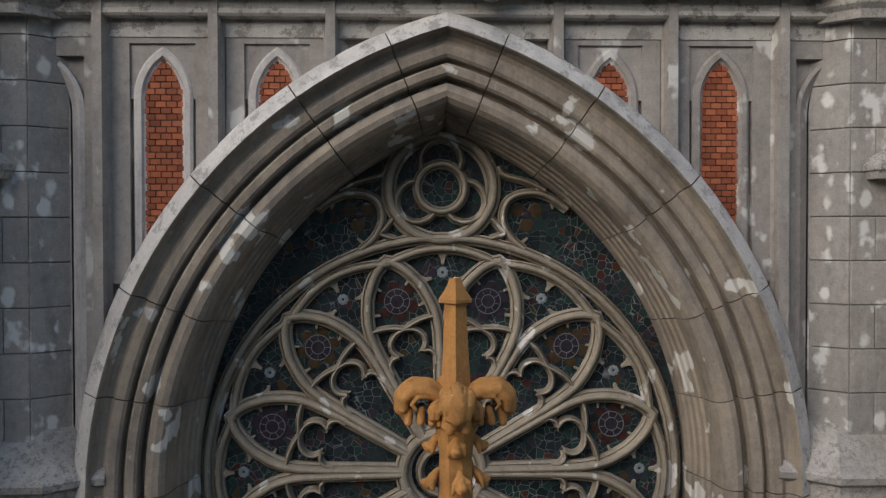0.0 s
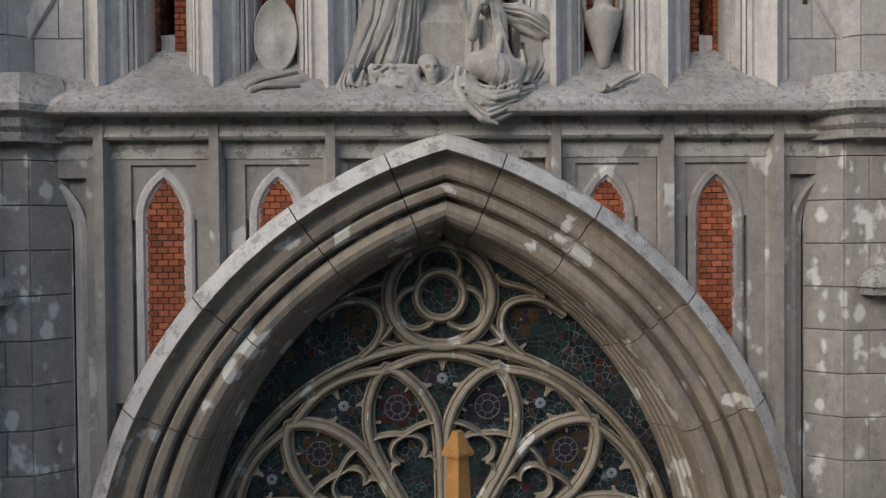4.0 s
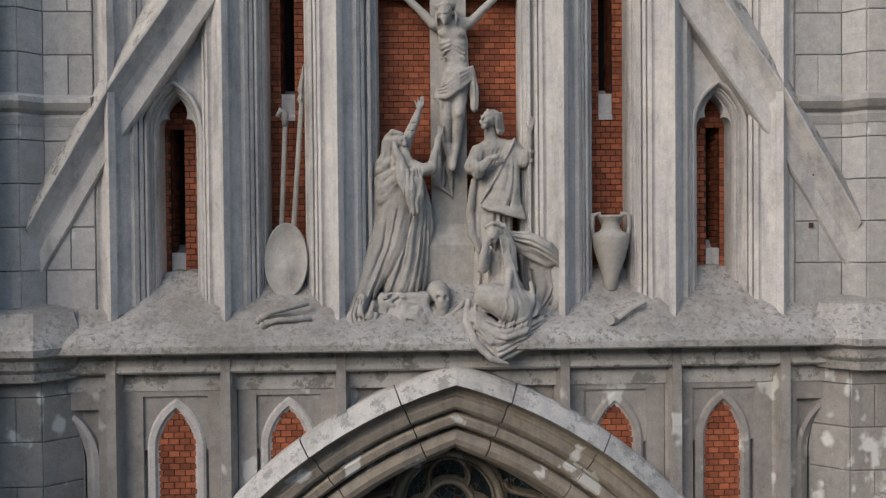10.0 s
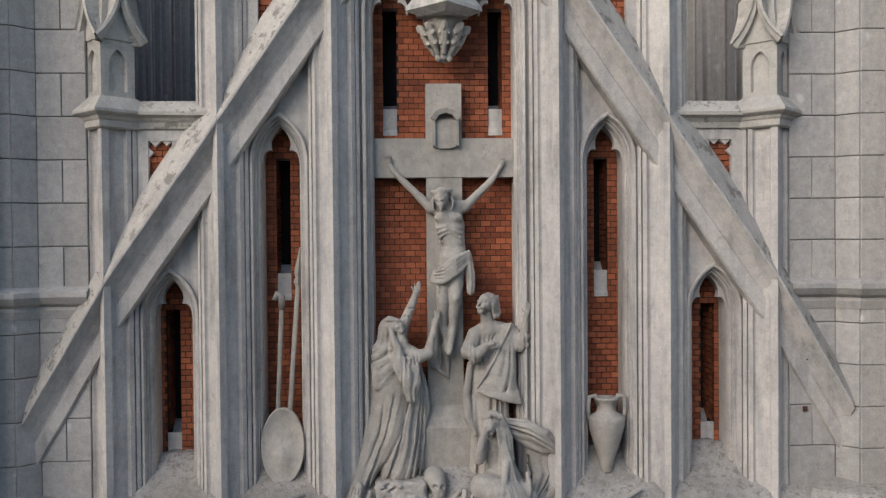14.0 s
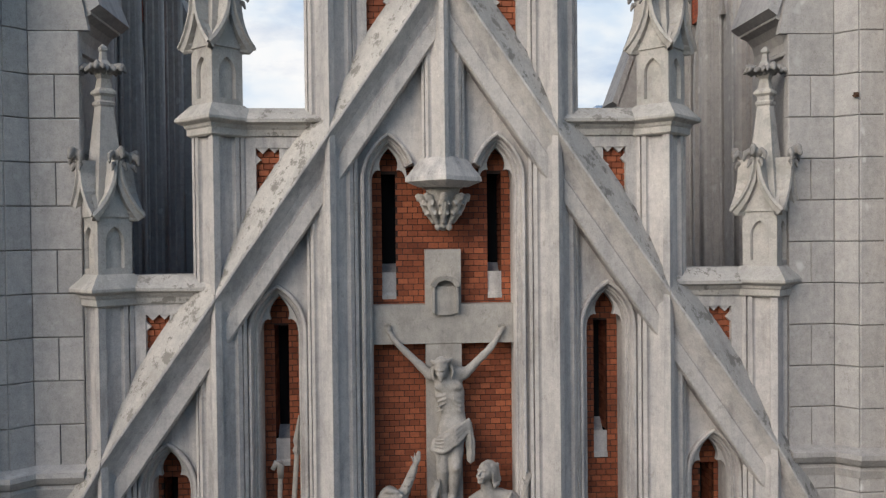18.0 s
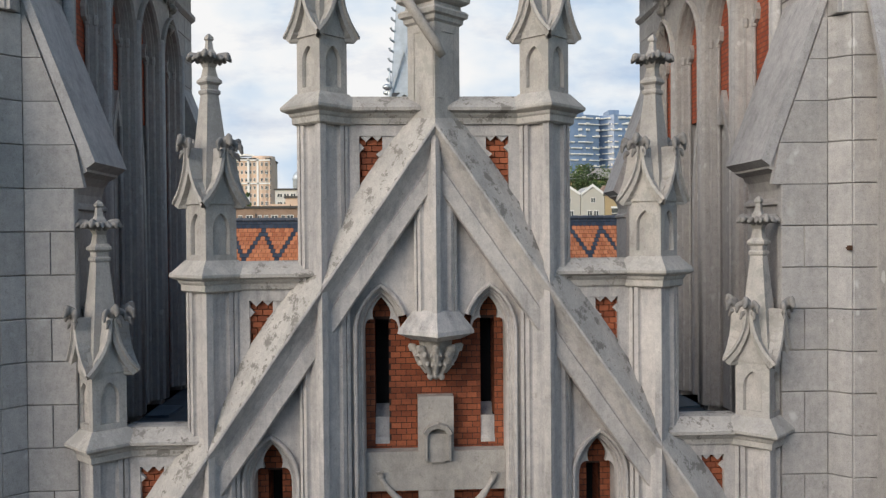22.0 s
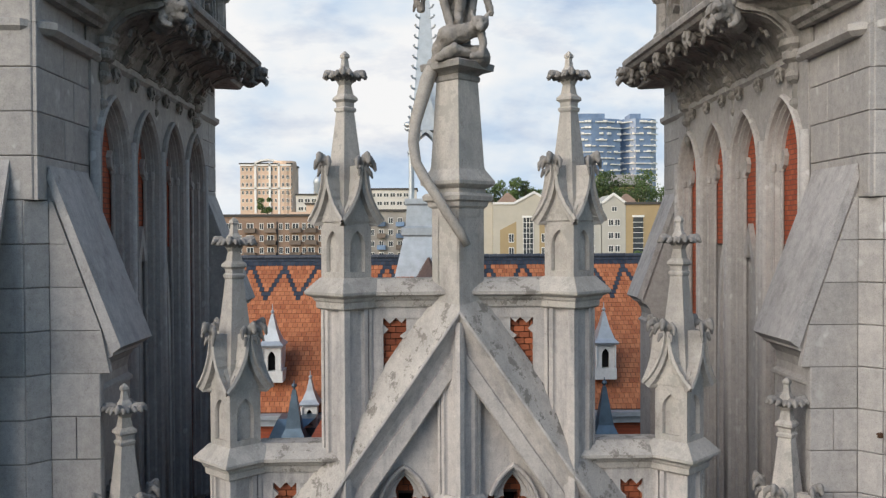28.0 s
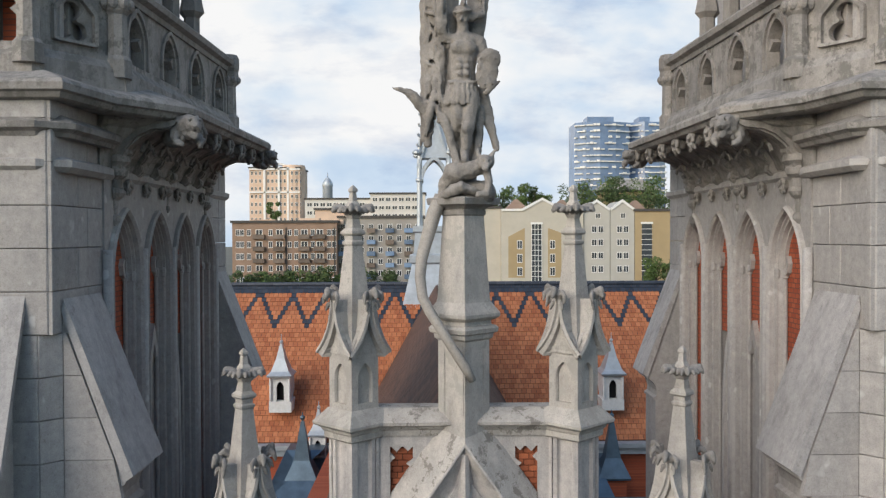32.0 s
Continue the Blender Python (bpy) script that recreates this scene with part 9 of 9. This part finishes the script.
# mantle spread like a wing behind the shoulder
c.limb([(0.70, 0.18, 19.02), (0.92, 0.14, 19.0), (1.14, 0.12, 18.86), (1.34, 0.13, 18.68)], [0.07, 0.10, 0.12, 0.07], 0.02, 0.7)
c.limb([(0.80, 0.18, 18.92), (1.0, 0.16, 18.82), (1.2, 0.15, 18.70)], [0.08, 0.10, 0.08], 0.02, 0.6)
c.pleats([(0.70, 18.86), (0.96, 18.72), (1.18, 18.58), (1.42, 18.58)], [(0.70, 19.14), (0.96, 19.12), (1.18, 19.0), (1.42, 18.72)], 4.4, 0.06, 0.2, along="x", grow=0.0, seed=0.3)
c.limb([(1.36, 0.14, 18.68), (1.40, 0.16, 18.50), (1.38, 0.18, 18.32), (1.24, 0.14, 18.14), (1.06, 0.06, 18.02)], [0.05, 0.045, 0.045, 0.05, 0.06], 0.015, 0.7)
c.limb([(1.14, 0.26, 18.72), (1.16, 0.24, 18.40), (1.02, 0.16, 18.16)], [0.20, 0.20, 0.14], 0.04, 0.35)
c.pleats([(0.92, 18.64), (0.98, 18.4), (0.86, 18.06)], [(1.40, 18.62), (1.42, 18.4), (1.14, 18.06)], 4.4, 0.075, 0.30, grow=0.3, seed=0.1)
c.limb([(0.86, 0.0, 18.62), (0.95, 0.02, 18.45), (0.90, -0.06, 18.30)], [0.06, 0.045, 0.03], 0.010, 1.0, True)
# head bowed on the hand, veil and long hair
c.limb([(0.58, 0.12, 18.9), (0.54, 0.06, 19.0)], [0.08, 0.06], 0.02)
c.head((0.49, -0.01, 19.03), 1.05, -30, 30)
c.egg((0.535, 0.06, 19.09), (0.12, 0.13, 0.125), 0.010)
c.limb([(0.40, -0.01, 19.14), (0.49, -0.09, 19.18), (0.60, -0.05, 19.14)], [0.022, 0.026, 0.022], 0.008)
c.limb([(0.61, 0.02, 19.12), (0.70, 0.05, 18.88), (0.74, 0.03, 18.62)], [0.065, 0.075, 0.05], 0.012)
c.pleats([(0.46, 19.22), (0.60, 18.9), (0.66, 18.6)], [(0.64, 19.22), (0.78, 18.9), (0.80, 18.6)], 3.4, 0.03, 0.12, grow=0.2, seed=0.2)
for i in range(4):
    c.limb([(0.57 + 0.022 * i, -0.06 + 0.02 * i, 19.02), (0.61 + 0.028 * i, -0.05, 18.76), (0.66 + 0.036 * i, -0.10, 18.48), (0.74 + 0.03 * i, -0.16, 18.22)], [0.016, 0.020, 0.018, 0.010], 0.005)
# propped forearm and the arm that hangs in the lap
c.limb([(0.44, 0.12, 18.82), (0.355, -0.02, 18.64), (0.375, -0.07, 18.80), (0.41, -0.08, 18.97)], [0.08, 0.065, 0.048, 0.034], 0.012)
for f in range(3):
    c.limb([(0.405 + 0.012 * f, -0.10, 18.96), (0.425 + 0.022 * f, -0.11, 19.05)], [0.013, 0.009], 0.005)
c.limb([(0.70, 0.08, 18.82), (0.67, -0.08, 18.58), (0.63, -0.22, 18.40), (0.62, -0.28, 18.32)], [0.065, 0.052, 0.036, 0.030], 0.012)
c.pleats([(0.46, 18.90), (0.44, 18.5)], [(0.66, 18.90), (0.60, 18.5)], 3.0, 0.03, 0.1, grow=0.2, seed=0.7)
statue("kneeling_statue", "pale stone kneeling veiled figure with spreading robes", c, M_STATUE)

skull = thing("stone_skull", (-0.13, 0.22, 18.1), "carved stone skull on a crossed bone at the cross foot", "carving")
c = Clay((-0.36, -0.05, 17.92), (0.06, 0.5, 18.5), 0.011)
c.egg((-0.16, 0.24, 18.30), (0.115, 0.14, 0.115), 0.02)
c.limb([(-0.13, 0.14, 18.24), (-0.12, 0.13, 18.10)], [0.08, 0.055], 0.03)
for x in (-0.165, -0.08):
    c.egg((x, 0.075, 18.25), (0.030, 0.035, 0.026), 0.01, True)
c.egg((-0.115, 0.055, 18.195), (0.014, 0.025, 0.018), 0.008, True)
c.limb([(-0.17, 0.07, 18.13), (-0.06, 0.07, 18.13)], 0.010, 0.008, 1.0, True)
c.limb([(-0.14, 0.16, 18.06), (-0.13, 0.12, 17.96)], [0.05, 0.04], 0.02)
cranium = c.skin("cranium", M_STATUE, 0.004, skull)
for v in cranium.data.vertices:
    v.co = Vector((-0.14, 0.14, 18.05)) + (v.co - Vector((-0.14, 0.14, 18.05))) * 1.22
bm = bmesh.new()
tube(bm, [(-0.05, 0.10, 18.04), (0.10, 0.12, 18.18), (0.16, 0.14, 18.25)], [0.035, 0.030, 0.045], 8)
rough_up(bm, 0.012, 14)
part("bone", bm, M_STATUE, skull, smooth=True)
c = Clay((-1.05, -0.12, 17.84), (0.2, 0.62, 18.52), 0.018)
c.block((-0.58, 0.30, 18.16), (0.26, 0.16, 0.14), 0.03, 0.05)
c.limb([(-0.84, 0.24, 18.04), (-0.50, 0.10, 18.02), (-0.05, 0.20, 17.98)], [0.13, 0.15, 0.12], 0.06)
rr = random.Random(8)
for i in range(16):
    x, z = rr.uniform(-0.88, -0.2), rr.uniform(17.96, 18.34)
    y = c.front(x, z, 0.2)
    if i % 3:
        c.egg((x, y + 0.02, z), (rr.uniform(0.03, 0.07), 0.05, rr.uniform(0.02, 0.05)), 0.012)
    else:
        c.limb([(x, y, z), (x + rr.uniform(-0.12, 0.12), y, z - 0.06)], 0.02, 0.01, 1.0, True)
rock = c.skin("rock_base", M_STATUE, 0.02)
tagged(rock, "rough carved rockwork below the draped statue", "carving")

# shield, lance and reed
sh = thing("stone_shield", (-2.03, 0.42, 18.3), "oval pale stone shield leaning in a niche", "shield")
bm = bmesh.new()
rings = []
for y, k in ((0.44, 0.97), (0.42, 1.0), (0.40, 1.0), (0.385, 0.96), (0.395, 0.93), (0.37, 0.5), (0.36, 0.05)):
    rings.append([(-2.03 + 0.268 * k * math.cos(2 * math.pi * i / 40), y + 0.05 * math.sin(2 * math.pi * i / 40), 18.75 + 0.468 * k * math.sin(2 * math.pi * i / 40)) for i in range(40)])
stack(bm, rings)
part("disc", bm, M_STATUE, sh, smooth=True)
sp = thing("stone_lance", (-1.95, 0.6, 19.0), "thin pale stone lance with a leaf-shaped point", "lance")
bm = bmesh.new()
tube(bm, [(-1.98, 0.55, 18.8), (-1.84, 0.60, 20.78)], 0.032, 8)
part("pole", bm, M_STATUE, sp)
bm = bmesh.new()
stack(bm, [[(-1.84 + (z - 20.78) * 0.07 + r * math.cos(math.pi * k / 2), 0.60 + r * math.sin(math.pi * k / 2), z) for k in range(4)] for z, r in ((20.70, 0.03), (20.76, 0.06), (20.82, 0.04), (20.88, 0.06), (21.2, 0.01))])
part("point", bm, M_STATUE, sp)
sp = thing("stone_reed", (-2.1, 0.6, 19.0), "thin pale stone reed with a curled head", "reed")
bm = bmesh.new()
tube(bm, [(-2.12, 0.55, 18.8), (-2.05, 0.60, 20.45)], 0.030, 8)
part("pole", bm, M_STATUE, sp)
bm = bmesh.new()
tube(bm, [(-2.05, 0.60, 20.42), (-2.05, 0.58, 20.58), (-2.10, 0.56, 20.62), (-2.14, 0.56, 20.54)], [0.035, 0.05, 0.04, 0.03], 8)
part("curled_head", bm, M_STATUE, sp, smooth=True)
# amphora
va = thing("stone_amphora", (2.01, 0.45, 18.3), "pale stone amphora with two handles in a niche", "vase")
bm = bmesh.new()
stack(bm, [[(2.01 + r * math.cos(2 * math.pi * k / 28), 0.42 + r * math.sin(2 * math.pi * k / 28), z) for k in range(28)] for z, r in ((18.33, 0.06), (18.36, 0.085), (18.50, 0.10), (18.75, 0.18), (18.92, 0.225), (19.0, 0.232), (19.05, 0.22), (19.08, 0.14), (19.12, 0.115), (19.22, 0.11), (19.25, 0.15), (19.28, 0.15), (19.28, 0.10), (19.2, 0.08))])
part("body", bm, M_STATUE, va, smooth=True)
for s in (-1, 1):
    bm = bmesh.new()
    tube(bm, [(2.01 + s * 0.10, 0.42, 19.17), (2.01 + s * 0.15, 0.42, 19.30), (2.01 + s * 0.225, 0.42, 19.28), (2.01 + s * 0.235, 0.42, 19.12), (2.01 + s * 0.21, 0.42, 18.97)], [0.028, 0.034, 0.034, 0.03, 0.028], 8)
    part("handle", bm, M_STATUE, va, smooth=True)
# tools on the ledge
pl = thing("stone_pincers", (-2.0, 0.0, 18.0), "carved stone pincers lying on the ledge", "tool")
for k, (a, b) in enumerate((((-2.28, -0.02, 18.08), (-1.72, 0.08, 18.24)), ((-2.22, -0.08, 18.02), (-1.68, -0.02, 18.06)))):
    bm = bmesh.new()
    a, b = Vector(a), Vector(b)
    tube(bm, [a, a + (b - a) * 0.25 + Vector((0, 0, 0.03)), b], [0.045, 0.034, 0.024], 7)
    blob(bm, a + Vector((-0.02, 0, -0.02)), (0.05, 0.045, 0.05), 7, 5)
    part("arm", bm, M_STATUE, pl, smooth=True)
hm = thing("stone_hammer", (2.1, 0.0, 18.0), "carved stone hammer lying on the ledge", "tool")
bm = bmesh.new()
tube(bm, [(1.90, -0.10, 17.98), (2.16, 0.0, 18.14), (2.34, 0.06, 18.22)], [0.035, 0.035, 0.03], 7)
part("shaft", bm, M_STATUE, hm)
bm = bmesh.new()
tube(bm, [(1.86, -0.16, 18.02), (1.95, -0.05, 18.0)], [0.06, 0.06], 7)
part("head", bm, M_STATUE, hm)


# ---- brickwork of the niches, one brick at a time ----
def brick_mesh():
    bm = bmesh.new()
    c = 0.05
    stack(bm, [[(x, y, z) for x, z in sq] for y, sq in (
        (1.0, ((-0.5, 0), (0.5, 0), (0.5, 1), (-0.5, 1))), (0.1, ((-0.5, 0), (0.5, 0), (0.5, 1), (-0.5, 1))),
        (0.0, ((-0.5 + c * 0.6, c), (0.5 - c * 0.6, c), (0.5 - c * 0.6, 1 - c), (-0.5 + c * 0.6, 1 - c))))])
    me = bpy.data.meshes.new("brick")
    bmesh.ops.recalc_face_normals(bm, faces=bm.faces)
    bm.to_mesh(me)
    bm.free()
    me.materials.append(M_BRICK)
    return me


BRICK = brick_mesh()
brng = random.Random(12)


def brickwork(parent, x0, x1, z0, z1, y, holes=(), clip=None, limit=300, name="brickwork"):
    """Header bricks between x0 and x1; holes are (x0, x1, z0, z1); clip(z) gives the half width about the middle, or none."""
    holder = new(name)
    holder.parent = parent
    holder.matrix_parent_inverse = parent.matrix_basis.inverted()
    holder.matrix_basis = Matrix.Translation(((x0 + x1) / 2, y, z0))
    rest = bmesh.new()
    count = 0
    xm = (x0 + x1) / 2
    row = 0
    z = z0
    while z < z1 - 0.03:
        zz = min(z + 0.066, z1)
        spans = [(x0, x1)]
        if clip:
            w = clip(z)
            spans = [(xm - w, xm + w)] if w > 0.02 else []
        for hx0, hx1, hz0, hz1 in holes:
            if z + 0.035 > hz0 and z + 0.035 < hz1:
                spans = [q for a, b in spans for q in ((a, min(b, hx0)), (max(a, hx1), b)) if q[1] - q[0] > 0.02]
        for a, b in spans:
            x = x0 - (0.0 if row % 2 else 0.065) - 0.13
            while x < b:
                p, q = max(x, a), min(x + 0.121, b)
                if q - p > 0.02:
                    dy = brng.uniform(-0.004, 0.004)
                    if count < limit:
                        ob = new("brick", BRICK)
                        ob.parent = holder
                        ob.matrix_parent_inverse = holder.matrix_basis.inverted() @ Matrix()
                        ob.matrix_parent_inverse = (parent.matrix_basis @ parent.matrix_basis.inverted() @ holder.matrix_basis).inverted()
                        ob.matrix_basis = Matrix.Translation(((p + q) / 2, y + dy, z)) @ Matrix.Diagonal((q - p, 0.06, zz - z, 1))
                        count += 1
                    else:
                        box(rest, p, q, y + dy, y + 0.06, z, zz)
                x += 0.13
        row += 1
        z += 0.0755
    if len(rest.verts):
        ob = part("brick_courses", rest, M_BRICK, parent)
        ob["kind"] = "stuff"
    else:
        rest.free()
    # bed behind the bricks
    bm = bmesh.new()
    cols = sorted({x0, x1, *(h[0] for h in holes), *(h[1] for h in holes)})
    for a, b in zip(cols, cols[1:]):
        cut = sorted((h[2], h[3]) for h in holes if h[0] <= a + 1e-4 and h[1] >= b - 1e-4)
        zz = z0
        for c0, c1 in cut:
            if c0 > zz:
                box(bm, a, b, y + 0.012, y + 0.08, zz, c0)
            zz = c1
        if zz < z1:
            box(bm, a, b, y + 0.012, y + 0.08, zz, z1)
    part("mortar_bed", bm, M_MORTAR, parent)


def slit(parent, x0, x1, z0, zs, z1, y):
    """A deep opening with brick cheeks and a sloping stone sill."""
    for a, b in ((x0 - 0.06, x0), (x1, x1 + 0.06)):
        bm = bmesh.new()
        z = zs
        while z < z1:
            for k in range(3):
                box(bm, a, b - 0.001, y + 0.062 + 0.13 * k, y + 0.062 + 0.13 * k + 0.12, z, min(z + 0.066, z1))
            z += 0.0755
        part("brick_cheek", bm, M_BRICK, parent)
    bm = bmesh.new()
    stack(bm, [[(x, yy, zz) for yy, zz in ((y - 0.01, z0), (y + 0.40, zs + 0.1), (y + 0.40, z0 - 0.05), (y - 0.01, z0 - 0.05))] for x in (x0, x1)])
    slab(bm, [(x0 + 0.002, z0), (x1 - 0.002, z0), (x1 - 0.002, zs), (x0 + 0.002, zs)], y + 0.02, y + 0.05)
    part("stone_sill", bm, M_UPPER, parent, "sloping grey slit sill")


BY = 0.80
for s in (-1, 1):
    slit(upper, s * 3.445 - 0.09, s * 3.445 + 0.09, 18.55, 18.85, 20.42, BY)
    brickwork(upper, s * 3.445 - 0.30, s * 3.445 + 0.30, 18.3, 20.95, BY, [(s * 3.445 - 0.09, s * 3.445 + 0.09, 18.55, 20.42)])
    slit(upper, s * 2.04 - 0.088, s * 2.04 + 0.088, 20.57, 20.86, 22.30, BY)
    brickwork(upper, s * 2.04 - 0.32, s * 2.04 + 0.32, 18.4, 22.85, BY, [(s * 2.04 - 0.088, s * 2.04 + 0.088, 20.57, 22.30)])
    slit(upper, s * 0.675 - 0.09, s * 0.675 + 0.09, 22.66, 22.95, 24.20, BY)
brickwork(upper, -0.95, 0.95, 18.5, 24.75, BY, [(s * 0.675 - 0.09, s * 0.675 + 0.09, 22.66, 24.20) for s in (-1, 1)])
for i, x in enumerate(PIERS):
    nx = (0.0, 1.353, 2.70)[i]
    for s in (-1, 1):
        a, b = sorted((s * (x - 0.40), s * (nx + 0.1)))
        bm = bmesh.new()
        zt = stage_top(i) - 0.1
        z, row = zt - 1.2, 0
        while z < zt:
            xx = a - (0.065 if row % 2 else 0)
            while xx < b:
                if rake_z(xx + 0.06) < z + 0.55:
                    box(bm, max(xx, a), min(xx + 0.12, b), 0.40, 0.455, z, z + 0.065)
                xx += 0.13
            z += 0.0755
            row += 1
        part("brick_panel", bm, M_BRICK, upper, "small red brick panel")
for s in (-1, 1):
    for cx in (3.32, 1.98):
        zb = arch_z(cx + 0.25) - 0.4
        brickwork(lower, s * cx - 0.23, s * cx + 0.23, max(zb, 12.0), 17.0, 0.155, limit=150)
    bm = bmesh.new()
    box(bm, *sorted((s * 4.40, s * 4.47)), 0.24, 0.3, 12.1, 16.9)
    part("brick_strip", bm, M_BRICK, lower, "narrow strip of red brick")
